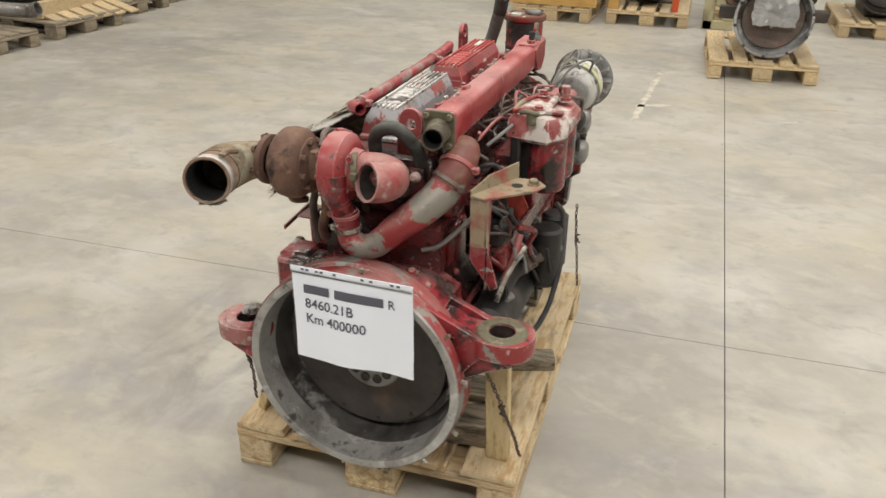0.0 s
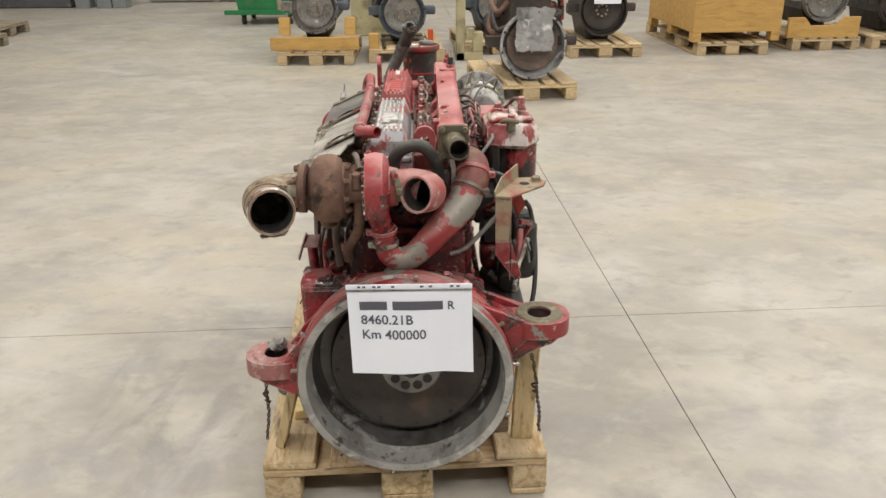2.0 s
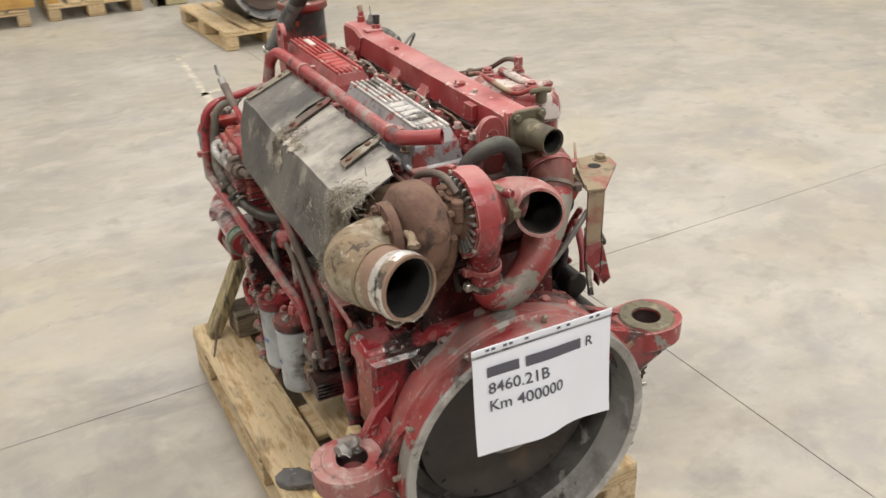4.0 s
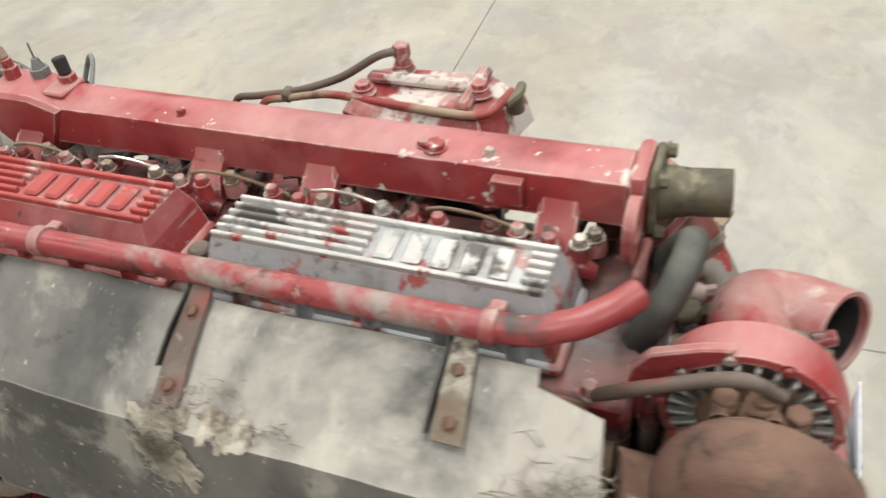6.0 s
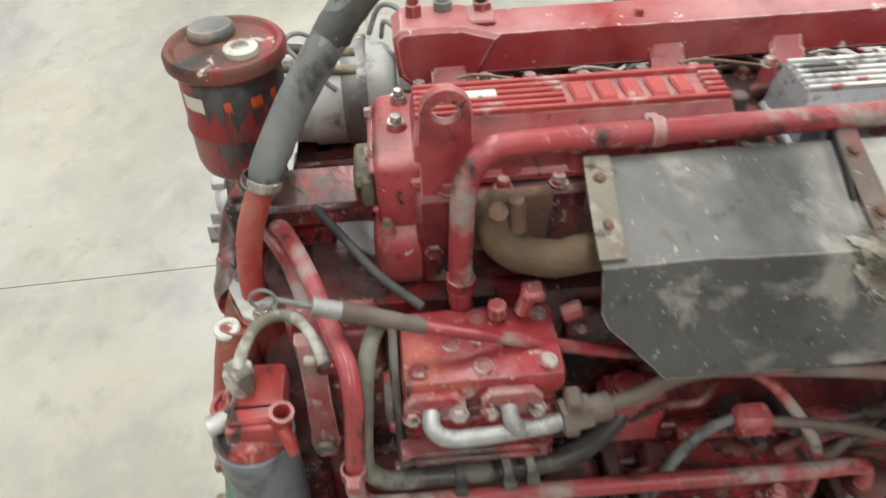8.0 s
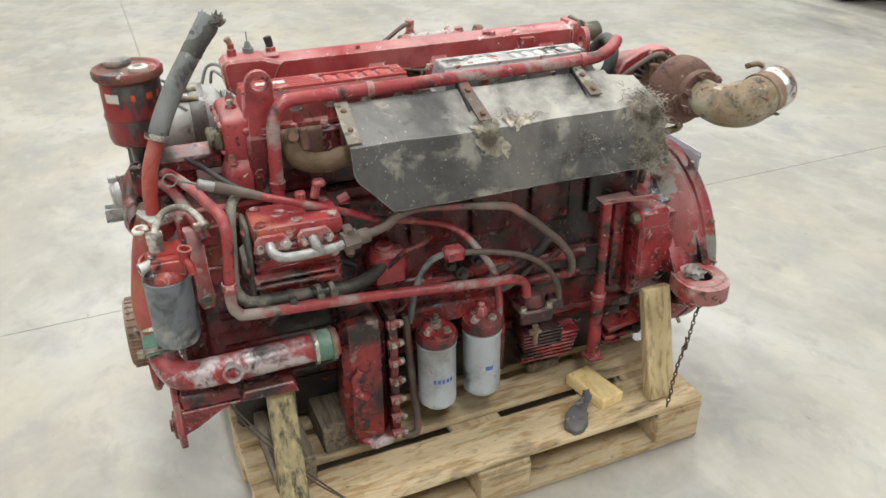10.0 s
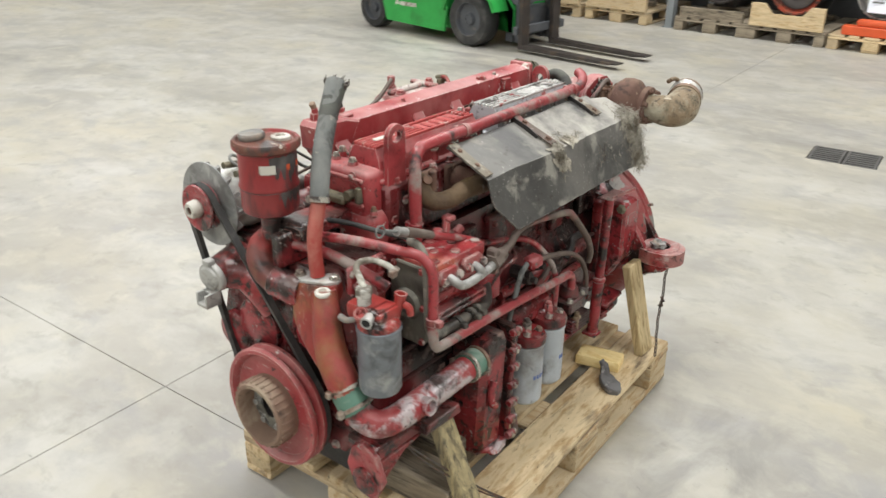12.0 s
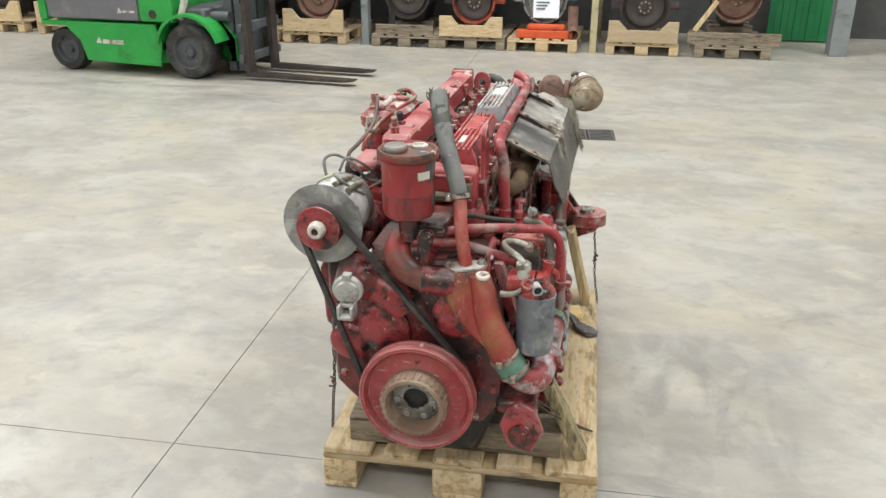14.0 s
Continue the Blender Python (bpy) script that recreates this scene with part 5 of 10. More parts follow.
# flywheel housing: grey machined rim, red bell, mounting ears
bm = bmesh.new()
lathe(bm, (-0.008, 0, CZ), (0, 1, 0), [(0.252, 0.008), (0.254, -0.014), (0.262, -0.018), (0.272, -0.017), (0.275, -0.012), (0.275, 0.0)], 72)
lathe(bm, (-0.008, 0, CZ), (0, 1, 0), [(0.2465, 0.055), (0.248, 0.045), (0.252, 0.008)], 72)
rim = part("housing_rim", bm, M["alu_rim"], engine, "grey machined rim of the flywheel housing")
# The bell's deep part gets a darker colour for the shade inside it.
bm = bmesh.new()
lathe(bm, (-0.008, 0, CZ), (0, 1, 0), [(0.205, 0.120), (0.232, 0.117), (0.240, 0.09), (0.244, 0.062), (0.2470, 0.0545)], 72)
part("inner_wall", bm, M["alu_shaded"], rim, "dark inner wall of the housing, shade painted in")
for a in (8, 33, 60, 84, 118, 152, 174, 205, 232, 262, 282, 310, 337):
    t = radians(a)
    d = Vector((math.cos(t), 0, math.sin(t)))
    p = Vector((-0.008, 0.004, CZ)) + d * 0.272
    bm = bmesh.new()
    cyl(bm, p, p + d * 0.022 + Vector((0, -0.004, 0)), 0.0055, seg=8, bevel=0.001)
    part("rim_stud", bm, M["zinc"], rim)
bm = bmesh.new()
lathe(bm, (-0.008, 0, CZ), (0, 1, 0), [(0.2755, -0.0125), (0.278, -0.008), (0.278, 0.018), (0.272, 0.024), (0.272, 0.034), (0.279, 0.040), (0.279, 0.07), (0.262, 0.105), (0.235, 0.15), (0.20, 0.175), (0.0, 0.176)], 64)
prism(bm, [(-0.205, 0.60), (0.205, 0.60), (0.18, 0.64), (0.10, 0.672), (-0.10, 0.672), (-0.18, 0.64)], (0, 0.20, 0), (1, 0, 0), (0, 0, 1), 0.09, 0.008)
bell = part("flywheel_housing", bm, M["red_chipped"], engine, "red flywheel housing with flaked paint")
bm = bmesh.new()
v = [(-0.20, 0.055, 0.64), (-0.12, 0.045, 0.70), (0.0, 0.045, 0.726), (0.12, 0.045, 0.70), (0.20, 0.055, 0.64), (0.20, 0.19, 0.645), (0.14, 0.20, 0.672), (0.0, 0.20, 0.682), (-0.14, 0.20, 0.672), (-0.20, 0.19, 0.645)]
front, back = [bm.verts.new(p) for p in v[:5]], [bm.verts.new(p) for p in (v[9], v[8], v[7], v[6], v[5])]
for i in range(4):
    bm.faces.new([front[i], front[i + 1], back[i + 1], back[i]])
g = bmesh.ops.extrude_face_region(bm, geom=bm.faces[:])
bmesh.ops.translate(bm, verts=[e for e in g["geom"] if isinstance(e, bmesh.types.BMVert)], vec=(0, 0.01, -0.05))
bmesh.ops.recalc_face_normals(bm, faces=bm.faces)
part("housing_shoulder", bm, M["red"], bell)
for x, y, z in ((-0.14, 0.10, 0.678), (-0.05, 0.12, 0.702), (0.10, 0.12, 0.690), (0.15, 0.10, 0.674)):
    bolt(bell, (x, y, z), (0, -0.4, 1), 0.010, 0.012)


def ear(c, tip, root_z, hole, side, label):
    """A mounting ear: a web from the housing to a ring plate."""
    c, tip = Vector(c), Vector(tip)
    b = bmesh.new()
    plate_with_hole(b, c + Vector((0, 0, -0.045)), (1, 0, 0), (0, 1, 0), 0.078, 0.066, hole, 0.045, 28, 2.3)
    ob = part("mount_ear", b, M["red_chipped" if side > 0 else "red_pale"], bell, label)
    b = bmesh.new()
    at = lambda z: -0.008 + side * math.sqrt(max(0.0, 0.268 ** 2 - (z - CZ) ** 2))
    x0, xt = at(root_z - 0.10), at(root_z + 0.10)
    prism(b, [(x0, root_z - 0.10), (c.x - side * 0.03, c.z - 0.045), (c.x - side * 0.03, c.z), (at(root_z + 0.045) + side * 0.02, root_z + 0.045), (xt, root_z + 0.10)], (0, c.y + 0.055, 0), (1, 0, 0), (0, 0, 1), 0.02 * (1), 0.003)
    prism(b, [(x0, root_z - 0.10), (c.x - side * 0.03, c.z - 0.045), (c.x - side * 0.03, c.z), (at(root_z + 0.045) + side * 0.02, root_z + 0.045), (xt, root_z + 0.10)], (0, c.y - 0.035, 0), (1, 0, 0), (0, 0, 1), 0.02, 0.003)
    bmesh.ops.recalc_face_normals(b, faces=b.faces)
    part("ear_web", b, M["red"], bell)
    b = bmesh.new()
    prism(b, [(x0, root_z - 0.09), (c.x - side * 0.05, c.z - 0.044), (c.x - side * 0.05, c.z - 0.006), (at(root_z + 0.03), root_z + 0.03)], (0, c.y + 0.05, 0), (1, 0, 0), (0, 0, 1), 0.10, 0.003)
    bmesh.ops.recalc_face_normals(b, faces=b.faces)
    part("ear_filling", b, M["red"], bell)
    b = bmesh.new()
    prism(b, [(c.x + side * 0.068, c.z - 0.036), (c.x + side * 0.030, c.z - 0.072), (c.x - side * 0.040, c.z - 0.090), (at(root_z - 0.13), root_z - 0.13), (at(root_z - 0.02), root_z - 0.02), (c.x - side * 0.03, c.z - 0.036)], (0, c.y + 0.046, 0), (1, 0, 0), (0, 0, 1), 0.092, 0.008)
    bmesh.ops.recalc_face_normals(b, faces=b.faces)
    part("ear_body", b, M["red"], bell)
    b = bmesh.new()
    lathe(b, c + Vector((0, 0, 0.0)), (0, 0, 1), [(hole, -0.03), (hole + 0.001, 0.003), (hole + 0.026, 0.004), (hole + 0.03, 0.0)], 28)
    part("bearing_face", b, M["olive" if side > 0 else "red_pale"], bell)
    b = bmesh.new()
    lathe(b, c, (0, 0, 1), [(hole - 0.001, -0.003), (hole - 0.002, -0.043), (0, -0.044)], 28)
    part("hole_lining", b, M["black"], bell)
    return ob


ear((0.338, 0.082, 0.600), (0.40, 0.09, 0.57), 0.595, 0.031, 1, "red mounting ear with a bare worn top")
ear((-0.350, 0.085, 0.492), (-0.42, 0.06, 0.49), 0.505, 0.031, -1, "red mounting ear with a bare worn top")
# bracket lug above the far ear
bm = bmesh.new()
prism(bm, [(-0.280, 0.655), (-0.17, 0.655), (-0.17, 0.40), (-0.235, 0.40), (-0.280, 0.47)], (0, 0.228, 0), (1, 0, 0), (0, 0, 1), 0.10, 0.008)
bmesh.ops.recalc_face_normals(bm, faces=bm.faces)
box(bm, (-0.285, 0.15, 0.615), (-0.20, 0.24, 0.668), 0.01)
lug = part("housing_lug", bm, M["red"], bell)
for z in (0.59, 0.652):
    bm = bmesh.new()
    cyl(bm, (-0.262 - 0.012 * (z > 0.62), 0.205 + 0.035 * (z > 0.62), z), (-0.262 - 0.012 * (z > 0.62), 0.222 + 0.035 * (z > 0.62), z), 0.016, 0.014, 6, 0.003)
    part("lug_bolt", bm, M["olive"], lug)
bm = bmesh.new()
g0 = bmesh.ops.create_icosphere(bm, subdivisions=3, radius=0.024)
for p in g0["verts"]:
    p.co *= 1 + 0.6 * noise.noise(p.co * 80)
    p.co.z *= 0.6
    p.co += Vector((-0.348, 0.105, 0.505))
part("crumpled_foil", bm, M["alu"], bell, "crumpled dull foil in the ear's hole")

# flywheel
bm = bmesh.new()
lathe(bm, (-0.003, 0, CZ), (0, 1, 0), [(0, 0.085), (0.06, 0.085), (0.085, 0.088), (0.17, 0.088), (0.176, 0.084), (0.203, 0.084), (0.207, 0.09), (0.207, 0.12)], 64)
fly = part("flywheel", bm, M["steel_dark"], engine, "dark oily flywheel disc")
bm = bmesh.new()
lathe(bm, (0.004, 0, CZ - 0.012), (0, 1, 0), [(0.026, 0.084), (0.030, 0.076), (0.074, 0.075), (0.079, 0.079), (0.079, 0.086)], 40)
hub = part("hub_plate", bm, M["alu"], fly, "bare worn hub plate with bolt holes")
# Shallow black discs paint the dark of the bolt holes.
for k in range(10):
    t = 2 * math.pi * k / 10
    p = Vector((0.004 + 0.053 * math.cos(t), 0.0745, CZ - 0.012 + 0.053 * math.sin(t)))
    bm = bmesh.new()
    lathe(bm, p, (0, -1, 0), [(0.0125, -0.001), (0.0125, 0.0015), (0.0105, 0.0015), (0.010, 0.0005), (0, 0.0005)], 14)
    part("bolt_hole", bm, M["black"], hub)
# Tapped holes are raised black discs: their inner dark is only colour.
for k in range(12):
    t = 2 * math.pi * k / 12 + 0.1
    bm = bmesh.new()
    p = Vector((-0.003 + 0.19 * math.cos(t), 0.0835, CZ + 0.19 * math.sin(t)))
    cyl(bm, p, p + Vector((0, -0.002, 0)), 0.006, seg=10)
    part("tapped_hole", bm, M["black"], fly)

# ---- turbocharger ----
bm = bmesh.new()
lathe(bm, (-0.175, 0.101, 0.936), (1, 0, 0), [(0.03, -0.066), (0.05, -0.062), (0.060, -0.050), (0.072, -0.046), (0.082, -0.034), (0.085, -0.014), (0.083, 0.006), (0.074, 0.018), (0.056, 0.024), (0.0, 0.026)], 44)
for p in bm.verts:
    ang = math.atan2(p.co.z - 0.936, p.co.y - 0.101)
    k = 1 + 0.05 * (ang / math.pi) * (1 if p.co.x > -0.23 else 0)
    p.co.y, p.co.z = 0.101 + (p.co.y - 0.101) * k, 0.936 + (p.co.z - 0.936) * k
turbo = part("turbocharger", bm, M["rust"], engine, "rusty brown turbine housing of the turbocharger")
bm = bmesh.new()
tube(bm, [(-0.17, 0.13, 0.90), (-0.175, 0.17, 0.885), (-0.185, 0.22, 0.895)], [0.045, 0.042, 0.045], 16, 4)
part("turbine_foot", bm, M["rust"], turbo)
bm = bmesh.new()
lathe(bm, (-0.245, 0.086, 0.944), (1, -0.03, -0.02), [(0.040, -0.012), (0.056, -0.010), (0.059, -0.004), (0.059, 0.006), (0.045, 0.010)], 28)
part("outlet_flange", bm, M["rust"], turbo)
for k in range(6):
    t = 2 * math.pi * k / 6 + 0.3
    bolt(turbo, (-0.256, 0.086 + 0.049 * math.cos(t), 0.944 + 0.049 * math.sin(t)), (-1, 0, 0), 0.008, 0.012, "rust")
bm = bmesh.new()
tube(bm, [(-0.248, 0.086, 0.944), (-0.285, 0.082, 0.938), (-0.315, 0.058, 0.934), (-0.325, 0.012, 0.936), (-0.313, -0.035, 0.942), (-0.300, -0.07, 0.948)], [0.039, 0.044, 0.051, 0.055, 0.052, 0.049], 28, 7, wall=0.003, wobble=0.03)
elbow = part("exhaust_elbow", bm, M["tan_mottled"], turbo, "dusty brown bent exhaust outlet pipe")
bm = bmesh.new()
tube(bm, [(-0.311, -0.038, 0.943), (-0.304, -0.060, 0.9455), (-0.3005, -0.070, 0.947)], [0.0525, 0.0515, 0.0515], 28, 4, wall=0.004)
part("pipe_collar", bm, M["rust_light"], elbow, "brown collar of the exhaust pipe")
bm = bmesh.new()
tube(bm, [(-0.3010, -0.069, 0.9470), (-0.298, -0.079, 0.9485), (-0.2955, -0.086, 0.9495), (-0.2945, -0.090, 0.950), (-0.2935, -0.094, 0.9505), (-0.2915, -0.100, 0.9515)], [0.0518, 0.0530, 0.0542, 0.0522, 0.0538, 0.0518], 32, 3, wall=0.004, wobble=0.02)
part("pipe_end", bm, M["torn_silver"], elbow, "bright torn metal foil round the pipe's end")
bm = bmesh.new()
tube(bm, [(-0.2918, -0.099, 0.9513), (-0.290, -0.105, 0.952)], 0.0522, 32, 2, wall=0.005, wobble=0.02)
part("pipe_lip", bm, M["rust_light"], elbow)
bm = bmesh.new()
tube(bm, [(-0.3125, -0.033, 0.9425), (-0.3105, -0.039, 0.943)], 0.0545, 32, 2, wall=0.004, wobble=0.03)
part("weld_seam", bm, M["tan"], elbow)
bm = bmesh.new()
tube(bm, [(-0.325, 0.012, 0.936), (-0.313, -0.035, 0.942), (-0.305, -0.06, 0.946), (-0.292, -0.097, 0.951)], [0.052, 0.049, 0.046, 0.047], 28, 6, wall=0.002)
part("soot_lining", bm, M["soot"], elbow, "black soot inside the exhaust pipe")
bm = bmesh.new()
tube(bm, [(-0.27, -0.07, 1.0), (-0.262, -0.055, 1.006), (-0.255, -0.03, 1.0)], 0.007, 8)
cyl(bm, (-0.262, -0.075, 1.002), (-0.262, -0.03, 1.006), 0.005, seg=8)
part("clamp_screw", bm, M["tan"], elbow)
bm = bmesh.new()
prism(bm, [(-0.326, -0.088), (-0.318, -0.104), (-0.300, -0.098), (-0.288, -0.108), (-0.268, -0.096), (-0.262, -0.074), (-0.280, -0.064), (-0.312, -0.068)], (0, 0, 0.893), (1, 0, 0), (0, 1, 0), 0.002, 0.0)
bmesh.ops.subdivide_edges(bm, edges=bm.edges[:], cuts=2, use_grid_fill=True)
for v in bm.verts:
    v.co.z += 0.006 * noise.noise(v.co * 45) + 0.10 * (v.co.x + 0.295)
bmesh.ops.recalc_face_normals(bm, faces=bm.faces)
part("torn_strip", bm, M["torn_silver"], elbow, "torn foil hanging under the pipe")
# bearing housing, finned back plate, compressor
bm = bmesh.new()
lathe(bm, (-0.152, 0.106, 0.937), (1, 0, 0), [(0.062, -0.004), (0.062, 0.006), (0.046, 0.010), (0.036, 0.016), (0.034, 0.046), (0.048, 0.052), (0.060, 0.058)], 28)
cyl(bm, (-0.113, 0.104, 0.96), (-0.113, 0.104, 0.989), 0.011, seg=12)
box(bm, (-0.128, 0.09, 0.975), (-0.098, 0.118, 0.983), 0.003)
bearing = part("bearing_housing", bm, M["rust"], turbo)
for k in range(8):
    t = 2 * math.pi * k / 8 + 0.2
    bolt(bearing, (-0.146, 0.106 + 0.056 * math.cos(t), 0.938 + 0.056 * math.sin(t)), (1, 0, 0), 0.007, 0.012, "rust")
for y, z, h in ((0.075, 0.965, 0.010), (0.135, 0.965, 0.014)):
    bm = bmesh.new()
    cyl(bm, (-0.118, y, z - 0.02), (-0.118, y, z + h), 0.012, 0.011, 10, 0.002)
    cyl(bm, (-0.118, y, z + h), (-0.118, y, z + h + 0.009), 0.012, seg=6, bevel=0.002)
    part("oil_union", bm, M["rust"], bearing)
for k in range(26):
    t = 2 * math.pi * k / 26
    bm = bmesh.new()
    box(bm, (-0.104, -0.0022, 0.046), (-0.093, 0.0022, 0.071), 0.001)
    bmesh.ops.transform(bm, matrix=Matrix.Translation((0, 0.113, 0.937)) @ Matrix.Rotation(t, 4, "X"), verts=bm.verts)
    part("back_plate_fin", bm, M["alu"], turbo)
bm = bmesh.new()
lathe(bm, (-0.09, 0.113, 0.937), (1, 0, 0), [(0.02, 0.006), (0.070, 0.006), (0.073, -0.008), (0.081, -0.007), (0.085, 0.016), (0.082, 0.036), (0.068, 0.048), (0.05, 0.05), (0.046, 0.07), (0.03, 0.072)], 40)
comp = part("compressor_housing", bm, M["red_dusty"], turbo, "dusty red compressor housing")
for k in range(10):
    t = 2 * math.pi * k / 10
    bolt(comp, (-0.097, 0.113 + 0.077 * math.cos(t), 0.937 + 0.077 * math.sin(t)), (-1, 0, 0), 0.005, 0.005)
bm = bmesh.new()
tube(bm, [(-0.040, 0.108, 0.943), (-0.012, 0.114, 0.944), (0.022, 0.122, 0.938), (0.052, 0.112, 0.931), (0.052, 0.076, 0.931), (0.026, 0.034, 0.943)], [0.035, 0.037, 0.041, 0.043, 0.044, 0.045], 32, 7, wall=0.005)
inlet = part("intake_elbow", bm, M["red_pale"], turbo, "chalky pale red intake elbow, open at its end")
bm = bmesh.new()
tube(bm, [(-0.012, 0.108, 0.944), (0.024, 0.121, 0.938), (0.051, 0.111, 0.931), (0.052, 0.078, 0.931), (0.030, 0.041, 0.941)], [0.0305, 0.0345, 0.037, 0.0383, 0.0397], 24, 6, wall=0.002)
part("dark_lining", bm, M["black"], inlet)
clamp(inlet, (-0.026, 0.094, 0.945), (1, 0.3, 0.1), 0.037, 0.016, "olive", "band_clamp")
bm = bmesh.new()
cyl(bm, (-0.03, 0.068, 0.982), (-0.022, 0.05, 0.984), 0.008, seg=10)
part("clamp_lug", bm, M["red"], inlet)
bm = bmesh.new()
tube(bm, [(-0.068, 0.060, 0.945), (-0.070, 0.062, 0.905), (-0.066, 0.074, 0.870), (-0.058, 0.088, 0.838), (-0.054, 0.094, 0.800)], [0.033, 0.031, 0.028, 0.026, 0.026], 24, 6)
part("compressor_outlet", bm, M["red"], turbo)
bm = bmesh.new()
prism(bm, [(0.135, 1.022), (0.160, 1.016), (0.205, 0.996), (0.222, 0.972), (0.224, 0.900), (0.208, 0.900), (0.204, 0.955), (0.180, 0.982), (0.150, 1.000), (0.135, 1.004)], (-0.098, 0, 0), (0, 1, 0), (0, 0, 1), 0.012, 0.002)
bmesh.ops.recalc_face_normals(bm, faces=bm.faces)
part("turbo_bracket", bm, M["red_dusty"], turbo)
bm = bmesh.new()
lathe(bm, (-0.094, 0.113, 0.937), (1, 0, 0), [(0.044, 0.004), (0.046, -0.002), (0.071, -0.002), (0.072, 0.004)], 36)
part("back_plate", bm, M["steel_dark"], turbo, "dark grimy back plate")
# oil drain and feed pipes below the turbine
for pts, r, m in (([(-0.115, 0.10, 0.91), (-0.12, 0.12, 0.83), (-0.15, 0.15, 0.76), (-0.155, 0.17, 0.72)], 0.013, "rust"), ([(-0.16, 0.16, 0.87), (-0.185, 0.17, 0.80), (-0.18, 0.18, 0.70)], 0.010, "hose_brown"),
                  ([(-0.11, 0.09, 0.99), (-0.12, 0.13, 1.012), (-0.13, 0.2, 0.99), (-0.12, 0.25, 0.95)], 0.007, "hose_brown"),
                  ([(-0.215, 0.12, 0.87), (-0.20, 0.10, 0.845), (-0.185, 0.14, 0.83)], 0.009, "tan")):
    bm = bmesh.new()
    tube(bm, pts, r, 10)
    part("oil_pipe", bm, M[m], turbo)
bm = bmesh.new()
lathe(bm, (-0.054, 0.093, 0.806), (-0.10, -0.06, 1), [(0.026, -0.026), (0.0295, -0.024), (0.030, -0.01), (0.0287, 0.0), (0.030, 0.012), (0.0295, 0.034), (0.026, 0.036)], 26)
sleeve = part("hose_sleeve", bm, M["red"], engine, "glossy red rubber sleeve on the charge pipe")
clamp(sleeve, (-0.053, 0.094, 0.796), (-0.10, -0.06, 1), 0.0303, 0.011)
clamp(sleeve, (-0.056, 0.091, 0.830), (-0.10, -0.06, 1), 0.0303, 0.010, "red_dusty")
# charge air pipe
M["hose_dark"] = surface("dusty_black_rubber_hose", (0.035, 0.036, 0.034), 0.6, 0, 0.3, [((0.10, 0.105, 0.09), 8, 0.55, 0.08, 0.8, 0)], 0.25, 80, dust=((0.17, 0.17, 0.145), 0.6))
bm = bmesh.new()
tube(bm, [(-0.055, 0.094, 0.812), (-0.052, 0.093, 0.785), (-0.041, 0.091, 0.764), (-0.017, 0.091, 0.753), (0.012, 0.093, 0.760), (0.036, 0.098, 0.779), (0.068, 0.110, 0.809), (0.116, 0.148, 0.847), (0.148, 0.180, 0.878), (0.163, 0.200, 0.903)], [0.0275, 0.028, 0.029, 0.030, 0.031, 0.032, 0.035, 0.039, 0.041, 0.0405], 28, 7, wobble=0.012)
M["charge"] = surface("red_pipe_paint_flaked_to_grey_metal", (0.27, 0.024, 0.026), 0.38, 0, 0.25, [((0.25, 0.235, 0.205), 5.6, 0.485, 0.006, 0.5, 0.3), ((0.42, 0.37, 0.33), 30, 0.66, 0.015, 0.6, 0), ((0.07, 0.03, 0.028), 14, 0.64, 0.04, 0.4, 0)], 0.25, 60, dust=((0.44, 0.30, 0.26), 0.3), seed=2.3, speck=0.6)
charge = part("charge_air_pipe", bm, M["charge"], engine, "fat red charge air pipe flaked to grey metal")
bm = bmesh.new()
tube(bm, [(0.158, 0.193, 0.893), (0.168, 0.209, 0.915), (0.173, 0.234, 0.936), (0.172, 0.268, 0.946), (0.162, 0.31, 0.946)], [0.042, 0.043, 0.042, 0.040, 0.037], 28, 6, wobble=0.02)
part("hose_coupling", bm, M["elbow_brown"], charge, "dusty red-brown rubber coupling of the charge pipe")
clamp(charge, (0.162, 0.199, 0.902), (0.4, 0.55, 0.75), 0.0428, 0.010, "hose_brown", "band_clamp")
clamp(charge, (0.172, 0.228, 0.932), (0.15, 0.75, 0.6), 0.0430, 0.012, "red_dusty", "band_clamp")
bm = bmesh.new()
tube(bm, [(-0.035, 0.225, 0.94), (-0.028, 0.205, 0.985), (-0.004, 0.193, 1.012), (0.033, 0.188, 1.020), (0.060, 0.193, 1.000), (0.078, 0.212, 0.962), (0.085, 0.23, 0.92)], 0.0165, 16, 6)
part("coolant_hose", bm, M["hose_dark"], engine, "black bent rubber coolant hose")
# back end of the head: plates and lifting eye
bm = bmesh.new()
plate_with_hole(bm, (0.047, 0.243, 1.016), (1, 0, 0), (0, 0, 1), 0.030, 0.038, 0.013, -0.012, 24, 2.2)
box(bm, (0.015, 0.231, 0.90), (0.08, 0.243, 0.985), 0.004)
part("lifting_eye", bm, M["red_dusty"], engine, "worn red lifting eye")
bm = bmesh.new()
box(bm, (-0.10, 0.192, 0.80), (0.10, 0.214, 0.925), 0.010, seg=2)
plate = part("head_end_plate", bm, M["block_dark"], engine)
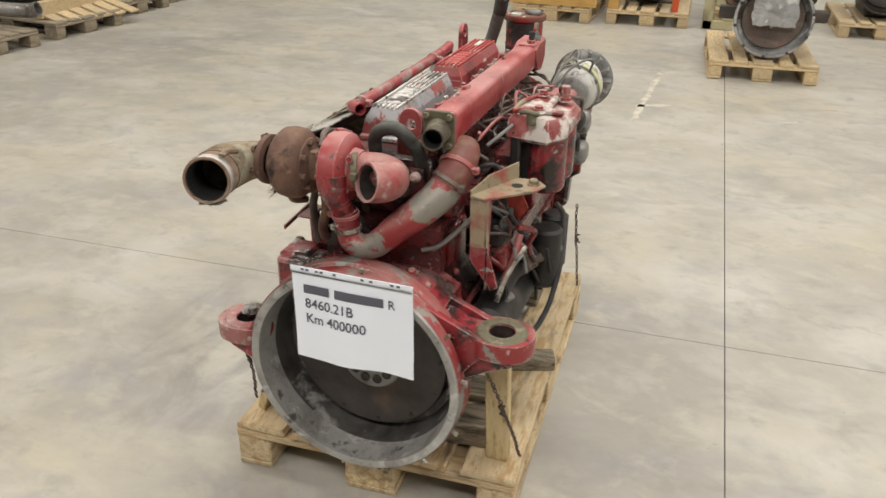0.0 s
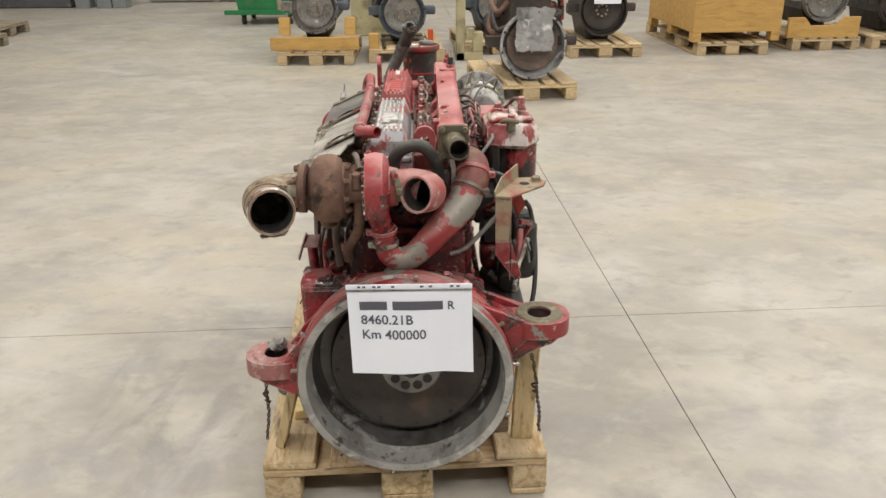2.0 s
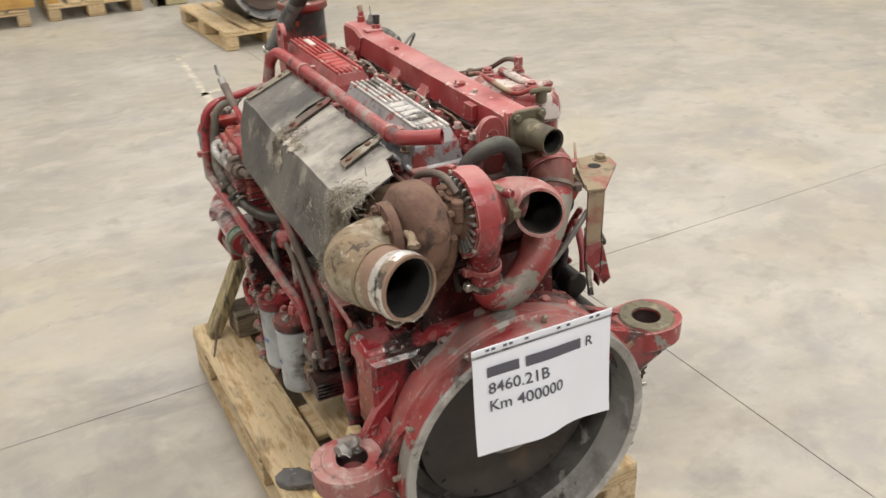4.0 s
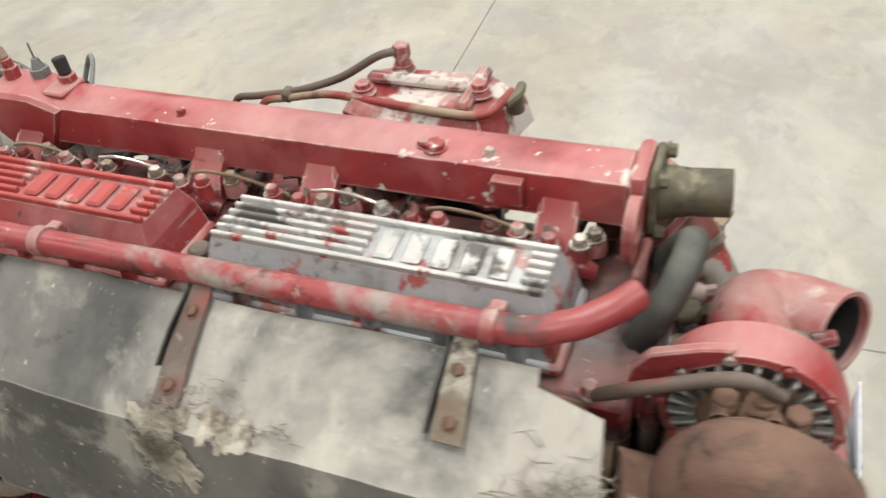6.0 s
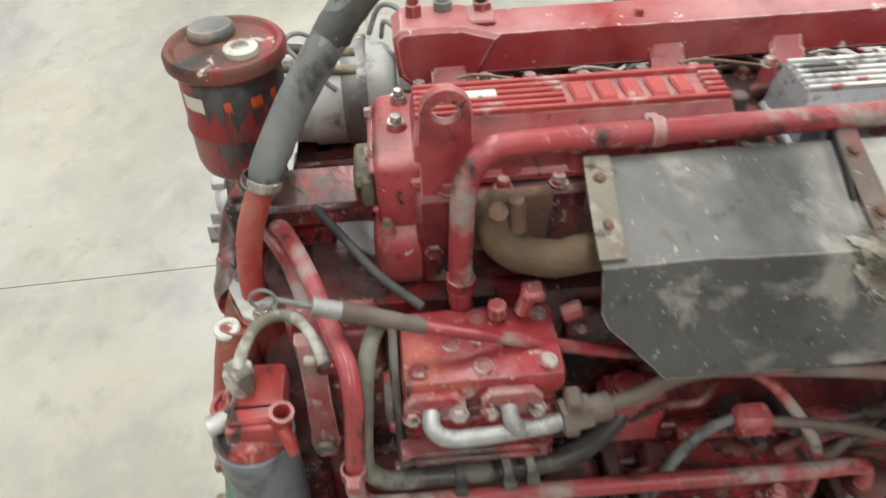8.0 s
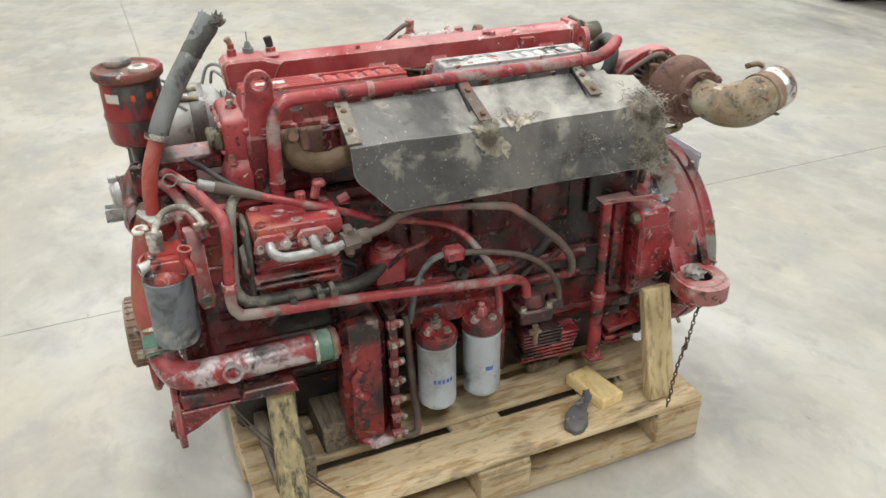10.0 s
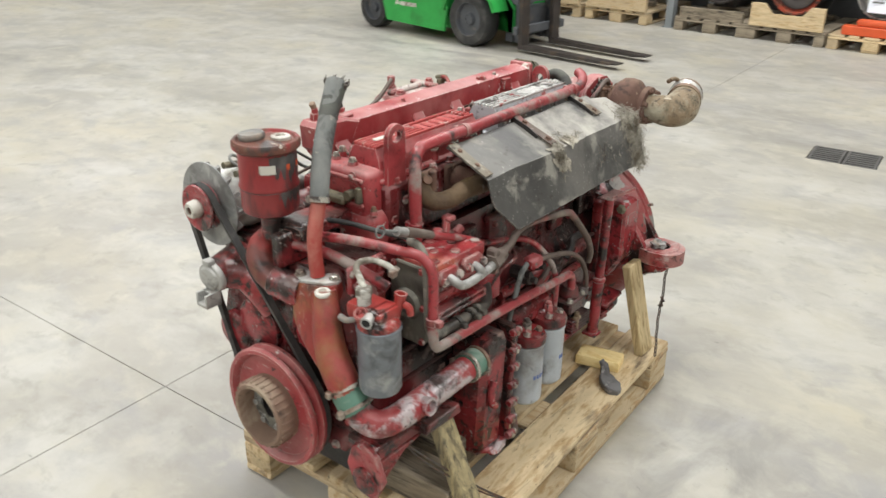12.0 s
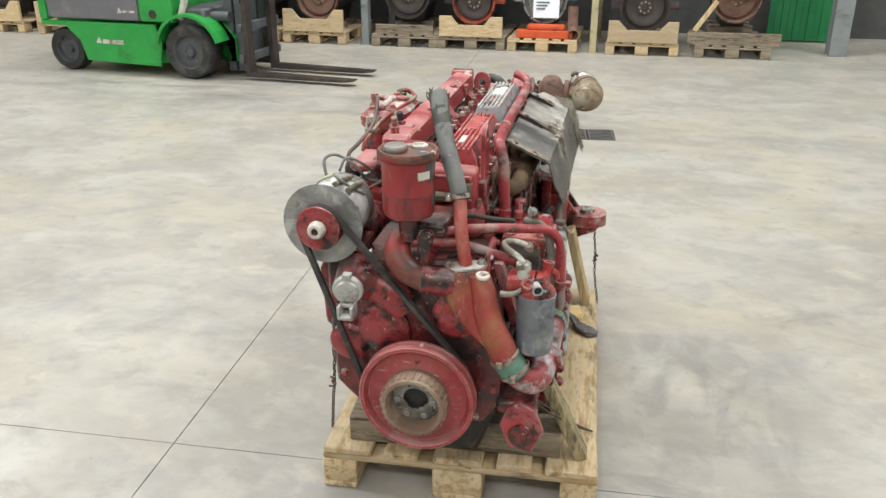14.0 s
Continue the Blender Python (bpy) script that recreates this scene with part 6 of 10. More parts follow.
for x, z, r, m in ((-0.06, 0.885, 0.026, "red_greasy"), (0.0, 0.90, 0.018, "olive"), (0.045, 0.87, 0.022, "hose_brown"), (0.08, 0.905, 0.014, "red_pale"), (-0.02, 0.85, 0.016, "black"), (0.03, 0.925, 0.015, "olive")):
    bm = bmesh.new()
    cyl(bm, (x, 0.195, z), (x + 0.004, 0.170, z + 0.008), r, r * 0.8, 14, 0.004)
    cyl(bm, (x + 0.004, 0.172, z + 0.008), (x + 0.006, 0.158, z + 0.012), r * 0.5, seg=6, bevel=0.001)
    part("end_plug", bm, M[m], plate)

# ---- front end ----
# thermostat casting and tall lifting eye
bm = bmesh.new()
box(bm, (-0.104, 1.125, 0.82), (0.06, 1.196, 0.985), 0.016, seg=3)
box(bm, (-0.122, 1.12, 0.79), (0.0, 1.205, 0.89), 0.03, seg=3)
thermo = part("thermostat_housing", bm, M["red_dusty"], engine, "red thermostat casting at the head's front")
for x, z in ((-0.06, 0.97), (0.03, 0.97), (0.05, 0.85), (-0.03, 0.83)):
    bolt(thermo, (x, 1.196, z), (0, 1, 0), 0.009, 0.010, "bolt_red")
for z in (0.965, 0.905, 0.85):
    bm = bmesh.new()
    box(bm, (-0.092, 1.190, z - 0.005), (0.05, 1.203, z + 0.005), 0.003)
    part("cast_rib", bm, M["red_dusty"], thermo)
for x, y, z, r in ((-0.03, 1.165, 0.984, 0.014), (0.03, 1.16, 0.984, 0.012), (-0.112, 1.185, 0.888, 0.010)):
    bm = bmesh.new()
    cyl(bm, (x, y, z - 0.004), (x, y, z + 0.010), r, r * 0.8, 14, 0.003)
    part("boss", bm, M["red_pale"], thermo)
    bolt(thermo, (x, y, z + 0.009), (0, 0, 1), r * 0.6, 0.010, "zinc")
bm = bmesh.new()
cyl(bm, (-0.06, 1.19, 0.93), (-0.06, 1.22, 0.93), 0.012, seg=6)
box(bm, (-0.052, 1.195, 0.905), (0.035, 1.225, 0.925), 0.005)
cyl(bm, (-0.085, 1.205, 0.915), (-0.085, 1.205, 0.952), 0.010, 0.008, 10, 0.002)
part("sender", bm, M["olive"], thermo, "dull brass senders on the thermostat casting")
bm = bmesh.new()
pts = [(1.078, 0.84), (1.142, 0.84), (1.142, 0.93), (1.139, 1.05)] + [(1.109 + 0.030 * math.cos(a), 1.054 + 0.032 * math.sin(a)) for a in np.linspace(0.2, math.pi - 0.2, 9)] + [(1.079, 1.05), (1.078, 0.93)]
hole = [(1.109 + 0.0155 * math.cos(a), 1.056 + 0.013 * math.sin(a)) for a in np.linspace(0, 2 * math.pi, 16, endpoint=False)]
lo = [bm.verts.new((-0.118, y, z)) for y, z in pts]
li = [bm.verts.new((-0.118, y, z)) for y, z in hole]
es = [bm.edges.new((a, b)) for lp in (lo, li) for a, b in zip(lp, lp[1:] + lp[:1])]
bmesh.ops.triangle_fill(bm, use_beauty=True, edges=es)
g = bmesh.ops.extrude_face_region(bm, geom=bm.faces[:])
bmesh.ops.translate(bm, verts=[e for e in g["geom"] if isinstance(e, bmesh.types.BMVert)], vec=(0.013, 0, 0))
bmesh.ops.recalc_face_normals(bm, faces=bm.faces)
eye = part("lifting_eye", bm, M["red_dusty"], engine, "tall dusty red lifting eye plate")
bolt(eye, (-0.118, 1.09, 0.90), (-1, 0, 0), 0.012, 0.012)
bolt(eye, (-0.118, 1.13, 0.86), (-1, 0, 0), 0.012, 0.012)
# gear case
bm = bmesh.new()
sec = [(-0.215, 0.42), (-0.16, 0.34), (0.16, 0.34), (0.24, 0.42), (0.25, 0.60), (0.21, 0.74), (0.13, 0.80), (-0.12, 0.80), (-0.19, 0.72), (-0.215, 0.58)]
prism(bm, sec, (0, 1.365, 0), (1, 0, 0), (0, 0, 1), 0.065, 0.01)
case = part("gear_case", bm, M["block_dark"], engine, "oily red timing gear case")
for x, z in ((-0.19, 0.45), (-0.14, 0.36), (0.0, 0.355), (0.14, 0.36), (0.215, 0.45), (0.225, 0.58), (0.18, 0.74), (0.06, 0.78), (-0.08, 0.78), (-0.19, 0.60)):
    bolt(case, (x, 1.365, z), (0, 1, 0), 0.009, 0.010)
for x, z, r in ((0.10, 0.60, 0.07), (0.19, 0.55, 0.05), (-0.09, 0.66, 0.06)):
    bm = bmesh.new()
    lathe(bm, (x, 1.36, z), (0, 1, 0), [(r, 0), (r, 0.018), (r - 0.01, 0.026), (0, 0.028)], 28)
    part("gear_cover", bm, M["red"], case)
# idler disc
bm = bmesh.new()
lathe(bm, (0.195, 1.35, 0.556), (0, 1, 0), [(0.05, 0), (0.052, 0.03), (0.046, 0.036), (0.02, 0.04), (0, 0.04)], 28)
part("drive_cover", bm, M["red"], case)
# crank pulley
PZ = CZ - 0.014
bm = bmesh.new()
prof = [(0.05, 0.0), (0.150, 0.0), (0.153, 0.004), (0.153, 0.012), (0.138, 0.022), (0.153, 0.032), (0.153, 0.040), (0.150, 0.044), (0.141, 0.044), (0.136, 0.039), (0.130, 0.028), (0.116, 0.023), (0.100, 0.024), (0.084, 0.030)]
lathe(bm, (0.0, 1.40, PZ), (0, 1, 0), prof, 56)
pulley = part("crank_pulley", bm, M["red_dusty"], engine, "large red grooved crankshaft pulley")
bm = bmesh.new()
lathe(bm, (0.0, 1.40, PZ), (0, 1, 0), [(0.086, 0.020), (0.084, 0.075), (0.079, 0.083), (0.071, 0.083), (0.066, 0.076), (0.063, 0.030), (0.0, 0.028)], 44)
damper = part("hub", bm, M["rust_light"], pulley, "rusty brown ribbed pulley hub")
for k in range(30):
    t = 2 * math.pi * k / 30
    bm = bmesh.new()
    box(bm, (-0.003, 0.04, 0.082), (0.003, 0.078, 0.0875), 0.001)
    bmesh.ops.transform(bm, matrix=Matrix.Translation((0, 1.40, PZ)) @ Matrix.Rotation(t, 4, "Y"), verts=bm.verts)
    part("hub_rib", bm, M["rust_light"], damper)
bm = bmesh.new()
lathe(bm, (0.0, 1.432, PZ), (0, 1, 0), [(0.062, 0.0), (0.061, 0.008), (0.034, 0.010), (0.032, -0.004)], 32)
washer = part("hub_washer", bm, M["alu"], damper, "bare grey hub washer")
bm = bmesh.new()
lathe(bm, (0.0, 1.432, PZ), (0, 1, 0), [(0.0322, 0.006), (0.0315, -0.003), (0, -0.0035)], 24)
part("dark_recess", bm, M["black"], washer)
for k in range(6):
    t = 2 * math.pi * k / 6
    bolt(damper, (0.047 * math.cos(t), 1.441, PZ + 0.047 * math.sin(t)), (0, 1, 0), 0.009, 0.009, "alu")
bm = bmesh.new()
rg = random.Random(8)
for _ in range(34):
    a, rr = rg.uniform(3.4, 6.0), rg.uniform(0.03, 0.056)
    g0 = bmesh.ops.create_icosphere(bm, subdivisions=1, radius=rg.uniform(0.004, 0.010))
    for v in g0["verts"]:
        v.co *= 1 + 0.5 * noise.noise(v.co * 150 + Vector((a, rr * 90, 0)))
        v.co.y *= 0.35
        v.co += Vector((rr * math.cos(a), 1.442, PZ + rr * math.sin(a)))
tagged(part("caked_dirt", bm, M["hose_tan"], damper), "grey caked dirt in the hub", kind="stuff")
# alternator
M["alu_white"] = surface("whitish_oxidised_aluminium", (0.60, 0.60, 0.57), 0.45, 0.2, 0.2, [((0.20, 0.19, 0.17), 13, 0.60, 0.04, 0.6, 0.1), ((0.40, 0.36, 0.31), 22, 0.62, 0.04, 0.7, 0)], 0.25, 80)
M["yellow_band"] = surface("greenish_yellow_band", (0.50, 0.52, 0.22), 0.5, 0, 0.2, [((0.40, 0.40, 0.37), 8, 0.52, 0.05, 0.5, 0.2), ((0.10, 0.09, 0.08), 15, 0.60, 0.05, 0.6, 0)], 0.1, 60)
M["fan_grey"] = surface("dull_grey_fan_plate", (0.30, 0.305, 0.30), 0.42, 0.3, 0.3, [((0.16, 0.16, 0.155), 9, 0.57, 0.08, 0.5, 0.2), ((0.44, 0.44, 0.43), 16, 0.60, 0.05, 0.5, 0.2)], 0.15, 60, scratch=((0.5, 0.5, 0.48), 0.5))
AX, AZ = 0.252, 0.877
bm = bmesh.new()
lathe(bm, (AX, 1.16, AZ), (0, 1, 0), [(0, 0), (0.05, 0.0), (0.066, 0.012), (0.072, 0.02), (0.076, 0.045), (0.082, 0.05), (0.082, 0.13), (0.078, 0.135), (0.074, 0.17), (0.06, 0.185), (0, 0.186)], 36)
alt = part("alternator", bm, M["alu_white"], engine, "grey cast alternator with fan and pulley")
bm = bmesh.new()
lathe(bm, (AX, 1.205, AZ), (0, 1, 0), [(0.0835, 0), (0.085, 0.003), (0.085, 0.035), (0.0835, 0.038)], 36)
ring = part("stator_ring", bm, M["alu"], alt)
# Short greenish yellow arc on part of the stator ring.
bm = bmesh.new()
lathe(bm, (AX, 1.209, AZ), (0, 1, 0), [(0.0855, 0), (0.0855, 0.028)], 10, -75, 0)
part("type_plate", bm, M["yellow_band"], ring, "greenish yellow arc on the stator ring")
bm = bmesh.new()
lathe(bm, (AX, 1.155, AZ), (0, -1, 0), [(0.06, -0.004), (0.058, 0.012), (0.04, 0.02), (0, 0.022)], 28)
part("rear_cap", bm, M["alu_rim"], alt)
# Vent slots are black boxes in place of shaded openings.
for k in range(14):
    t = 2 * math.pi * k / 14
    bm = bmesh.new()
    box(bm, (-0.006, 0.006, 0.045), (0.006, 0.012, 0.068), 0.001)
    bmesh.ops.transform(bm, matrix=Matrix.Translation((AX, 1.325, AZ)) @ Matrix.Rotation(t, 4, "Y"), verts=bm.verts)
    part("vent_slot", bm, M["black"], alt)
    bm = bmesh.new()
    box(bm, (-0.005, 0.0, 0.068), (0.005, 0.022, 0.098), 0.001, Matrix.Rotation(radians(18), 4, "Z"))
    bmesh.ops.transform(bm, matrix=Matrix.Translation((AX, 1.345, AZ)) @ Matrix.Rotation(t + 0.2, 4, "Y"), verts=bm.verts)
    part("fan_blade", bm, M["alu"], alt)
bm = bmesh.new()
lathe(bm, (AX, 1.366, AZ), (0, 1, 0), [(0.03, 0), (0.100, 0.0), (0.104, 0.002), (0.104, 0.005), (0.09, 0.006), (0.03, 0.012)], 44)
part("fan_disc", bm, M["fan_grey"], alt, "dull grey fan disc")
bm = bmesh.new()
lathe(bm, (AX, 1.378, AZ), (0, 1, 0), [(0.02, 0), (0.056, 0.0), (0.058, 0.003), (0.05, 0.014), (0.058, 0.026), (0.056, 0.03), (0.03, 0.03), (0.024, 0.026), (0, 0.026)], 36)
part("pulley", bm, M["red"], alt, "small red alternator pulley")
bm = bmesh.new()
lathe(bm, (AX, 1.404, AZ), (0, 1, 0), [(0.022, 0), (0.023, 0.006), (0.021, 0.020), (0.017, 0.026), (0.010, 0.026), (0.009, 0.014)], 14)
part("shaft_nut", bm, M["white"], alt, "off-white shaft boss with a rusty hole")
bm = bmesh.new()
lathe(bm, (AX, 1.4045, AZ), (0, 1, 0), [(0.0092, 0.022), (0.009, 0.012), (0, 0.0115)], 12)
part("bore", bm, M["rust"], alt)
bm = bmesh.new()
tube(bm, [(0.30, 1.20, 0.945), (0.31, 1.18, 0.985), (0.285, 1.15, 0.99), (0.24, 1.13, 0.955), (0.22, 1.10, 0.91), (0.21, 1.0, 0.87)], 0.0042, 8)
tube(bm, [(0.27, 1.18, 0.955), (0.25, 1.17, 0.99), (0.215, 1.13, 0.96), (0.20, 1.05, 0.9)], 0.0038, 8)
tube(bm, [(0.245, 1.26, 0.96), (0.24, 1.30, 0.985), (0.22, 1.32, 0.98), (0.2, 1.29, 0.95), (0.18, 1.25, 0.92)], 0.0038, 8)
part("cable", bm, M["hose_grey"], alt, "loose grey cables")
for p, q in (((0.225, 1.22, 0.955), (0.225, 1.34, 0.972)), ((0.20, 1.22, 0.94), (0.195, 1.33, 0.955))):
    bm = bmesh.new()
    cyl(bm, p, q, 0.008, seg=10)
    part("terminal_stud", bm, M["olive"], alt)
bm = bmesh.new()
box(bm, (0.17, 1.20, 0.77), (0.30, 1.33, 0.80), 0.006)
box(bm, (0.19, 1.26, 0.60), (0.26, 1.34, 0.775), 0.01)
part("alternator_bracket", bm, M["red_greasy"], engine)
bm = bmesh.new()
prism(bm, [(0.20, 0.50), (0.285, 0.56), (0.295, 0.72), (0.26, 0.80), (0.20, 0.80)], (0, 1.30, 0), (1, 0, 0), (0, 0, 1), 0.03, 0.004)
part("bracket_plate", bm, M["red"], engine)

# drive belt round the two pulleys
c1, r1, c2, r2 = Vector((AX, AZ)), 0.053, Vector((0.0, PZ)), 0.142
d = c2 - c1
base_a, off = math.atan2(d.y, d.x), math.acos((r1 - r2) / d.length)
pts = []
for c, r, a0, a1 in ((c1, r1, base_a + off, base_a + 2 * math.pi - off), (c2, r2, base_a - off, base_a + off)):
    for a in np.linspace(a0, a1, 26):
        pts.append((c.x + r * math.cos(a), c.y + r * math.sin(a)))
bm = bmesh.new()
cen = Vector((0.1, 0.65))
rings = []
n = len(pts)
for i, (x, z) in enumerate(pts):
    tx = Vector(pts[(i + 1) % n]) - Vector(pts[i - 1])
    nx = Vector((tx.y, -tx.x)).normalized()
    rings.append([bm.verts.new((x + nx.x * h, 1.393 + y, z + nx.y * h)) for h, y in ((0.006, -0.009), (0.006, 0.009), (-0.006, 0.006), (-0.006, -0.006))])
for i in range(n):
    a, c = rings[i], rings[(i + 1) % n]
    for k in range(4):
        bm.faces.new([a[k], a[(k + 1) % 4], c[(k + 1) % 4], c[k]])
bmesh.ops.recalc_face_normals(bm, faces=bm.faces)
part("drive_belt", bm, M["belt"], engine, "worn black V-belt")
# oil filler: a red-brown neck with a grey latched cap, beside the belt
AX = Vector((-0.12, 1, -0.08))
bm = bmesh.new()
lathe(bm, (0.179, 1.345, 0.746), AX, [(0.050, 0.0), (0.046, 0.02), (0.042, 0.06), (0.040, 0.092), (0.036, 0.096)], 28)
filler = part("filler_neck", bm, M["red_greasy"], engine, "greasy red-brown oil filler neck")
bm = bmesh.new()
lathe(bm, (0.169, 1.437, 0.738), AX, [(0.036, -0.004), (0.039, 0.0), (0.039, 0.008), (0.036, 0.014), (0.030, 0.016), (0.027, 0.021), (0.016, 0.025), (0, 0.026)], 28)
cap = part("filler_cap", bm, M["alu_light"], filler, "dirty grey latched filler cap")
for x0, x1, z0, z1 in ((-0.020, -0.013, -0.062, -0.030), (0.013, 0.020, -0.062, -0.030), (-0.020, 0.020, -0.066, -0.056), (-0.016, 0.016, -0.042, -0.032), (-0.011, 0.011, 0.034, 0.048)):
    bm = bmesh.new()
    box(bm, (0.166 + x0, 1.440, 0.738 + z0), (0.166 + x1, 1.484 if z0 < -0.05 else 1.462, 0.738 + z1), 0.002)
    part("cap_latch", bm, M["alu_light"], cap)
bm = bmesh.new()
tube(bm, [(0.165, 1.41, 0.74), (0.13, 1.37, 0.73), (0.08, 1.36, 0.70), (0.05, 1.35, 0.66)], [0.04, 0.046, 0.048, 0.045], 20, 5)
part("tensioner_arm", bm, M["red_greasy"], engine)

# steering oil reservoir
M["rust_lid"] = surface("rusty_lid_paint", (0.16, 0.06, 0.04), 0.55, 0.1, 0.3, [((0.24, 0.15, 0.085), 7, 0.61, 0.05, 0.7, 0), ((0.22, 0.022, 0.022), 10, 0.54, 0.03, 0.4, 0), ((0.04, 0.03, 0.028), 13, 0.60, 0.04, 0.4, 0), ((0.48, 0.44, 0.38), 24, 0.65, 0.02, 0.6, 0)], 0.3, 70)
bm = bmesh.new()
lathe(bm, (0.03, 1.375, 0.905), (0, 0, 1), [(0, 0.012), (0.05, 0.012), (0.06, 0.018), (0.0635, 0.030), (0.0635, 0.072), (0.066, 0.076), (0.066, 0.08), (0.0635, 0.084), (0.0635, 0.155), (0.070, 0.160), (0.070, 0.166)], 44)
tank = part("oil_reservoir", bm, M["red_tank"], engine, "red oil reservoir can with black smears")
bm = bmesh.new()
lathe(bm, (0.03, 1.375, 1.07), (0, 0, 1), [(0.070, -0.006), (0.074, -0.002), (0.0745, 0.010), (0.071, 0.015), (0.065, 0.015), (0.060, 0.010), (0.03, 0.013), (0, 0.014)], 44)
lid = part("lid", bm, M["rust_lid"], tank, "rusty brown lid with red paint rests")
bm = bmesh.new()
lathe(bm, (0.055, 1.392, 1.081), (0.06, 0.04, 1), [(0.027, 0), (0.029, 0.004), (0.029, 0.011), (0.026, 0.015), (0.012, 0.017), (0, 0.0165)], 24)
part("cap", bm, M["alu"], lid, "grey filler cap")
bm = bmesh.new()
lathe(bm, (0.008, 1.352, 1.081), (0, 0, 1), [(0.021, 0), (0.021, 0.007), (0.018, 0.009), (0.011, 0.009), (0.010, 0.004), (0, 0.004)], 20)
part("lid_nut", bm, M["white"], lid, "bright lid nut")
M["grease"] = surface("dried_grey_black_grease", (0.045, 0.040, 0.040), 0.42, 0, 0.4, [((0.11, 0.10, 0.098), 12, 0.55, 0.08, 0.6, 0), ((0.16, 0.03, 0.03), 18, 0.62, 0.04, 0.4, 0)], 0.2, 60)


def can_patch(name, a0, a1, z0, z1, mat, label, ragged=0.0, r=0.0642):
    """A thin patch on the can's wall between two angles, with a ragged lower edge."""
    b = bmesh.new()
    n = 24
    top, low = [], []
    for i in range(n + 1):
        a = radians(a0 + (a1 - a0) * i / n)
        d = ragged * (0.5 + noise.noise(Vector((i * 0.55, a0, 0)))) + ragged * 0.5 * noise.noise(Vector((i * 1.7, a1, 3)))
        x, y = 0.03 - r * math.cos(a), 1.375 - r * math.sin(a)
        top.append(b.verts.new((x, y, z1 - d * 0.12)))
        low.append(b.verts.new((x, y, min(z1 - 0.002, z0 + d))))
    for i in range(n):
        b.faces.new([low[i], low[i + 1], top[i + 1], top[i]])
    bmesh.ops.recalc_face_normals(b, faces=b.faces)
    return part(name, b, M[mat], tank, label)


can_patch("grease_smear", -36, 66, 0.990, 1.062, "grease", "black grease run down the can", 0.05)
can_patch("grease_smear", 64, 158, 0.928, 1.062, "grease", "black grease run down the can", 0.03)
can_patch("grease_smear", -22, 66, 0.935, 0.979, "grease", "black grease run down the can", 0.045)
can_patch("sticker", 304, 335, 1.020, 1.042, "white", "small torn white sticker", 0.004, 0.0646)
for a in (2, 31, 36, 56):
    can_patch("paint_dab", a - 4, a + 4, 1.018, 1.040, "orange_bright", "orange paint dab", 0.016, 0.0648)
bm = bmesh.new()
cyl(bm, (0.03, 1.375, 0.855), (0.03, 1.375, 0.925), 0.024, 0.028, 20)
part("outlet_neck", bm, M["red_greasy"], tank)
for z in (0.978, 0.986):
    bm = bmesh.new()
    lathe(bm, (0.03, 1.375, z), (0, 0, 1), [(0.0635, -0.0016), (0.0648, -0.0008), (0.0648, 0.0008), (0.0635, 0.0016)], 44)
    part("bead", bm, M["grease"], tank)
tank.location.y -= 0.011
bm = bmesh.new()
box(bm, (-0.06, 1.20, 0.86), (0.03, 1.36, 0.895), 0.006)
box(bm, (-0.03, 1.26, 0.80), (0.0, 1.40, 0.88), 0.006)
part("reservoir_bracket", bm, M["red_greasy"], engine)
bm = bmesh.new()
tube(bm, [(0.062, 1.34, 0.84), (0.058, 1.375, 0.826), (0.045, 1.392, 0.802), (0.018, 1.398, 0.780), (-0.015, 1.398, 0.768)], [0.030, 0.033, 0.034, 0.034, 0.034], 18, 6, wobble=0.05)
part("elbow_hose", bm, M["elbow_brown"], engine, "brown-stained red elbow hose")
bm = bmesh.new()
tube(bm, [(-0.012, 1.398, 0.768), (-0.035, 1.397, 0.766), (-0.062, 1.394, 0.764), (-0.085, 1.388, 0.762)], [0.037, 0.036, 0.0385, 0.037], 20, 5, wobble=0.05)
part("corrugated_hose", bm, M["red"], engine, "red hose stub on the water pump")

# breather hose and its red pipe
bm = bmesh.new()
tube(bm, [(-0.088, 1.328, 0.955), (-0.08, 1.317, 0.985), (-0.051, 1.277, 1.05), (-0.020, 1.222, 1.122), (-0.006, 1.19, 1.165), (0.0, 1.18, 1.176)], [0.021, 0.021, 0.0215, 0.0215, 0.022, 0.022], 20, 6, wall=0.005)
bh = part("breather_hose", bm, M["hose_grey"], engine, "grey rubber breather hose, torn off at its top")
bm = bmesh.new()
r2 = random.Random(3)
for k in range(70):
    a = r2.uniform(0, 6.28)
    p = Vector((0.0, 1.18, 1.170)) + Vector((math.cos(a) * 0.022, math.sin(a) * 0.02, -0.012 * r2.random()))
    d = Vector((math.cos(a) * r2.uniform(-0.006, 0.012), math.sin(a) * r2.uniform(-0.01, 0.012) - 0.004, r2.uniform(0.002, 0.024)))
    tube(bm, [p, p + d * 0.5 + Vector((r2.gauss(0, 0.003), r2.gauss(0, 0.003), 0)), p + d], [0.0032, 0.002, 0.0007], 4, 2)
tagged(part("frayed_edge", bm, M["fray"], bh), "frayed fabric strands of the hose end", kind="stuff")
bm = bmesh.new()
tube(bm, [(-0.026, 1.233, 1.108), (-0.018, 1.218, 1.126), (-0.006, 1.19, 1.158), (-0.003, 1.184, 1.166)], [0.0222, 0.0228, 0.0236, 0.0230], 20, 5, wall=0.002, wobble=0.05)
for v in bm.verts:
    v.co.z += 0.010 * noise.noise(v.co * 70) * (1 if v.co.z > 1.15 or v.co.z < 1.12 else 0.2)
part("hose_cuff", bm, M["hose_dark"], bh, "black peeling cuff at the torn hose end")
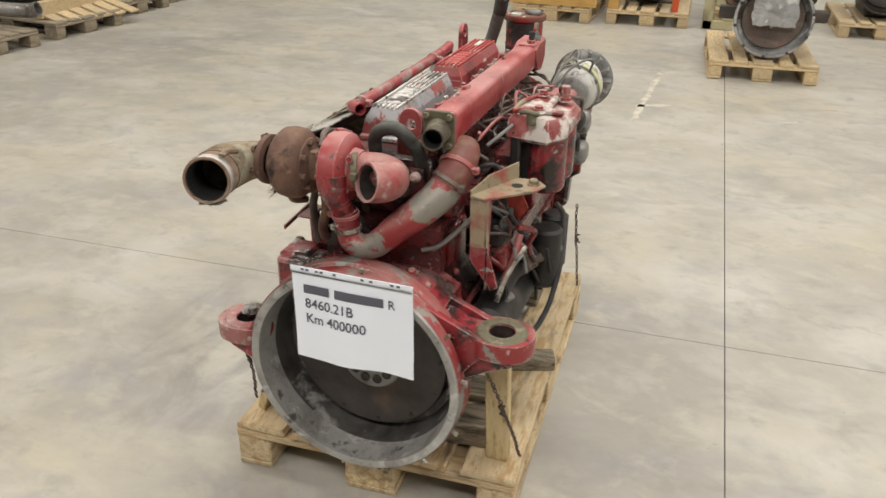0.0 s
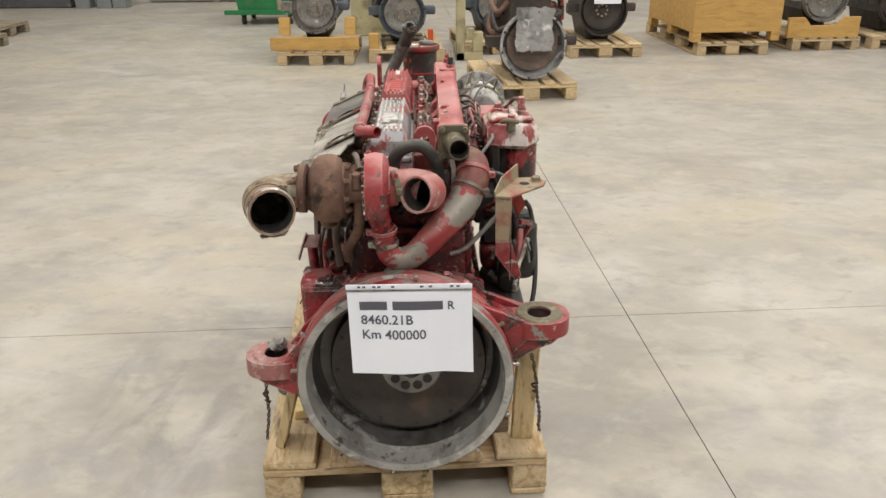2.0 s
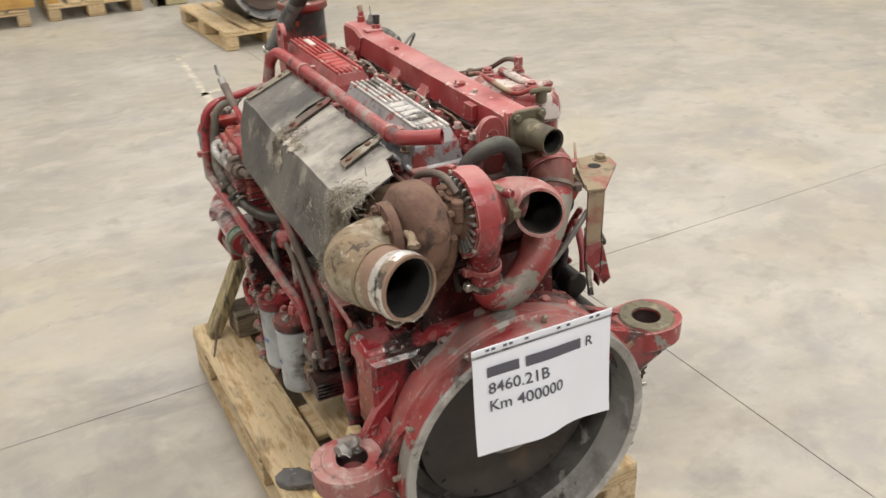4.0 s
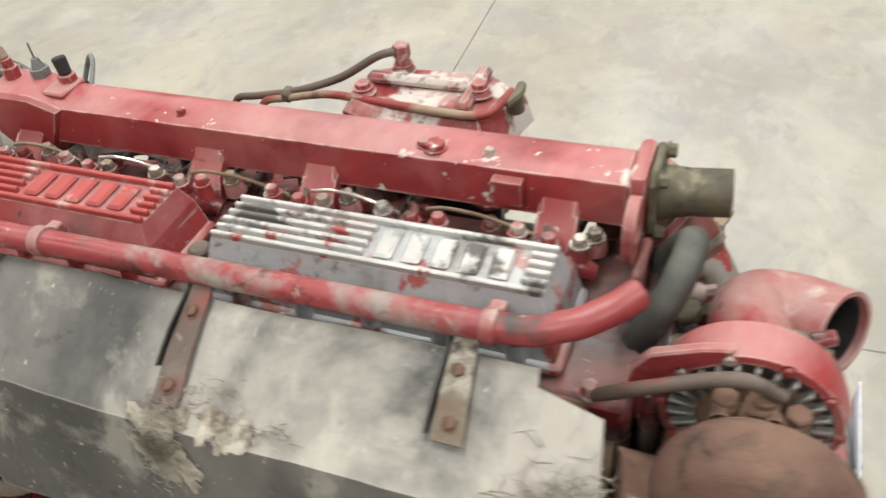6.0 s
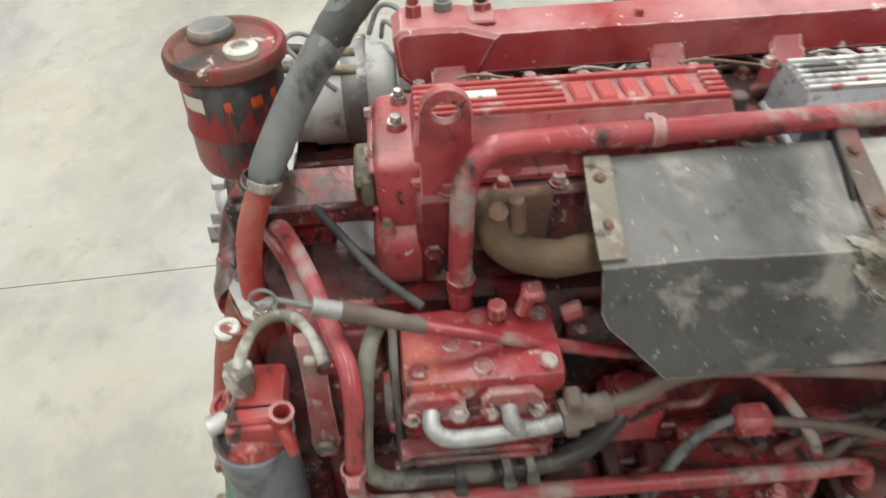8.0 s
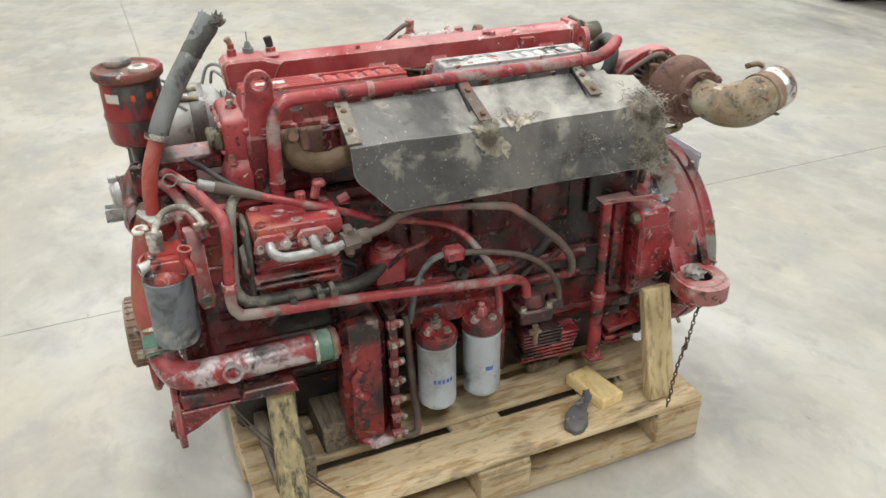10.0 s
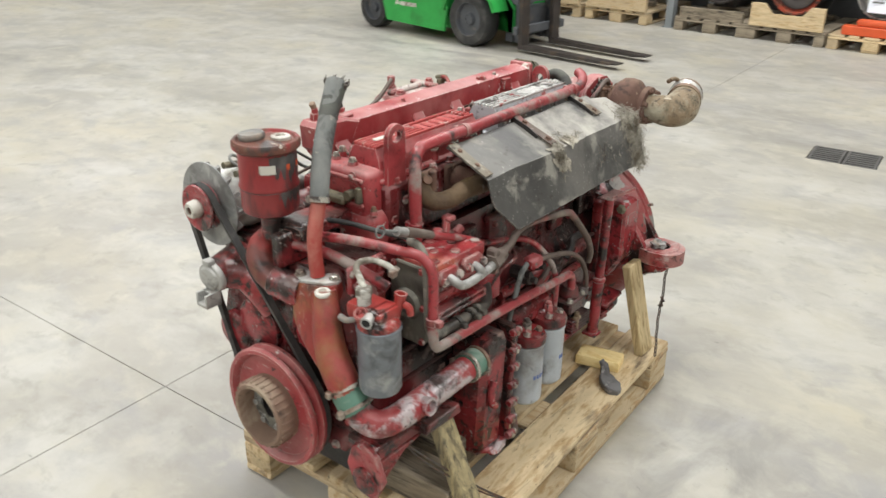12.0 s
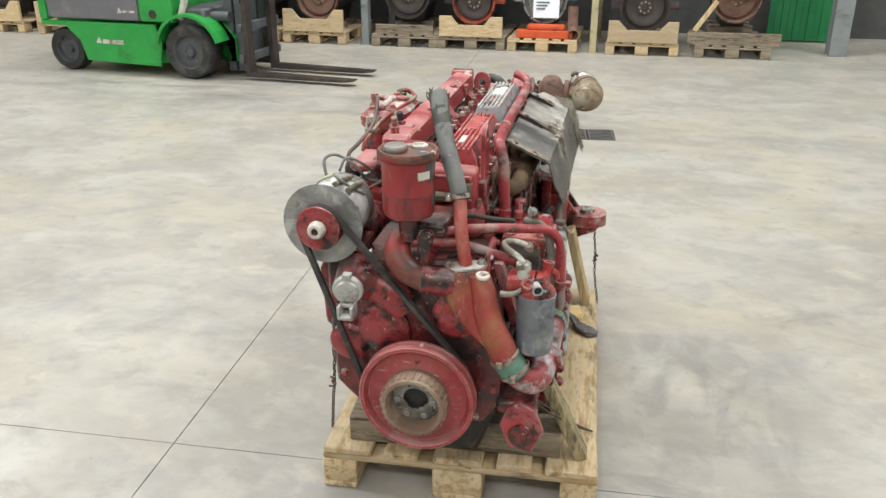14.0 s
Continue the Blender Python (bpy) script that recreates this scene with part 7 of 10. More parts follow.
clamp(bh, (-0.089, 1.330, 0.962), (-0.2, 0.35, -1), 0.0215, 0.013)
bm = bmesh.new()
tube(bm, [(-0.088, 1.328, 0.962), (-0.093, 1.342, 0.93), (-0.098, 1.357, 0.888), (-0.106, 1.365, 0.84), (-0.112, 1.366, 0.80)], 0.0165, 16, 6)
part("breather_pipe", bm, M["red_clean"], engine, "bright red steel breather pipe")
bm = bmesh.new()
prism(bm, [(-0.052, -0.006), (-0.03, -0.024), (0.03, -0.024), (0.052, -0.006), (0.052, 0.008), (0.03, 0.024), (-0.03, 0.024), (-0.052, 0.008)], (-0.113, 1.368, 0.79), (0.9, 0.4, 0), (-0.4, 0.9, 0), 0.010, 0.002)
fl = part("pipe_flange", bm, M["alu_light"], engine, "bare grey pipe flange")
bolt(fl, (-0.150, 1.352, 0.80), (0, 0, 1), 0.010, 0.010, "zinc")
bolt(fl, (-0.076, 1.385, 0.80), (0, 0, 1), 0.010, 0.010, "zinc")

# water pump body, green hoses, lower water pipe
bm = bmesh.new()
SEC = [((-0.112, 1.366, 0.791), 0.050, 0.030), ((-0.112, 1.368, 0.770), 0.053, 0.037), ((-0.114, 1.372, 0.735), 0.052, 0.043), ((-0.118, 1.376, 0.705), 0.052, 0.045), ((-0.134, 1.382, 0.670), 0.049, 0.045),
       ((-0.156, 1.388, 0.635), 0.043, 0.042), ((-0.180, 1.393, 0.608), 0.036, 0.039), ((-0.204, 1.397, 0.588), 0.030, 0.036)]
rings = []
for k, (c, a, b) in enumerate(SEC):
    u = Vector((0.93, 0.37, 0)) if k < 3 else Vector((0.90, 0.30, 0.10 * (k - 2))).normalized()
    w = Vector((-0.37, 0.93, 0))
    ring_ = []
    for q in range(28):
        t = 2 * math.pi * q / 28
        ct, st = math.cos(t), math.sin(t)
        f = (abs(ct) ** 3.4 + abs(st) ** 3.4) ** (-1 / 3.4)
        ring_.append(bm.verts.new(Vector(c) + u * (a * f * ct) + w * (b * f * st)))
    rings.append(ring_)
for p, q in zip(rings, rings[1:]):
    for m_ in range(28):
        bm.faces.new([p[m_], p[(m_ + 1) % 28], q[(m_ + 1) % 28], q[m_]])
bm.faces.new(rings[0][::-1])
bm.faces.new(rings[-1])
bmesh.ops.recalc_face_normals(bm, faces=bm.faces)
pump = part("water_pump", bm, M["orange"], engine, "orange-red water pump casting")
bm = bmesh.new()
tube(bm, [(-0.150, 1.385, 0.785), (-0.162, 1.393, 0.74), (-0.172, 1.401, 0.69), (-0.190, 1.408, 0.645), (-0.210, 1.408, 0.605), (-0.224, 1.403, 0.570)], [0.026, 0.031, 0.034, 0.036, 0.037, 0.036], 20, 6)
part("pump_outlet", bm, M["orange"], pump)
bm = bmesh.new()
lathe(bm, (-0.160, 1.398, 0.784), (-0.1, 0.1, 1), [(0.017, 0), (0.018, 0.005), (0.016, 0.008), (0.009, 0.0085), (0.008, 0.004), (0, 0.004)], 16)
part("plug", bm, M["white"], pump, "off-white ring plug")
bm = bmesh.new()
tube(bm, [(-0.205, 1.392, 0.742), (-0.226, 1.396, 0.744), (-0.246, 1.394, 0.752), (-0.262, 1.388, 0.764)], [0.008, 0.007, 0.0065, 0.0065], 12, 5)
part("elbow_fitting", bm, M["alu"], pump, "dusty grey elbow fitting between pump and filter")
bm = bmesh.new()
box(bm, (-0.10, 1.30, 0.62), (-0.04, 1.38, 0.76), 0.02, seg=2)
part("pump_back", bm, M["red_greasy"], pump)
bm = bmesh.new()
tube(bm, [(-0.216, 1.399, 0.582), (-0.235, 1.402, 0.553), (-0.252, 1.400, 0.530)], 0.038, 20, 4)
gs = part("rubber_sleeve", bm, M["green"], pump, "green silicone hose sleeve")
clamp(gs, (-0.247, 1.4005, 0.537), (-0.6, 0, -0.8), 0.0392, 0.010, "zinc")
clamp(gs, (-0.222, 1.400, 0.574), (-0.55, 0.1, -0.8), 0.0392, 0.010, "zinc")
bm = bmesh.new()
tube(bm, [(-0.245, 1.401, 0.540), (-0.262, 1.398, 0.515), (-0.290, 1.380, 0.497), (-0.306, 1.345, 0.495), (-0.311, 1.28, 0.498), (-0.313, 1.17, 0.502), (-0.313, 1.03, 0.507)], 0.032, 20, 7)
wp = part("lower_water_pipe", bm, M["pink"], engine, "red water pipe with silvery wear")
bm = bmesh.new()
tube(bm, [(-0.313, 1.088, 0.505), (-0.313, 1.035, 0.507)], 0.0355, 20, 1)
part("rubber_sleeve", bm, M["green"], wp, "green silicone hose sleeve")
for y in (1.082, 1.042):
    clamp(wp, (-0.313, y, 0.505), (0, 1, 0), 0.037, 0.010)
bm = bmesh.new()
tube(bm, [(-0.318, 1.268, 0.505), (-0.340, 1.268, 0.508), (-0.354, 1.268, 0.510)], [0.019, 0.020, 0.022], 18, 3, wall=0.006)
part("pipe_stub", bm, M["pink"], wp, "short open pipe stub")

# bracket arm between the pump and the filter
bm = bmesh.new()
prism(bm, [(1.272, 0.785), (1.314, 0.785), (1.308, 0.70), (1.312, 0.635), (1.302, 0.612), (1.278, 0.612), (1.268, 0.64), (1.280, 0.70)], (-0.195, 0, 0), (0, 1, 0), (0, 0, 1), 0.024, 0.004)
for v in bm.verts:
    v.co.x -= 0.28 * (0.785 - v.co.z)
bmesh.ops.recalc_face_normals(bm, faces=bm.faces)
arm = part("bracket_arm", bm, M["red_pale"], engine, "dusty pale red-brown bracket arm with a bolt hole")
bm = bmesh.new()
lathe(bm, (-0.2465, 1.290, 0.638), (-1, 0, -0.28), [(0.014, -0.004), (0.0145, 0.003), (0.009, 0.003), (0.008, -0.001), (0, -0.001)], 18)
part("bolt_hole", bm, M["hose_tan"], arm)

# grey spin-on filter with its red head, at the front corner
bm = bmesh.new()
lathe(bm, (-0.288, 1.362, 0.578), (0, 0, 1), [(0, 0), (0.03, 0.0), (0.043, 0.006), (0.047, 0.014), (0.047, 0.15), (0.049, 0.154), (0.049, 0.162), (0.04, 0.164)], 36)
fg = part("water_filter", bm, M["filter_grey"], engine, "blue-grey spin-on filter under a red head")
bm = bmesh.new()
lathe(bm, (-0.288, 1.362, 0.741), (0, 0, 1), [(0.046, 0), (0.046, 0.006), (0.040, 0.016), (0.028, 0.024), (0, 0.027)], 28)
box(bm, (-0.318, 1.320, 0.744), (-0.215, 1.388, 0.783), 0.010, seg=2)
lathe(bm, (-0.268, 1.392, 0.768), (-0.2, 0.6, 1), [(0.016, -0.01), (0.016, 0.010), (0.013, 0.012), (0.010, 0.010), (0.009, 0.002), (0, 0.002)], 18)
fh = part("filter_head", bm, M["red_head"], fg)
bm = bmesh.new()
tube(bm, [(-0.306, 1.324, 0.770), (-0.309, 1.320, 0.788), (-0.311, 1.317, 0.805)], [0.012, 0.0115, 0.0145], 16, 3, wall=0.004)
tube(bm, [(-0.318, 1.318, 0.782), (-0.329, 1.312, 0.774), (-0.331, 1.310, 0.757)], [0.008, 0.008, 0.0075], 12, 3)
part("neck", bm, M["red_head"], fh, "red open pipe neck")
bm = bmesh.new()
cyl(bm, (-0.283, 1.375, 0.770), (-0.295, 1.407, 0.766), 0.0115, 0.012, 16, 0.002)
lathe(bm, (-0.295, 1.407, 0.766), (-0.33, 0.94, -0.1), [(0.013, -0.004), (0.0135, 0.002), (0.010, 0.003), (0.009, -0.006)], 16)
part("port", bm, M["alu_light"], fh, "pale grey open port of the filter head")
# A flat black disc paints the port's dark inside.
bm = bmesh.new()
lathe(bm, (-0.295, 1.407, 0.766), (-0.33, 0.94, -0.1), [(0.0095, 0.001), (0, 0.0005)], 14)
part("bore", bm, M["pit"], fh)
for k in range(3):
    bm = bmesh.new()
    x = -0.262 - 0.022 * k
    box(bm, (x - 0.004, 1.325, 0.75), (x + 0.004, 1.395 - 0.006 * k, 0.779 + 0.004 * k), 0.002)
    part("cast_rib", bm, M["red_head"], fh)
bm = bmesh.new()
cyl(bm, (-0.255, 1.370, 0.765), (-0.255, 1.370, 0.800), 0.015, seg=16, bevel=0.002)
cyl(bm, (-0.255, 1.370, 0.799), (-0.255, 1.370, 0.822), 0.0185, seg=6, bevel=0.003)
part("union_nut", bm, M["alu_white_nut"], fh, "pale dusty union nut")
bm = bmesh.new()
tube(bm, [(-0.254, 1.369, 0.818), (-0.238, 1.362, 0.832), (-0.212, 1.347, 0.842), (-0.200, 1.322, 0.845), (-0.210, 1.296, 0.842), (-0.236, 1.278, 0.832), (-0.258, 1.270, 0.818)], 0.0072, 14, 6)
wh = part("white_hose", bm, M["hose_pale"], engine, "off-white small hose with a union nut")
clamp(wh, (-0.254, 1.2715, 0.821), (-0.8, -0.3, -0.5), 0.008, 0.014)

# ---- exhaust side, low ----
# oil cooler case
bm = bmesh.new()
prism(bm, [(-0.325, 0.520), (-0.314, 0.542), (-0.22, 0.542), (-0.205, 0.52), (-0.21, 0.205), (-0.235, 0.182), (-0.285, 0.180), (-0.312, 0.205)], (0, 0.918, 0), (1, 0, 0), (0, 0, 1), -0.104, 0.016)
bmesh.ops.recalc_face_normals(bm, faces=bm.faces)
cooler = part("oil_cooler", bm, M["red_greasy"], engine, "red oil cooler case smeared with oil")
bm = bmesh.new()
prism(bm, [(-0.336, 0.528), (-0.325, 0.552), (-0.215, 0.550), (-0.2, 0.52), (-0.205, 0.20), (-0.23, 0.172), (-0.29, 0.172), (-0.322, 0.205)], (0, 0.913, 0), (1, 0, 0), (0, 0, 1), 0.02, 0.004)
bmesh.ops.recalc_face_normals(bm, faces=bm.faces)
part("cooler_flange", bm, M["red_greasy"], cooler)
for z in (0.532, 0.478, 0.425, 0.370, 0.315, 0.26, 0.210):
    bm = bmesh.new()
    cyl(bm, (-0.331, 0.918, z), (-0.331, 0.890, z), 0.011, seg=10, bevel=0.002)
    lug = part("bolt_lug", bm, M["red"], cooler)
    bolt(cooler, (-0.331, 0.890, z), (0, -1, 0), 0.008, 0.010, "zinc")
    bolt(cooler, (-0.338, 0.905, z), (-1, 0, 0), 0.007, 0.007, "zinc")
bm = bmesh.new()
tube(bm, [(-0.327, 0.985, 0.42), (-0.331, 1.0, 0.40), (-0.331, 0.995, 0.36), (-0.327, 0.975, 0.34)], 0.010, 10)
part("cast_rib", bm, M["red"], cooler)
bm = bmesh.new()
g0 = bmesh.ops.create_icosphere(bm, subdivisions=3, radius=0.045)
for p in g0["verts"]:
    p.co *= 1 + 0.35 * noise.noise(p.co * 40)
    p.co.z *= 0.42
    p.co.y *= 1.15
    p.co += Vector((-0.285, 0.945, 0.186))
part("drain_boss", bm, M["pink"], cooler, "cracked pale paint round the drain boss")
bm = bmesh.new()
tube(bm, [(-0.29, 0.925, 0.19), (-0.31, 0.865, 0.175), (-0.305, 0.845, 0.20), (-0.275, 0.845, 0.30), (-0.265, 0.85, 0.44), (-0.255, 0.85, 0.50)], 0.010, 12)
part("drain_pipe", bm, M["hose_brown"], engine)

# oil filters
bm = bmesh.new()
box(bm, (-0.27, 0.61, 0.455), (-0.19, 0.85, 0.52), 0.012)
base = part("filter_base", bm, M["red_greasy"], engine)
for (x, y), mat, txt in (((-0.297, 0.788), "filter", True), ((-0.288, 0.666), "filter", False)):
    bm = bmesh.new()
    lathe(bm, (x, y, 0.250), (0, 0, 1), [(0, 0.004), (0.02, 0.0), (0.038, 0.003), (0.046, 0.012), (0.047, 0.02), (0.047, 0.178), (0.049, 0.181), (0.049, 0.189), (0.035, 0.191)], 36)
    of = part("oil_filter", bm, M[mat], engine, "pale spin-on oil filter under a red head")
    bm = bmesh.new()
    lathe(bm, (x, y, 0.441), (0, 0, 1), [(0.047, 0), (0.051, 0.003), (0.052, 0.018), (0.047, 0.027), (0.03, 0.032), (0, 0.033)], 28)
    box(bm, (x, y - 0.028, 0.435), (x + 0.06, y + 0.028, 0.486), 0.008)
    hd = part("filter_head", bm, M["red_greasy"], of)
    bolt(hd, (x - 0.022, y - 0.018, 0.469), (-0.2, 0, 1), 0.010, 0.014, "zinc")
    bolt(hd, (x - 0.014, y + 0.022, 0.471), (-0.2, 0, 1), 0.010, 0.014, "bolt_red")
    b2 = bmesh.new()
    cyl(b2, (x + 0.004, y, 0.470), (x + 0.004, y, 0.496), 0.015, 0.013, 6, 0.002)
    cyl(b2, (x + 0.004, y, 0.494), (x + 0.004, y, 0.506), 0.009, seg=10, bevel=0.002)
    part("head_union", b2, M["zinc" if txt else "red_dusty"], hd)
    if txt:
        for k in range(5):
            bm = bmesh.new()
            lathe(bm, (x, y, 0.345), (0, 0, 1), [(0.0478, -0.006), (0.0478, 0.006)], 3, -30 + k * 13, -21 + k * 13)
            part("print_block", bm, M["blue"], of, "blue maker's print")
    else:
        bm = bmesh.new()
        lathe(bm, (x, y, 0.345), (0, 0, 1), [(0.0478, -0.006), (0.0478, 0.006)], 4, -10, 14)
        part("print_block", bm, M["blue"], of, "blue maker's print")

# ribbed side cover on the block beside the compressor
bm = bmesh.new()
box(bm, (-0.166, 1.205, 0.62), (-0.148, 1.325, 0.815), 0.006)
for z in (0.665, 0.715, 0.765):
    box(bm, (-0.174, 1.215, z), (-0.164, 1.315, z + 0.010), 0.003)
side = part("side_cover", bm, M["red_fleck"], engine, "greasy red side cover")
for y, z in ((1.215, 0.635), (1.315, 0.635), (1.215, 0.80), (1.315, 0.80)):
    bolt(side, (-0.166, y, z), (-1, 0, 0), 0.007, 0.007, "bolt_red")

# air compressor
bm = bmesh.new()
box(bm, (-0.292, 0.988, 0.765), (-0.170, 1.182, 0.808), 0.014, seg=2)
box(bm, (-0.285, 1.0, 0.60), (-0.17, 1.18, 0.765), 0.008)
acomp = part("air_compressor", bm, M["red_fleck"], engine, "red twin-cylinder air compressor")
for k in range(7):
    bm = bmesh.new()
    z = 0.625 + k * 0.02
    box(bm, (-0.288, 0.998, z), (-0.165, 1.183, z + 0.006), 0.002)
    part("cooling_fin", bm, M["red_greasy"], acomp)
bm = bmesh.new()
prism(bm, [(-0.278, 0.615), (-0.262, 0.598), (-0.190, 0.598), (-0.168, 0.620), (-0.168, 0.790), (-0.185, 0.800), (-0.262, 0.800), (-0.276, 0.782)], (0, 1.184, 0), (1, 0, 0), (0, 0, 1), -0.011, 0.003)
cyl(bm, (-0.222, 1.193, 0.70), (-0.222, 1.206, 0.70), 0.040, 0.036, 20, 0.004)
bmesh.ops.recalc_face_normals(bm, faces=bm.faces)
cover = part("end_cover", bm, M["hose_tan"], acomp, "dusty brown-grey end cover of the compressor")
for x, z in ((-0.265, 0.792), (-0.180, 0.792), (-0.265, 0.612), (-0.180, 0.612), (-0.268, 0.70)):
    bolt(cover, (x, 1.195, z), (0, 1, 0), 0.007, 0.007, "bolt_red")
for x, y in ((-0.272, 1.01), (-0.272, 1.085), (-0.272, 1.16), (-0.195, 1.01), (-0.195, 1.085), (-0.195, 1.16), (-0.235, 1.05), (-0.235, 1.12)):
    bm = bmesh.new()
    lathe(bm, (x, y, 0.807), (0, 0, 1), [(0.013, 0), (0.012, 0.003), (0.009, 0.003), (0.008, 0.0012), (0, 0.0012)], 14)
    part("sunk_bolt", bm, M["bolt_red"], acomp)
for y in (1.145, 1.055):
    bm = bmesh.new()
    prism(bm, [(-0.036, -0.006), (-0.026, -0.017), (0.026, -0.017), (0.036, -0.006), (0.036, 0.006), (0.026, 0.017), (-0.026, 0.017), (-0.036, 0.006)], (-0.294, y, 0.775), (0, 1, 0), (0.3, 0, 1), -0.014, 0.003)
    bmesh.ops.recalc_face_normals(bm, faces=bm.faces)
    cov = part("valve_flange", bm, M["red_pale"], acomp)
    bolt(cov, (-0.312, y - 0.027, 0.774), (-1, 0, 0.2), 0.009, 0.008)
    bolt(cov, (-0.312, y + 0.027, 0.774), (-1, 0, 0.2), 0.009, 0.008)
bm = bmesh.new()
tube(bm, [(-0.308, 1.15, 0.775), (-0.325, 1.15, 0.77), (-0.332, 1.135, 0.758), (-0.330, 1.10, 0.752), (-0.322, 1.02, 0.752), (-0.316, 0.985, 0.756)], 0.0105, 14, 6)
tube(bm, [(-0.308, 1.06, 0.775), (-0.324, 1.058, 0.768), (-0.326, 1.05, 0.755)], 0.0105, 12, 4)
part("outlet_pipe", bm, M["alu_rim"], acomp, "silvery outlet pipe")
bm = bmesh.new()
cyl(bm, (-0.316, 1.0, 0.756), (-0.310, 0.965, 0.758), 0.022, seg=6)
cyl(bm, (-0.310, 0.968, 0.758), (-0.306, 0.94, 0.760), 0.017, seg=12)
box(bm, (-0.325, 0.975, 0.725), (-0.295, 0.995, 0.79), 0.004)
part("pipe_union", bm, M["hose_brown"], acomp)
bm = bmesh.new()
box(bm, (-0.312, 1.010, 0.676), (-0.286, 1.190, 0.683), 0.002)
box(bm, (-0.312, 1.010, 0.692), (-0.286, 1.190, 0.699), 0.002)
box(bm, (-0.312, 1.010, 0.682), (-0.286, 1.020, 0.693), 0.002)
box(bm, (-0.312, 1.180, 0.682), (-0.286, 1.190, 0.693), 0.002)
part("side_strip", bm, M["red"], acomp, "slotted red strip")
for name, shapes in (("governor", (((-0.20, 1.03, 0.815), (-0.195, 1.02, 0.85), 0.010),)), ("plug", (((-0.20, 1.06, 0.815), (-0.2, 1.06, 0.835), 0.012),)), ("union_nut", (((-0.185, 0.975, 0.79), (-0.185, 0.95, 0.80), 0.012),))):
    for a, c, r in shapes:
        bm = bmesh.new()
        cyl(bm, a, c, r, seg=8, bevel=0.002)
        if name == "governor":
            box(bm, (-0.212, 1.003, 0.842), (-0.184, 1.03, 0.856), 0.004)
        part(name, bm, M["red_dusty"], acomp)
# pressure pipe from the compressor, bent rearwards
bm = bmesh.new()
tube(bm, [(-0.306, 0.945, 0.760), (-0.300, 0.90, 0.768), (-0.297, 0.86, 0.79), (-0.296, 0.80, 0.795), (-0.290, 0.62, 0.762), (-0.288, 0.575, 0.738), (-0.282, 0.52, 0.69), (-0.275, 0.45, 0.62), (-0.270, 0.418, 0.565), (-0.262, 0.412, 0.53)], 0.0098, 14, 6)
part("pressure_pipe", bm, M["hose_brown"], engine, "grey-brown bent pressure pipe")
# side hose along the compressor
bm = bmesh.new()
tube(bm, [(-0.235, 1.200, 0.862), (-0.272, 1.212, 0.862), (-0.296, 1.220, 0.838), (-0.308, 1.226, 0.79), (-0.316, 1.232, 0.73), (-0.318, 1.232, 0.69), (-0.314, 1.210, 0.655), (-0.310, 1.165, 0.648)], [0.010, 0.010, 0.0105, 0.011, 0.0115, 0.012, 0.0125, 0.013], 14, 6)
part("coolant_hose", bm, M["hose_tan"], engine, "dusty tan-grey coolant hose")
bm = bmesh.new()
tube(bm, [(-0.310, 1.17, 0.648), (-0.308, 1.12, 0.645), (-0.303, 1.06, 0.640), (-0.285, 0.98, 0.628), (-0.255, 0.93, 0.622), (-0.225, 0.895, 0.628), (-0.205, 0.88, 0.645)], [0.0132, 0.0135, 0.014, 0.0145, 0.015, 0.015, 0.015], 14, 6)
sh = part("coolant_hose", bm, M["hose_wet"], engine, "oily dark brown coolant hose with clamps")
for p, a in (((-0.308, 1.12, 0.645), (0.05, -1, 0)), ((-0.303, 1.06, 0.64), (0.1, -1, 0)), ((-0.297, 1.03, 0.637), (0.1, -1, 0))):
    clamp(sh, p, a, 0.0148, 0.012, "hose_tan")
bm = bmesh.new()
box(bm, (-0.235, 0.83, 0.57), (-0.17, 0.92, 0.66), 0.012)
cyl(bm, (-0.205, 0.88, 0.65), (-0.205, 0.88, 0.672), 0.022, seg=16, bevel=0.003)
part("hose_housing", bm, M["red"], engine)
# red frame pipe: from the reservoir down the front corner and back along the side
bm = bmesh.new()
tube(bm, [(0.02, 1.368, 0.862), (-0.03, 1.345, 0.864), (-0.08, 1.316, 0.868), (-0.16, 1.284, 0.868), (-0.25, 1.254, 0.862), (-0.298, 1.238, 0.856), (-0.325, 1.234, 0.83), (-0.333, 1.237, 0.79), (-0.338, 1.246, 0.70)], 0.0115, 14, 6)
fp = part("return_pipe", bm, M["pipe_red"], engine, "red steel pipe bent round the front corner")
bm = bmesh.new()
tube(bm, [(-0.338, 1.246, 0.70), (-0.340, 1.246, 0.675), (-0.339, 1.236, 0.650), (-0.337, 1.205, 0.638), (-0.325, 1.0, 0.618), (-0.312, 0.80, 0.593), (-0.300, 0.64, 0.570), (-0.293, 0.585, 0.560), (-0.288, 0.555, 0.54), (-0.285, 0.545, 0.50)], 0.0118, 14, 6)
part("return_pipe", bm, M["pipe_red"], engine, "red steel pipe along the engine's side")
clamp(fp, (-0.338, 1.2455, 0.715), (0, 0, 1), 0.0122, 0.018, "red_dusty")
clamp(fp, (0.0, 1.360, 0.863), (1, 0.45, 0), 0.0122, 0.016, "zinc")
bm = bmesh.new()
tube(bm, [(0.02, 1.372, 0.852), (-0.03, 1.352, 0.846), (-0.09, 1.318, 0.832), (-0.17, 1.288, 0.80), (-0.23, 1.270, 0.772)], 0.0125, 12, 5)
part("return_pipe", bm, M["pipe_red"], engine, "red steel pipe")
bm = bmesh.new()
tube(bm, [(-0.02, 1.30, 0.89), (-0.09, 1.255, 0.885), (-0.16, 1.2, 0.86), (-0.2, 1.15, 0.84)], 0.006, 10, 5)
part("cable", bm, M["rubber"], engine)
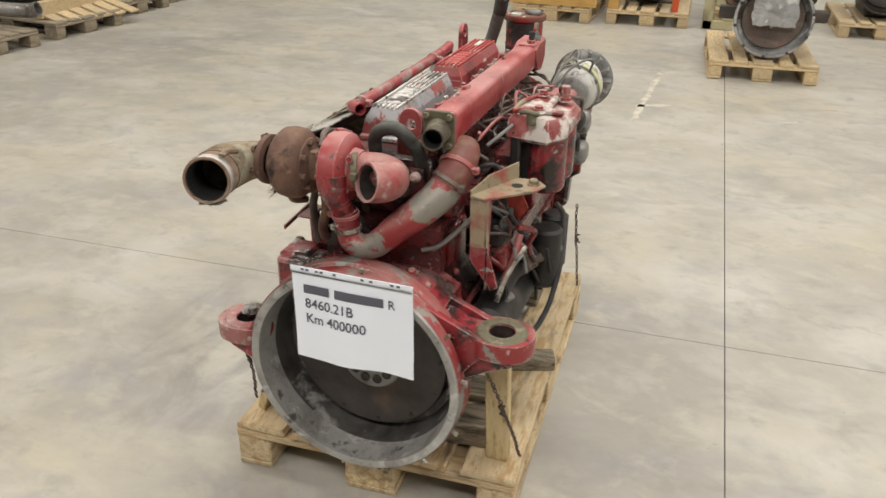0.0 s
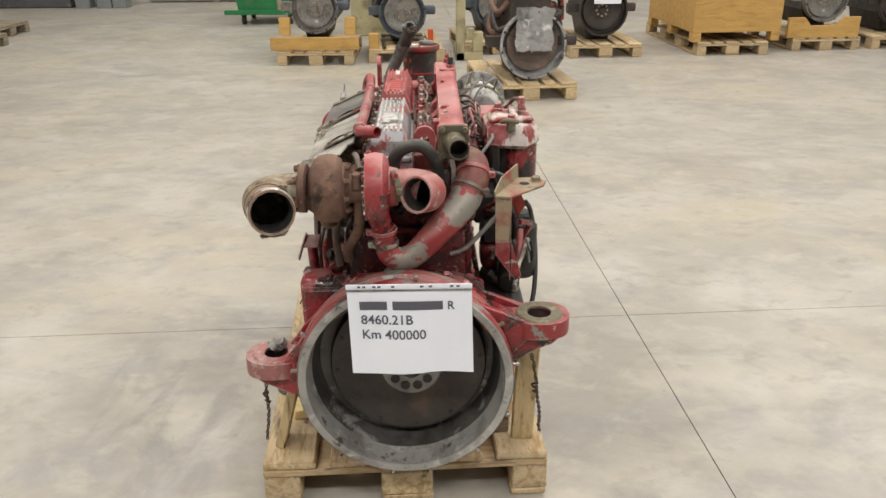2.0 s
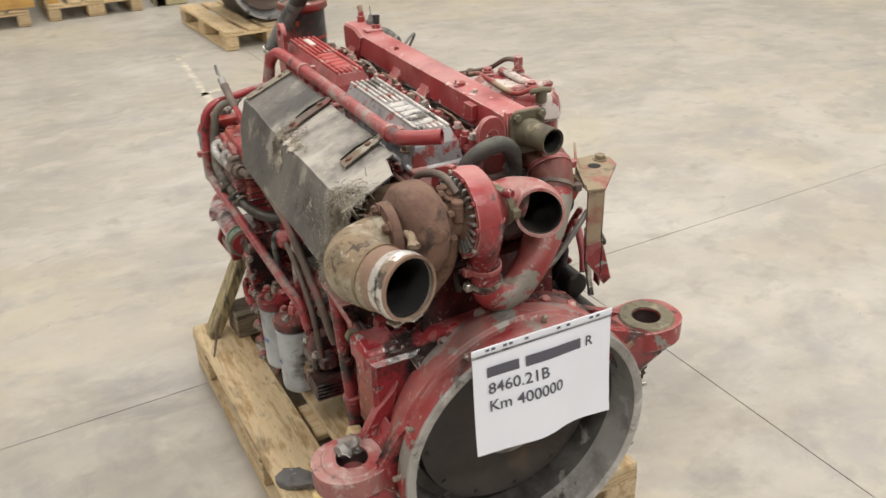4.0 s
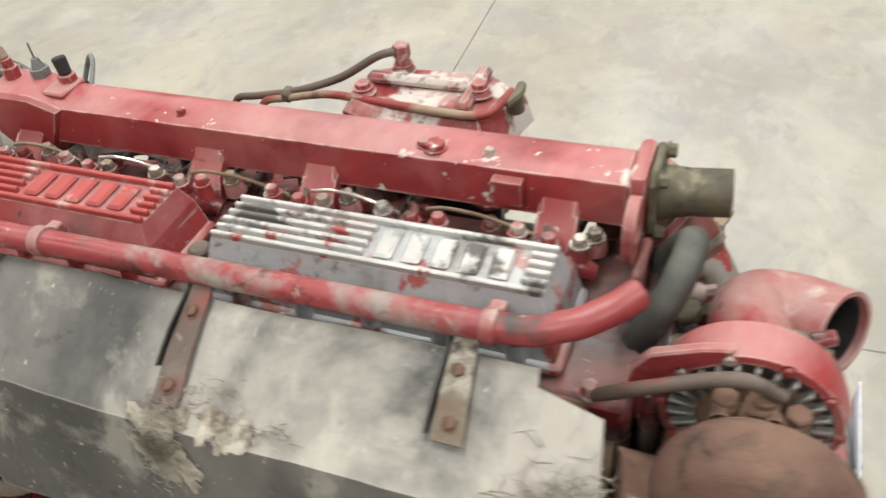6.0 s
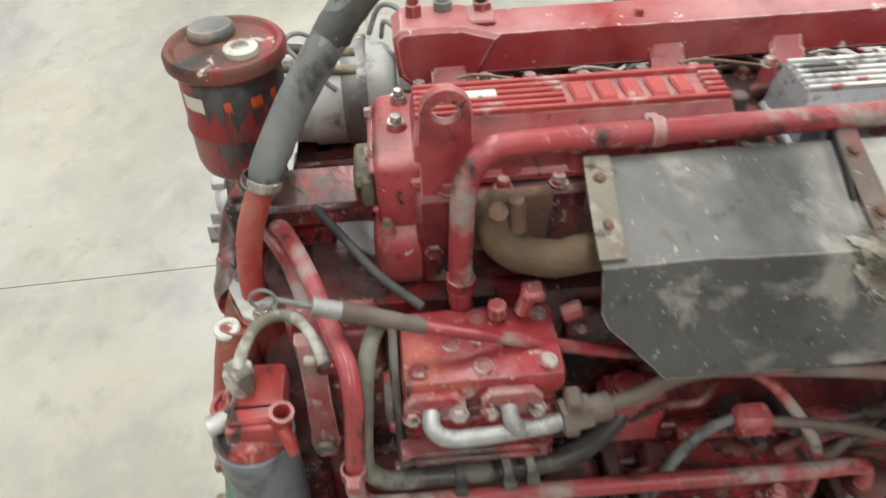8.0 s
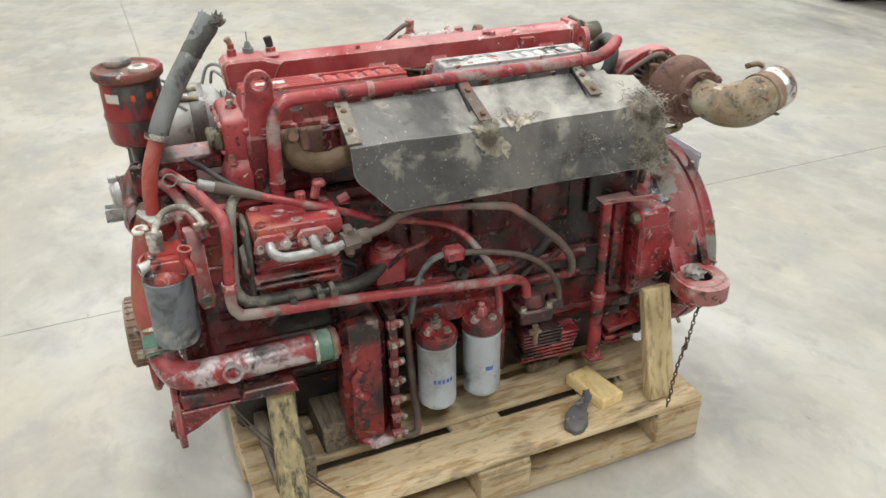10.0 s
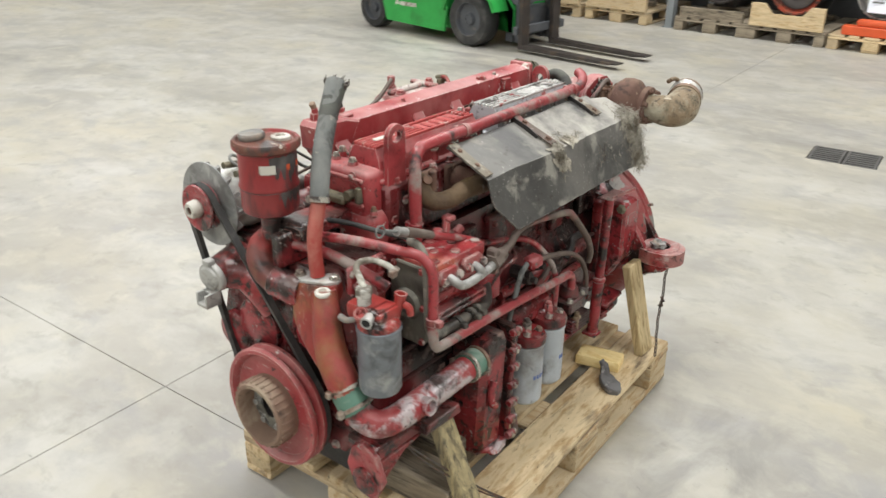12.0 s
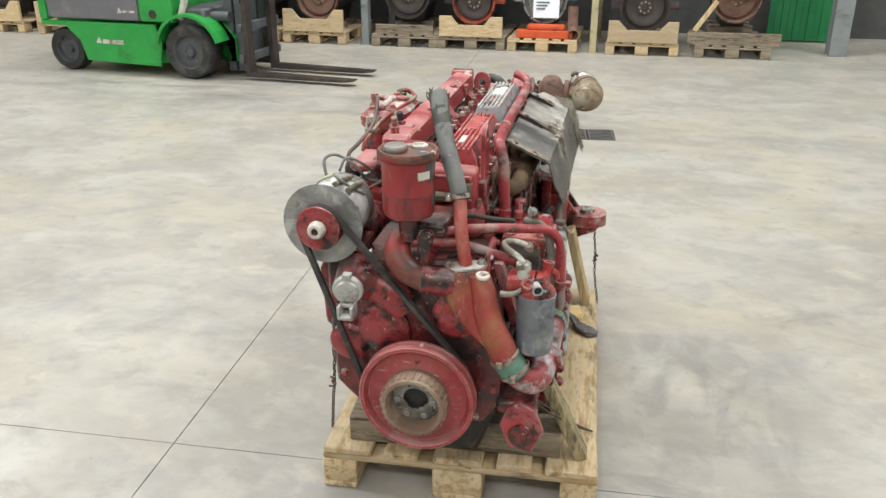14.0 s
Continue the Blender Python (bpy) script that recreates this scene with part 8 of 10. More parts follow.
# dipstick with a pull ring
bm = bmesh.new()
tube(bm, [(-0.257, 1.232, 0.900), (-0.255, 1.14, 0.861), (-0.240, 0.995, 0.798), (-0.218, 0.89, 0.745), (-0.215, 0.80, 0.722), (-0.235, 0.72, 0.70), (-0.262, 0.67, 0.65), (-0.275, 0.63, 0.58), (-0.275, 0.615, 0.50), (-0.262, 0.61, 0.40)], 0.0085, 12, 6)
dip = part("dipstick_tube", bm, M["pipe_red"], engine, "red dipstick tube with a wire pull ring")
bm = bmesh.new()
tube(bm, [(-0.259, 1.270, 0.915), (-0.258, 1.235, 0.901)], 0.0105, 14, 1)
part("grip", bm, M["alu_rim"], dip)
bm = bmesh.new()
tube(bm, [(-0.258, 1.240, 0.903), (-0.257, 1.195, 0.885), (-0.2555, 1.150, 0.865)], [0.0125, 0.0105, 0.0095], 12, 3)
part("rubber_sleeve", bm, M["hose_brown"], dip)
bm = bmesh.new()
tube(bm, [(-0.259, 1.306, 0.929), (-0.259, 1.268, 0.914)], 0.003, 8, 1)
tube(bm, [(-0.259, 1.320 + 0.013 * math.cos(a), 0.931 + 0.013 * math.sin(a)) for a in np.linspace(math.pi * 1.05, math.pi * 2.95, 24)] + [(-0.259, 1.307, 0.929)], 0.002, 8, 2)
part("pull_ring", bm, M["hose_grey"], dip)
# pipes and unions above the oil filters
for pts, r, m in (([(-0.26, 0.75, 0.648), (-0.27, 0.79, 0.640), (-0.275, 0.82, 0.60), (-0.27, 0.835, 0.54), (-0.262, 0.84, 0.48)], 0.0075, "hose_grey"),
                  ([(-0.27, 0.71, 0.648), (-0.275, 0.64, 0.638), (-0.28, 0.56, 0.615), (-0.283, 0.50, 0.575), (-0.285, 0.465, 0.52), (-0.285, 0.455, 0.47)], 0.0075, "hose_brown"),
                  ([(-0.262, 0.61, 0.50), (-0.268, 0.605, 0.40), (-0.262, 0.605, 0.28)], 0.010, "red_greasy")):
    bm = bmesh.new()
    tube(bm, pts, r, 12)
    part("fuel_pipe", bm, M[m], engine)
bm = bmesh.new()
box(bm, (-0.285, 0.705, 0.63), (-0.245, 0.755, 0.665), 0.008)
part("pipe_block", bm, M["red"], engine)
for y, z in ((0.73, 0.60), (0.66, 0.60), (0.70, 0.57)):
    bm = bmesh.new()
    cyl(bm, (-0.20, y, z), (-0.245, y, z + 0.004), 0.020, 0.017, 8, 0.003)
    cyl(bm, (-0.245, y, z + 0.004), (-0.26, y, z + 0.005), 0.010, seg=6)
    part("banjo_bolt", bm, M["steel_dark"], engine)
# fuel lift pump
bm = bmesh.new()
box(bm, (-0.30, 0.475, 0.435), (-0.215, 0.565, 0.475), 0.006)
cyl(bm, (-0.265, 0.52, 0.475), (-0.265, 0.52, 0.51), 0.032, 0.026, 18, 0.006)
cyl(bm, (-0.265, 0.52, 0.435), (-0.265, 0.52, 0.395), 0.026, 0.018, 18, 0.006)
box(bm, (-0.29, 0.44, 0.455), (-0.25, 0.48, 0.49), 0.006)
bmesh.ops.translate(bm, verts=bm.verts, vec=(0, 0, -0.018))
lift = part("fuel_lift_pump", bm, M["block_dark"], engine, "red fuel lift pump")
bm = bmesh.new()
for k in range(5):
    box(bm, (-0.306, 0.450, 0.350 + k * 0.010), (-0.225, 0.558, 0.355 + k * 0.010), 0.0015)
    part("cooling_fin", bm, M["block_dark"], lift)
    bm = bmesh.new()
cyl(bm, (-0.300, 0.525, 0.415), (-0.300, 0.525, 0.360), 0.008, seg=10)
box(bm, (-0.31, 0.51, 0.392), (-0.29, 0.54, 0.402), 0.003)
part("drain_cock", bm, M["tan"], lift, "brass drain cock")
bolt(lift, (-0.29, 0.485, 0.457), (0, 0, 1), 0.008, 0.012, "zinc")
bolt(lift, (-0.29, 0.555, 0.457), (0, 0, 1), 0.008, 0.012, "zinc")

# red strut with its tan top bracket, at the rear
bm = bmesh.new()
top, bot = Vector((-0.275, 0.335, 0.715)), Vector((-0.252, 0.322, 0.235))
mid = bot.lerp(top, 0.42)
tube(bm, [mid - Vector((0, 0, 0.01)), top], 0.0145, 14, 2)
cyl(bm, bot, mid, 0.0185, 0.0175, 14, 0.003)
cyl(bm, mid - Vector((0, 0, 0.008)), mid + Vector((0, 0, 0.008)), 0.021, seg=14, bevel=0.003)
box(bm, (-0.275, 0.30, 0.230), (-0.225, 0.345, 0.242), 0.003)
strut = part("support_strut", bm, M["red"], engine, "upright red support strut")
bm = bmesh.new()
box(bm, (-0.292, 0.262, 0.714), (-0.248, 0.352, 0.719), 0.002)
prism(bm, [(0.20, 0.705), (0.352, 0.719), (0.345, 0.728), (0.20, 0.717)], (-0.292, 0, 0), (0, 1, 0), (0, 0, 1), 0.004)
part("strut_bracket", bm, M["red_pale"], strut, "faded top bracket of the strut")
bm = bmesh.new()
box(bm, (-0.222, 0.235, 0.42), (-0.185, 0.275, 0.67), 0.012, seg=2)
part("starter_flange", bm, M["red_greasy"], engine)
for k, z in enumerate((0.33, 0.29, 0.265)):
    bm = bmesh.new()
    box(bm, (-0.285 + 0.012 * k, 0.20 + 0.02 * k, z), (-0.228, 0.30, z + 0.014), 0.003, Matrix.Rotation(radians(-10 + 8 * k), 4, "X"))
    part("strut_foot", bm, M["red_greasy"], strut)
bm = bmesh.new()
lathe(bm, (-0.245, 0.215, 0.30), (0, -1, -0.2), [(0, 0), (0.02, 0), (0.02, 0.03), (0.012, 0.034), (0.012, 0.05), (0, 0.05)], 12)
part("bolt_end", bm, M["black"], strut)

# front foot
bm = bmesh.new()
prism(bm, [(-0.335, 0.36), (-0.31, 0.43), (-0.262, 0.455), (-0.225, 0.43), (-0.205, 0.37), (-0.235, 0.30), (-0.30, 0.285)], (0, 1.405, 0), (1, 0, 0), (0, 0, 1), 0.018, 0.003)
bmesh.ops.transform(bm, matrix=Matrix.Translation((-0.27, 1.395, 0.362)) @ Matrix.Scale(0.88, 4) @ Matrix.Translation((0.27, -1.395, -0.362)), verts=bm.verts)
foot = part("front_foot", bm, M["red"], engine, "worn dark red pentagonal front mounting plate")
bm = bmesh.new()
box(bm, (-0.30, 1.15, 0.395), (-0.20, 1.39, 0.435), 0.008)
prism(bm, [(1.39, 0.395), (1.39, 0.33), (1.36, 0.345), (1.30, 0.385), (1.2, 0.395)], (-0.30, 0, 0), (0, 1, 0), (0, 0, 1), 0.01, 0.002)
part("foot_arm", bm, M["red_greasy"], foot)
bm = bmesh.new()
lathe(bm, (-0.27, 1.405, 0.345), (0, 1, 0), [(0.035, 0), (0.032, 0.006), (0.016, 0.009), (0.014, 0.014), (0, 0.015)], 18)
part("foot_rubber", bm, M["red_greasy"], foot)
bm = bmesh.new()
prism(bm, [(1.13, 0.41), (1.26, 0.415), (1.25, 0.44), (1.14, 0.44)], (-0.335, 0, 0), (0, 1, 0), (0, 0, 1), 0.12, 0.003)
part("foot_pad", bm, M["red_greasy"], foot)

# ---- intake side ----
# fuel filter head with white flakes, red bowls, lever and pipes
bm = bmesh.new()
prism(bm, [(0.225, 0.462), (0.335, 0.436), (0.376, 0.49), (0.376, 0.66), (0.345, 0.695), (0.245, 0.685), (0.222, 0.63)], (0, 0, 0.93), (1, 0, 0), (0, 1, 0), 0.068, 0.014)
for v in bm.verts:
    if v.co.z > 0.96:
        v.co.z += 0.10 * (0.30 - v.co.x) * (1 if v.co.x > 0.30 else 0.35) + 0.006 * noise.noise(v.co * 30)
        v.co.y += 0.012 if v.co.y < 0.5 else 0
    else:
        v.co.z += 0.014 * noise.noise(v.co * 18)
ff = part("fuel_filter_head", bm, M["red_white"], engine, "fuel filter head with flaking white and red paint")
for x, y, h in ((0.296, 0.499, 0.02), (0.337, 0.627, 0.02), (0.27, 0.66, 0.015)):
    bm = bmesh.new()
    cyl(bm, (x, y, 1.0), (x, y, 1.0 + h * 0.6), 0.018, 0.014, 14, 0.003)
    part("boss", bm, M["red_white"], ff)
    bolt(ff, (x, y, 1.0 + h * 0.55), (0, 0, 1), 0.011, 0.010, "red_dusty")
bm = bmesh.new()
box(bm, (0.25, 0.50, 0.995), (0.36, 0.52, 1.012), 0.006)
box(bm, (0.30, 0.52, 0.995), (0.32, 0.67, 1.012), 0.006)
part("cast_rib", bm, M["red_white"], ff)
# The black bowl is added: it stands for shade left of the red one.
for x, y, m, label in ((0.284, 0.535, "black", "black bowl added for the shade beside the red bowl"), (0.322, 0.515, "red", "red fuel filter bowl"), (0.322, 0.625, "red", "red fuel filter bowl")):
    bm = bmesh.new()
    lathe(bm, (x, y, 0.788), (0, 0, 1), [(0, 0), (0.03, 0.0), (0.046, 0.008), (0.051, 0.018), (0.051, 0.15)], 32)
    part("filter_bowl", bm, M[m], ff, label)
bm = bmesh.new()
box(bm, (0.235, 0.46, 0.80), (0.262, 0.66, 0.96), 0.006)
part("filter_bracket", bm, M["black"], engine)
bm = bmesh.new()
tube(bm, [(0.337, 0.627, 1.033), (0.318, 0.655, 1.032), (0.308, 0.71, 1.000), (0.302, 0.76, 0.981), (0.303, 0.806, 0.966), (0.318, 0.88, 0.942), (0.330, 0.925, 0.925), (0.328, 0.935, 0.89)], 0.006, 10, 5)
top_pipe = part("fuel_pipe", bm, M["hose_brown"], engine)
bm = bmesh.new()
cyl(bm, (0.337, 0.627, 1.002), (0.337, 0.627, 1.034), 0.011, 0.010, 12, 0.002)
cyl(bm, (0.337, 0.627, 1.022), (0.337, 0.627, 1.044), 0.0125, seg=6, bevel=0.002)
part("banjo_bolt", bm, M["red_pale"], top_pipe)
bm = bmesh.new()
tube(bm, [(0.285, 0.450, 1.018), (0.265, 0.453, 1.018), (0.243, 0.468, 1.008), (0.235, 0.50, 1.006), (0.239, 0.58, 1.006), (0.258, 0.66, 0.998), (0.282, 0.73, 0.983), (0.296, 0.806, 0.960), (0.302, 0.85, 0.946), (0.304, 0.87, 0.92)], 0.006, 10, 5)
fpipe = part("fuel_pipe", bm, M["red_leg"], engine)
bm = bmesh.new()
box(bm, (0.288, 0.796, 0.953), (0.312, 0.816, 0.975), 0.006)
part("pipe_clip", bm, M["hose_brown"], fpipe)
bm = bmesh.new()
tube(bm, [(0.262, 0.452, 1.012), (0.28, 0.44, 1.018), (0.31, 0.445, 1.012)], 0.007, 8)
cyl(bm, (0.29, 0.448, 0.985), (0.29, 0.448, 1.012), 0.013, seg=12, bevel=0.002)
part("union", bm, M["olive"], ff)
# injection pump behind
bm = bmesh.new()
box(bm, (0.165, 0.55, 0.70), (0.285, 1.05, 0.86), 0.015, seg=2)
cyl(bm, (0.225, 1.05, 0.78), (0.225, 1.20, 0.78), 0.06, 0.055, 20, 0.008)
ip = part("injection_pump", bm, M["red_greasy"], engine, "greasy injection pump")
for k in range(6):
    bm = bmesh.new()
    y = 0.62 + k * 0.07
    cyl(bm, (0.225, y, 0.86), (0.225, y, 0.895), 0.012, seg=8)
    part("delivery_valve", bm, M["hose_brown"], ip)
    bm = bmesh.new()
    tube(bm, [(0.225, y, 0.89), (0.222, y + 0.005, 0.94), (0.20, y + 0.02, 0.965), (0.17, y + 0.03 * (k - 2), 0.955), (0.13, y + 0.04 * (k - 2), 0.945), (0.10, y + 0.04 * (k - 2), 0.95)], 0.0042, 8)
    part("fuel_line", bm, M["hose_brown"], ip)
bm = bmesh.new()
box(bm, (0.21, 0.875, 0.90), (0.30, 1.02, 0.932), 0.012)
part("pump_cover", bm, M["red_dusty"], ip, "dusty red pump cover")
bm = bmesh.new()
box(bm, (0.18, 0.36, 0.74), (0.26, 0.56, 0.83), 0.01)
box(bm, (0.20, 0.30, 0.70), (0.27, 0.40, 0.76), 0.01)
part("pump_governor", bm, M["black"], ip)
# yellowish bracket on a red leg
bm = bmesh.new()
prism(bm, [(0.225, 0.165), (0.262, 0.155), (0.36, 0.25), (0.372, 0.29), (0.345, 0.318), (0.30, 0.315), (0.24, 0.235)], (0, 0, 0.886), (1, 0, 0), (0, 1, 0), 0.006, 0.001)
br = part("bracket", bm, M["yellow_primer"], engine, "yellowish bracket plate on a red leg")
bm = bmesh.new()
v = [bm.verts.new(p) for p in ((0.228, 0.17, 0.888), (0.30, 0.315, 0.888), (0.298, 0.318, 0.93), (0.25, 0.24, 0.918), (0.226, 0.172, 0.90))]
bm.faces.new(v)
g = bmesh.ops.extrude_face_region(bm, geom=bm.faces[:])
bmesh.ops.translate(bm, verts=[e for e in g["geom"] if isinstance(e, bmesh.types.BMVert)], vec=(-0.004, 0.002, 0))
bmesh.ops.recalc_face_normals(bm, faces=bm.faces)
part("bracket_lip", bm, M["yellow_primer"], br)
bolt(br, (0.343, 0.287, 0.892), (0, 0, 1), 0.012, 0.012, "yellow_primer")
# No hole is cut: a black disc gives its dark.
bm = bmesh.new()
lathe(bm, (0.31, 0.262, 0.8925), (0, 0, 1), [(0.014, 0), (0, 0.0004)], 18)
part("bolt_hole", bm, M["pit"], br)
bm = bmesh.new()
prism(bm, [(0.226, 0.887), (0.264, 0.887), (0.266, 0.79), (0.270, 0.765), (0.228, 0.765)], (0, 0.163, 0), (1, 0, 0), (0, 0, 1), -0.006, 0.001)
prism(bm, [(0.163, 0.887), (0.205, 0.887), (0.19, 0.80), (0.188, 0.765), (0.163, 0.765)], (0.263, 0, 0), (0, 1, 0), (0, 0, 1), 0.005, 0.001)
bmesh.ops.recalc_face_normals(bm, faces=bm.faces)
leg = part("bracket_leg", bm, M["red_leg"], br)
bm = bmesh.new()
prism(bm, [(0.228, 0.7645), (0.270, 0.7645), (0.30, 0.665), (0.282, 0.655), (0.228, 0.73)], (0, 0.163, 0), (1, 0, 0), (0, 0, 1), -0.006, 0.001)
prism(bm, [(0.163, 0.7645), (0.188, 0.7645), (0.182, 0.66), (0.163, 0.655)], (0.266, 0, 0), (0, 1, 0), (0, 0, 1), 0.005, 0.001)
bmesh.ops.recalc_face_normals(bm, faces=bm.faces)
part("leg_foot", bm, M["red"], leg, "red lower end of the bracket's leg")
bm = bmesh.new()
prism(bm, [(0.27, 0.83), (0.305, 0.85), (0.325, 0.81), (0.30, 0.77), (0.28, 0.775)], (0, 0.33, 0), (1, 0, 0), (0, 0, 1), 0.004)
part("red_tag", bm, M["flap_red"], engine, "bright red flap")
# starter motor and clutter
bm = bmesh.new()
cyl(bm, (0.265, 0.20, 0.52), (0.265, 0.50, 0.52), 0.058, seg=26, bevel=0.01)
cyl(bm, (0.275, 0.25, 0.605), (0.275, 0.40, 0.605), 0.03, seg=18, bevel=0.005)
part("starter_motor", bm, M["black"], engine, "black starter motor")
bm = bmesh.new()
cyl(bm, (0.34, 0.50, 0.52), (0.34, 0.50, 0.69), 0.043, seg=24, bevel=0.008)
cyl(bm, (0.34, 0.60, 0.53), (0.34, 0.60, 0.69), 0.038, seg=24, bevel=0.008)
part("dark_filter", bm, M["black"], engine, "dark oily filter cans")
for pts, r, m in (([(0.30, 0.34, 0.86), (0.28, 0.36, 0.80), (0.30, 0.40, 0.70), (0.33, 0.45, 0.62)], 0.007, "rubber"),
                  ([(0.33, 0.30, 0.72), (0.30, 0.25, 0.66), (0.285, 0.21, 0.60)], 0.007, "zinc"),
                  ([(0.31, 0.32, 0.74), (0.305, 0.28, 0.68), (0.29, 0.25, 0.64)], 0.009, "red_dusty"),
                  ([(0.35, 0.55, 0.74), (0.37, 0.56, 0.70), (0.382, 0.52, 0.60), (0.375, 0.45, 0.50), (0.355, 0.40, 0.44), (0.33, 0.36, 0.42)], 0.0075, "rubber"),
                  ([(0.18, 0.36, 0.86), (0.20, 0.33, 0.90), (0.23, 0.34, 0.905), (0.24, 0.37, 0.87), (0.25, 0.40, 0.82)], 0.006, "rubber"),
                  ([(0.22, 0.40, 0.88), (0.255, 0.37, 0.885), (0.275, 0.37, 0.86), (0.28, 0.39, 0.80)], 0.005, "hose_grey"),
                  ([(0.11, 0.16, 0.735), (0.15, 0.165, 0.75), (0.20, 0.17, 0.80), (0.235, 0.175, 0.84)], 0.006, "alu"),
                  ([(0.14, 0.20, 0.88), (0.13, 0.19, 0.83), (0.10, 0.18, 0.79), (0.07, 0.17, 0.78)], 0.009, "zinc"),
                  ([(0.29, 1.08, 0.85), (0.31, 1.12, 0.80), (0.30, 1.18, 0.72), (0.28, 1.22, 0.62)], 0.010, "rubber"),
                  ([(0.30, 0.95, 0.86), (0.33, 1.0, 0.82), (0.32, 1.1, 0.76)], 0.007, "hose_grey")):
    bm = bmesh.new()
    tube(bm, pts, r, 10)
    part("cable" if m == "rubber" else "thin_pipe", bm, M[m], engine)
for lo, hi, m in (((0.28, 1.02, 0.78), (0.34, 1.10, 0.85), "alu"), ((0.30, 0.86, 0.84), (0.35, 0.93, 0.90), "black"), ((0.26, 0.78, 0.72), (0.33, 0.90, 0.82), "black"), ((0.30, 0.96, 0.70), (0.35, 1.04, 0.77), "alu"),
                  ((0.20, 0.30, 0.62), (0.28, 0.40, 0.70), "steel_dark"), ((0.10, 0.20, 0.80), (0.18, 0.30, 0.86), "steel_dark")):
    bm = bmesh.new()
    box(bm, lo, hi, 0.022, seg=3)
    part("pump_accessory", bm, M["red_greasy" if m == "steel_dark" else m], ip)


# thin lines and cables that fill the gaps between the larger parts
def gap_lines(name, count, lo, hi, run, radii, mats, parent, seed):
    """Bent thin lines inside a box; run is their main direction and length."""
    rn = random.Random(seed)
    lo, hi, run = Vector(lo), Vector(hi), Vector(run)
    for _ in range(count):
        a = Vector([rn.uniform(p, q_) for p, q_ in zip(lo, hi)])
        d = run * rn.uniform(0.5, 1.1)
        side = Vector((rn.gauss(0, 1), rn.gauss(0, 1), rn.gauss(0, 1))) * run.length * 0.13
        pts = [a, a + d * 0.3 + side, a + d * 0.65 + side * rn.uniform(-0.5, 1), a + d + Vector((0, 0, -0.02))]
        b = bmesh.new()
        tube(b, pts, rn.choice(radii), 8, 4)
        part(name, b, M[rn.choice(mats)], parent)


gap_lines("fuel_line", 16, (0.16, 0.30, 0.925), (0.22, 0.80, 0.962), (0.02, 0.26, 0.0), (0.003, 0.0038, 0.0045), ("hose_brown", "red_dusty", "hose_grey"), ip, 3)
gap_lines("cable", 14, (0.20, 0.22, 0.66), (0.33, 0.36, 0.84), (0.03, 0.10, -0.12), (0.004, 0.006, 0.008), ("rubber", "hose_brown", "red_greasy", "hose_grey"), engine, 5)
gap_lines("cable", 12, (0.27, 0.42, 0.55), (0.36, 0.62, 0.74), (0.0, 0.08, -0.13), (0.005, 0.008), ("rubber", "hose_grey", "red_greasy"), engine, 7)
gap_lines("oil_pipe", 9, (-0.16, 0.13, 0.76), (0.06, 0.19, 0.90), (0.05, 0.03, -0.10), (0.006, 0.009), ("rust", "hose_brown", "black"), engine, 9)
gap_lines("oil_pipe", 12, (-0.245, 0.42, 0.46), (-0.205, 1.05, 0.70), (-0.005, 0.14, -0.05), (0.006, 0.009, 0.011), ("red_greasy", "black", "hose_brown"), engine, 11)
gap_lines("oil_pipe", 10, (-0.10, 1.25, 0.66), (0.10, 1.34, 0.82), (0.10, 0.03, -0.06), (0.007, 0.011), ("red_greasy", "black", "hose_brown"), engine, 13)
gap_lines("cable", 8, (0.27, 0.80, 0.72), (0.34, 1.10, 0.88), (0.0, 0.13, -0.06), (0.004, 0.007), ("rubber", "hose_grey", "red_greasy"), engine, 15)
for k, (x, y, z) in enumerate(((0.30, 0.72, 0.86), (0.315, 0.78, 0.80), (0.30, 0.42, 0.60), (0.27, 0.30, 0.58), (-0.235, 0.95, 0.50), (-0.225, 1.12, 0.56), (0.20, 1.18, 0.70), (0.05, 1.30, 0.74))):
    b = bmesh.new()
    d = Vector(((-1) ** k * 0.03, 0.012, 0.02))
    cyl(b, Vector((x, y, z)) - d, Vector((x, y, z)) + d, 0.022, 0.018, 14, 0.004)
    cyl(b, Vector((x, y, z)) + d, Vector((x, y, z)) + d * 1.5, 0.012, seg=6, bevel=0.002)
    part("pipe_union", b, M[("red_greasy", "black", "hose_brown", "alu")[k % 4]], engine)

# ---- what lies on the pallet ----
def timber(name, p, q, w, d, mat, label, side=(1, 0, 0)):
    """A sawn piece from p to q, w wide along side and d thick."""
    p, q = Vector(p), Vector(q)
    z = (q - p).normalized()
    x = Vector(side)
    x = (x - z * x.dot(z)).normalized()
    y = z.cross(x)
    b = bmesh.new()
    length = (q - p).length
    box(b, (-w / 2, -d / 2, 0), (w / 2, d / 2, length), 0.004)
    for v in b.verts:
        v.co += Vector((noise.noise(v.co * 31 + p), noise.noise(v.co * 37 + q), 0)) * 0.003
    bmesh.ops.transform(b, matrix=Matrix.Translation(p) @ Matrix((x, y, z)).transposed().to_4x4(), verts=b.verts)
    return single(name, b, M[mat], label, "timber", "chocks under the engine", base=tuple(p))


timber("timber_beam", (-0.36, 1.165, 0.187), (0.255, 1.205, 0.187), 0.10, 0.085, "wood_old", "old grey oily timber beam across the pallet", (0, 1, 0))
timber("timber_beam", (-0.02, 0.21, 0.180), (0.275, 0.255, 0.180), 0.10, 0.07, "wood_old", "old grey oily timber beam across the pallet", (0, 1, 0))
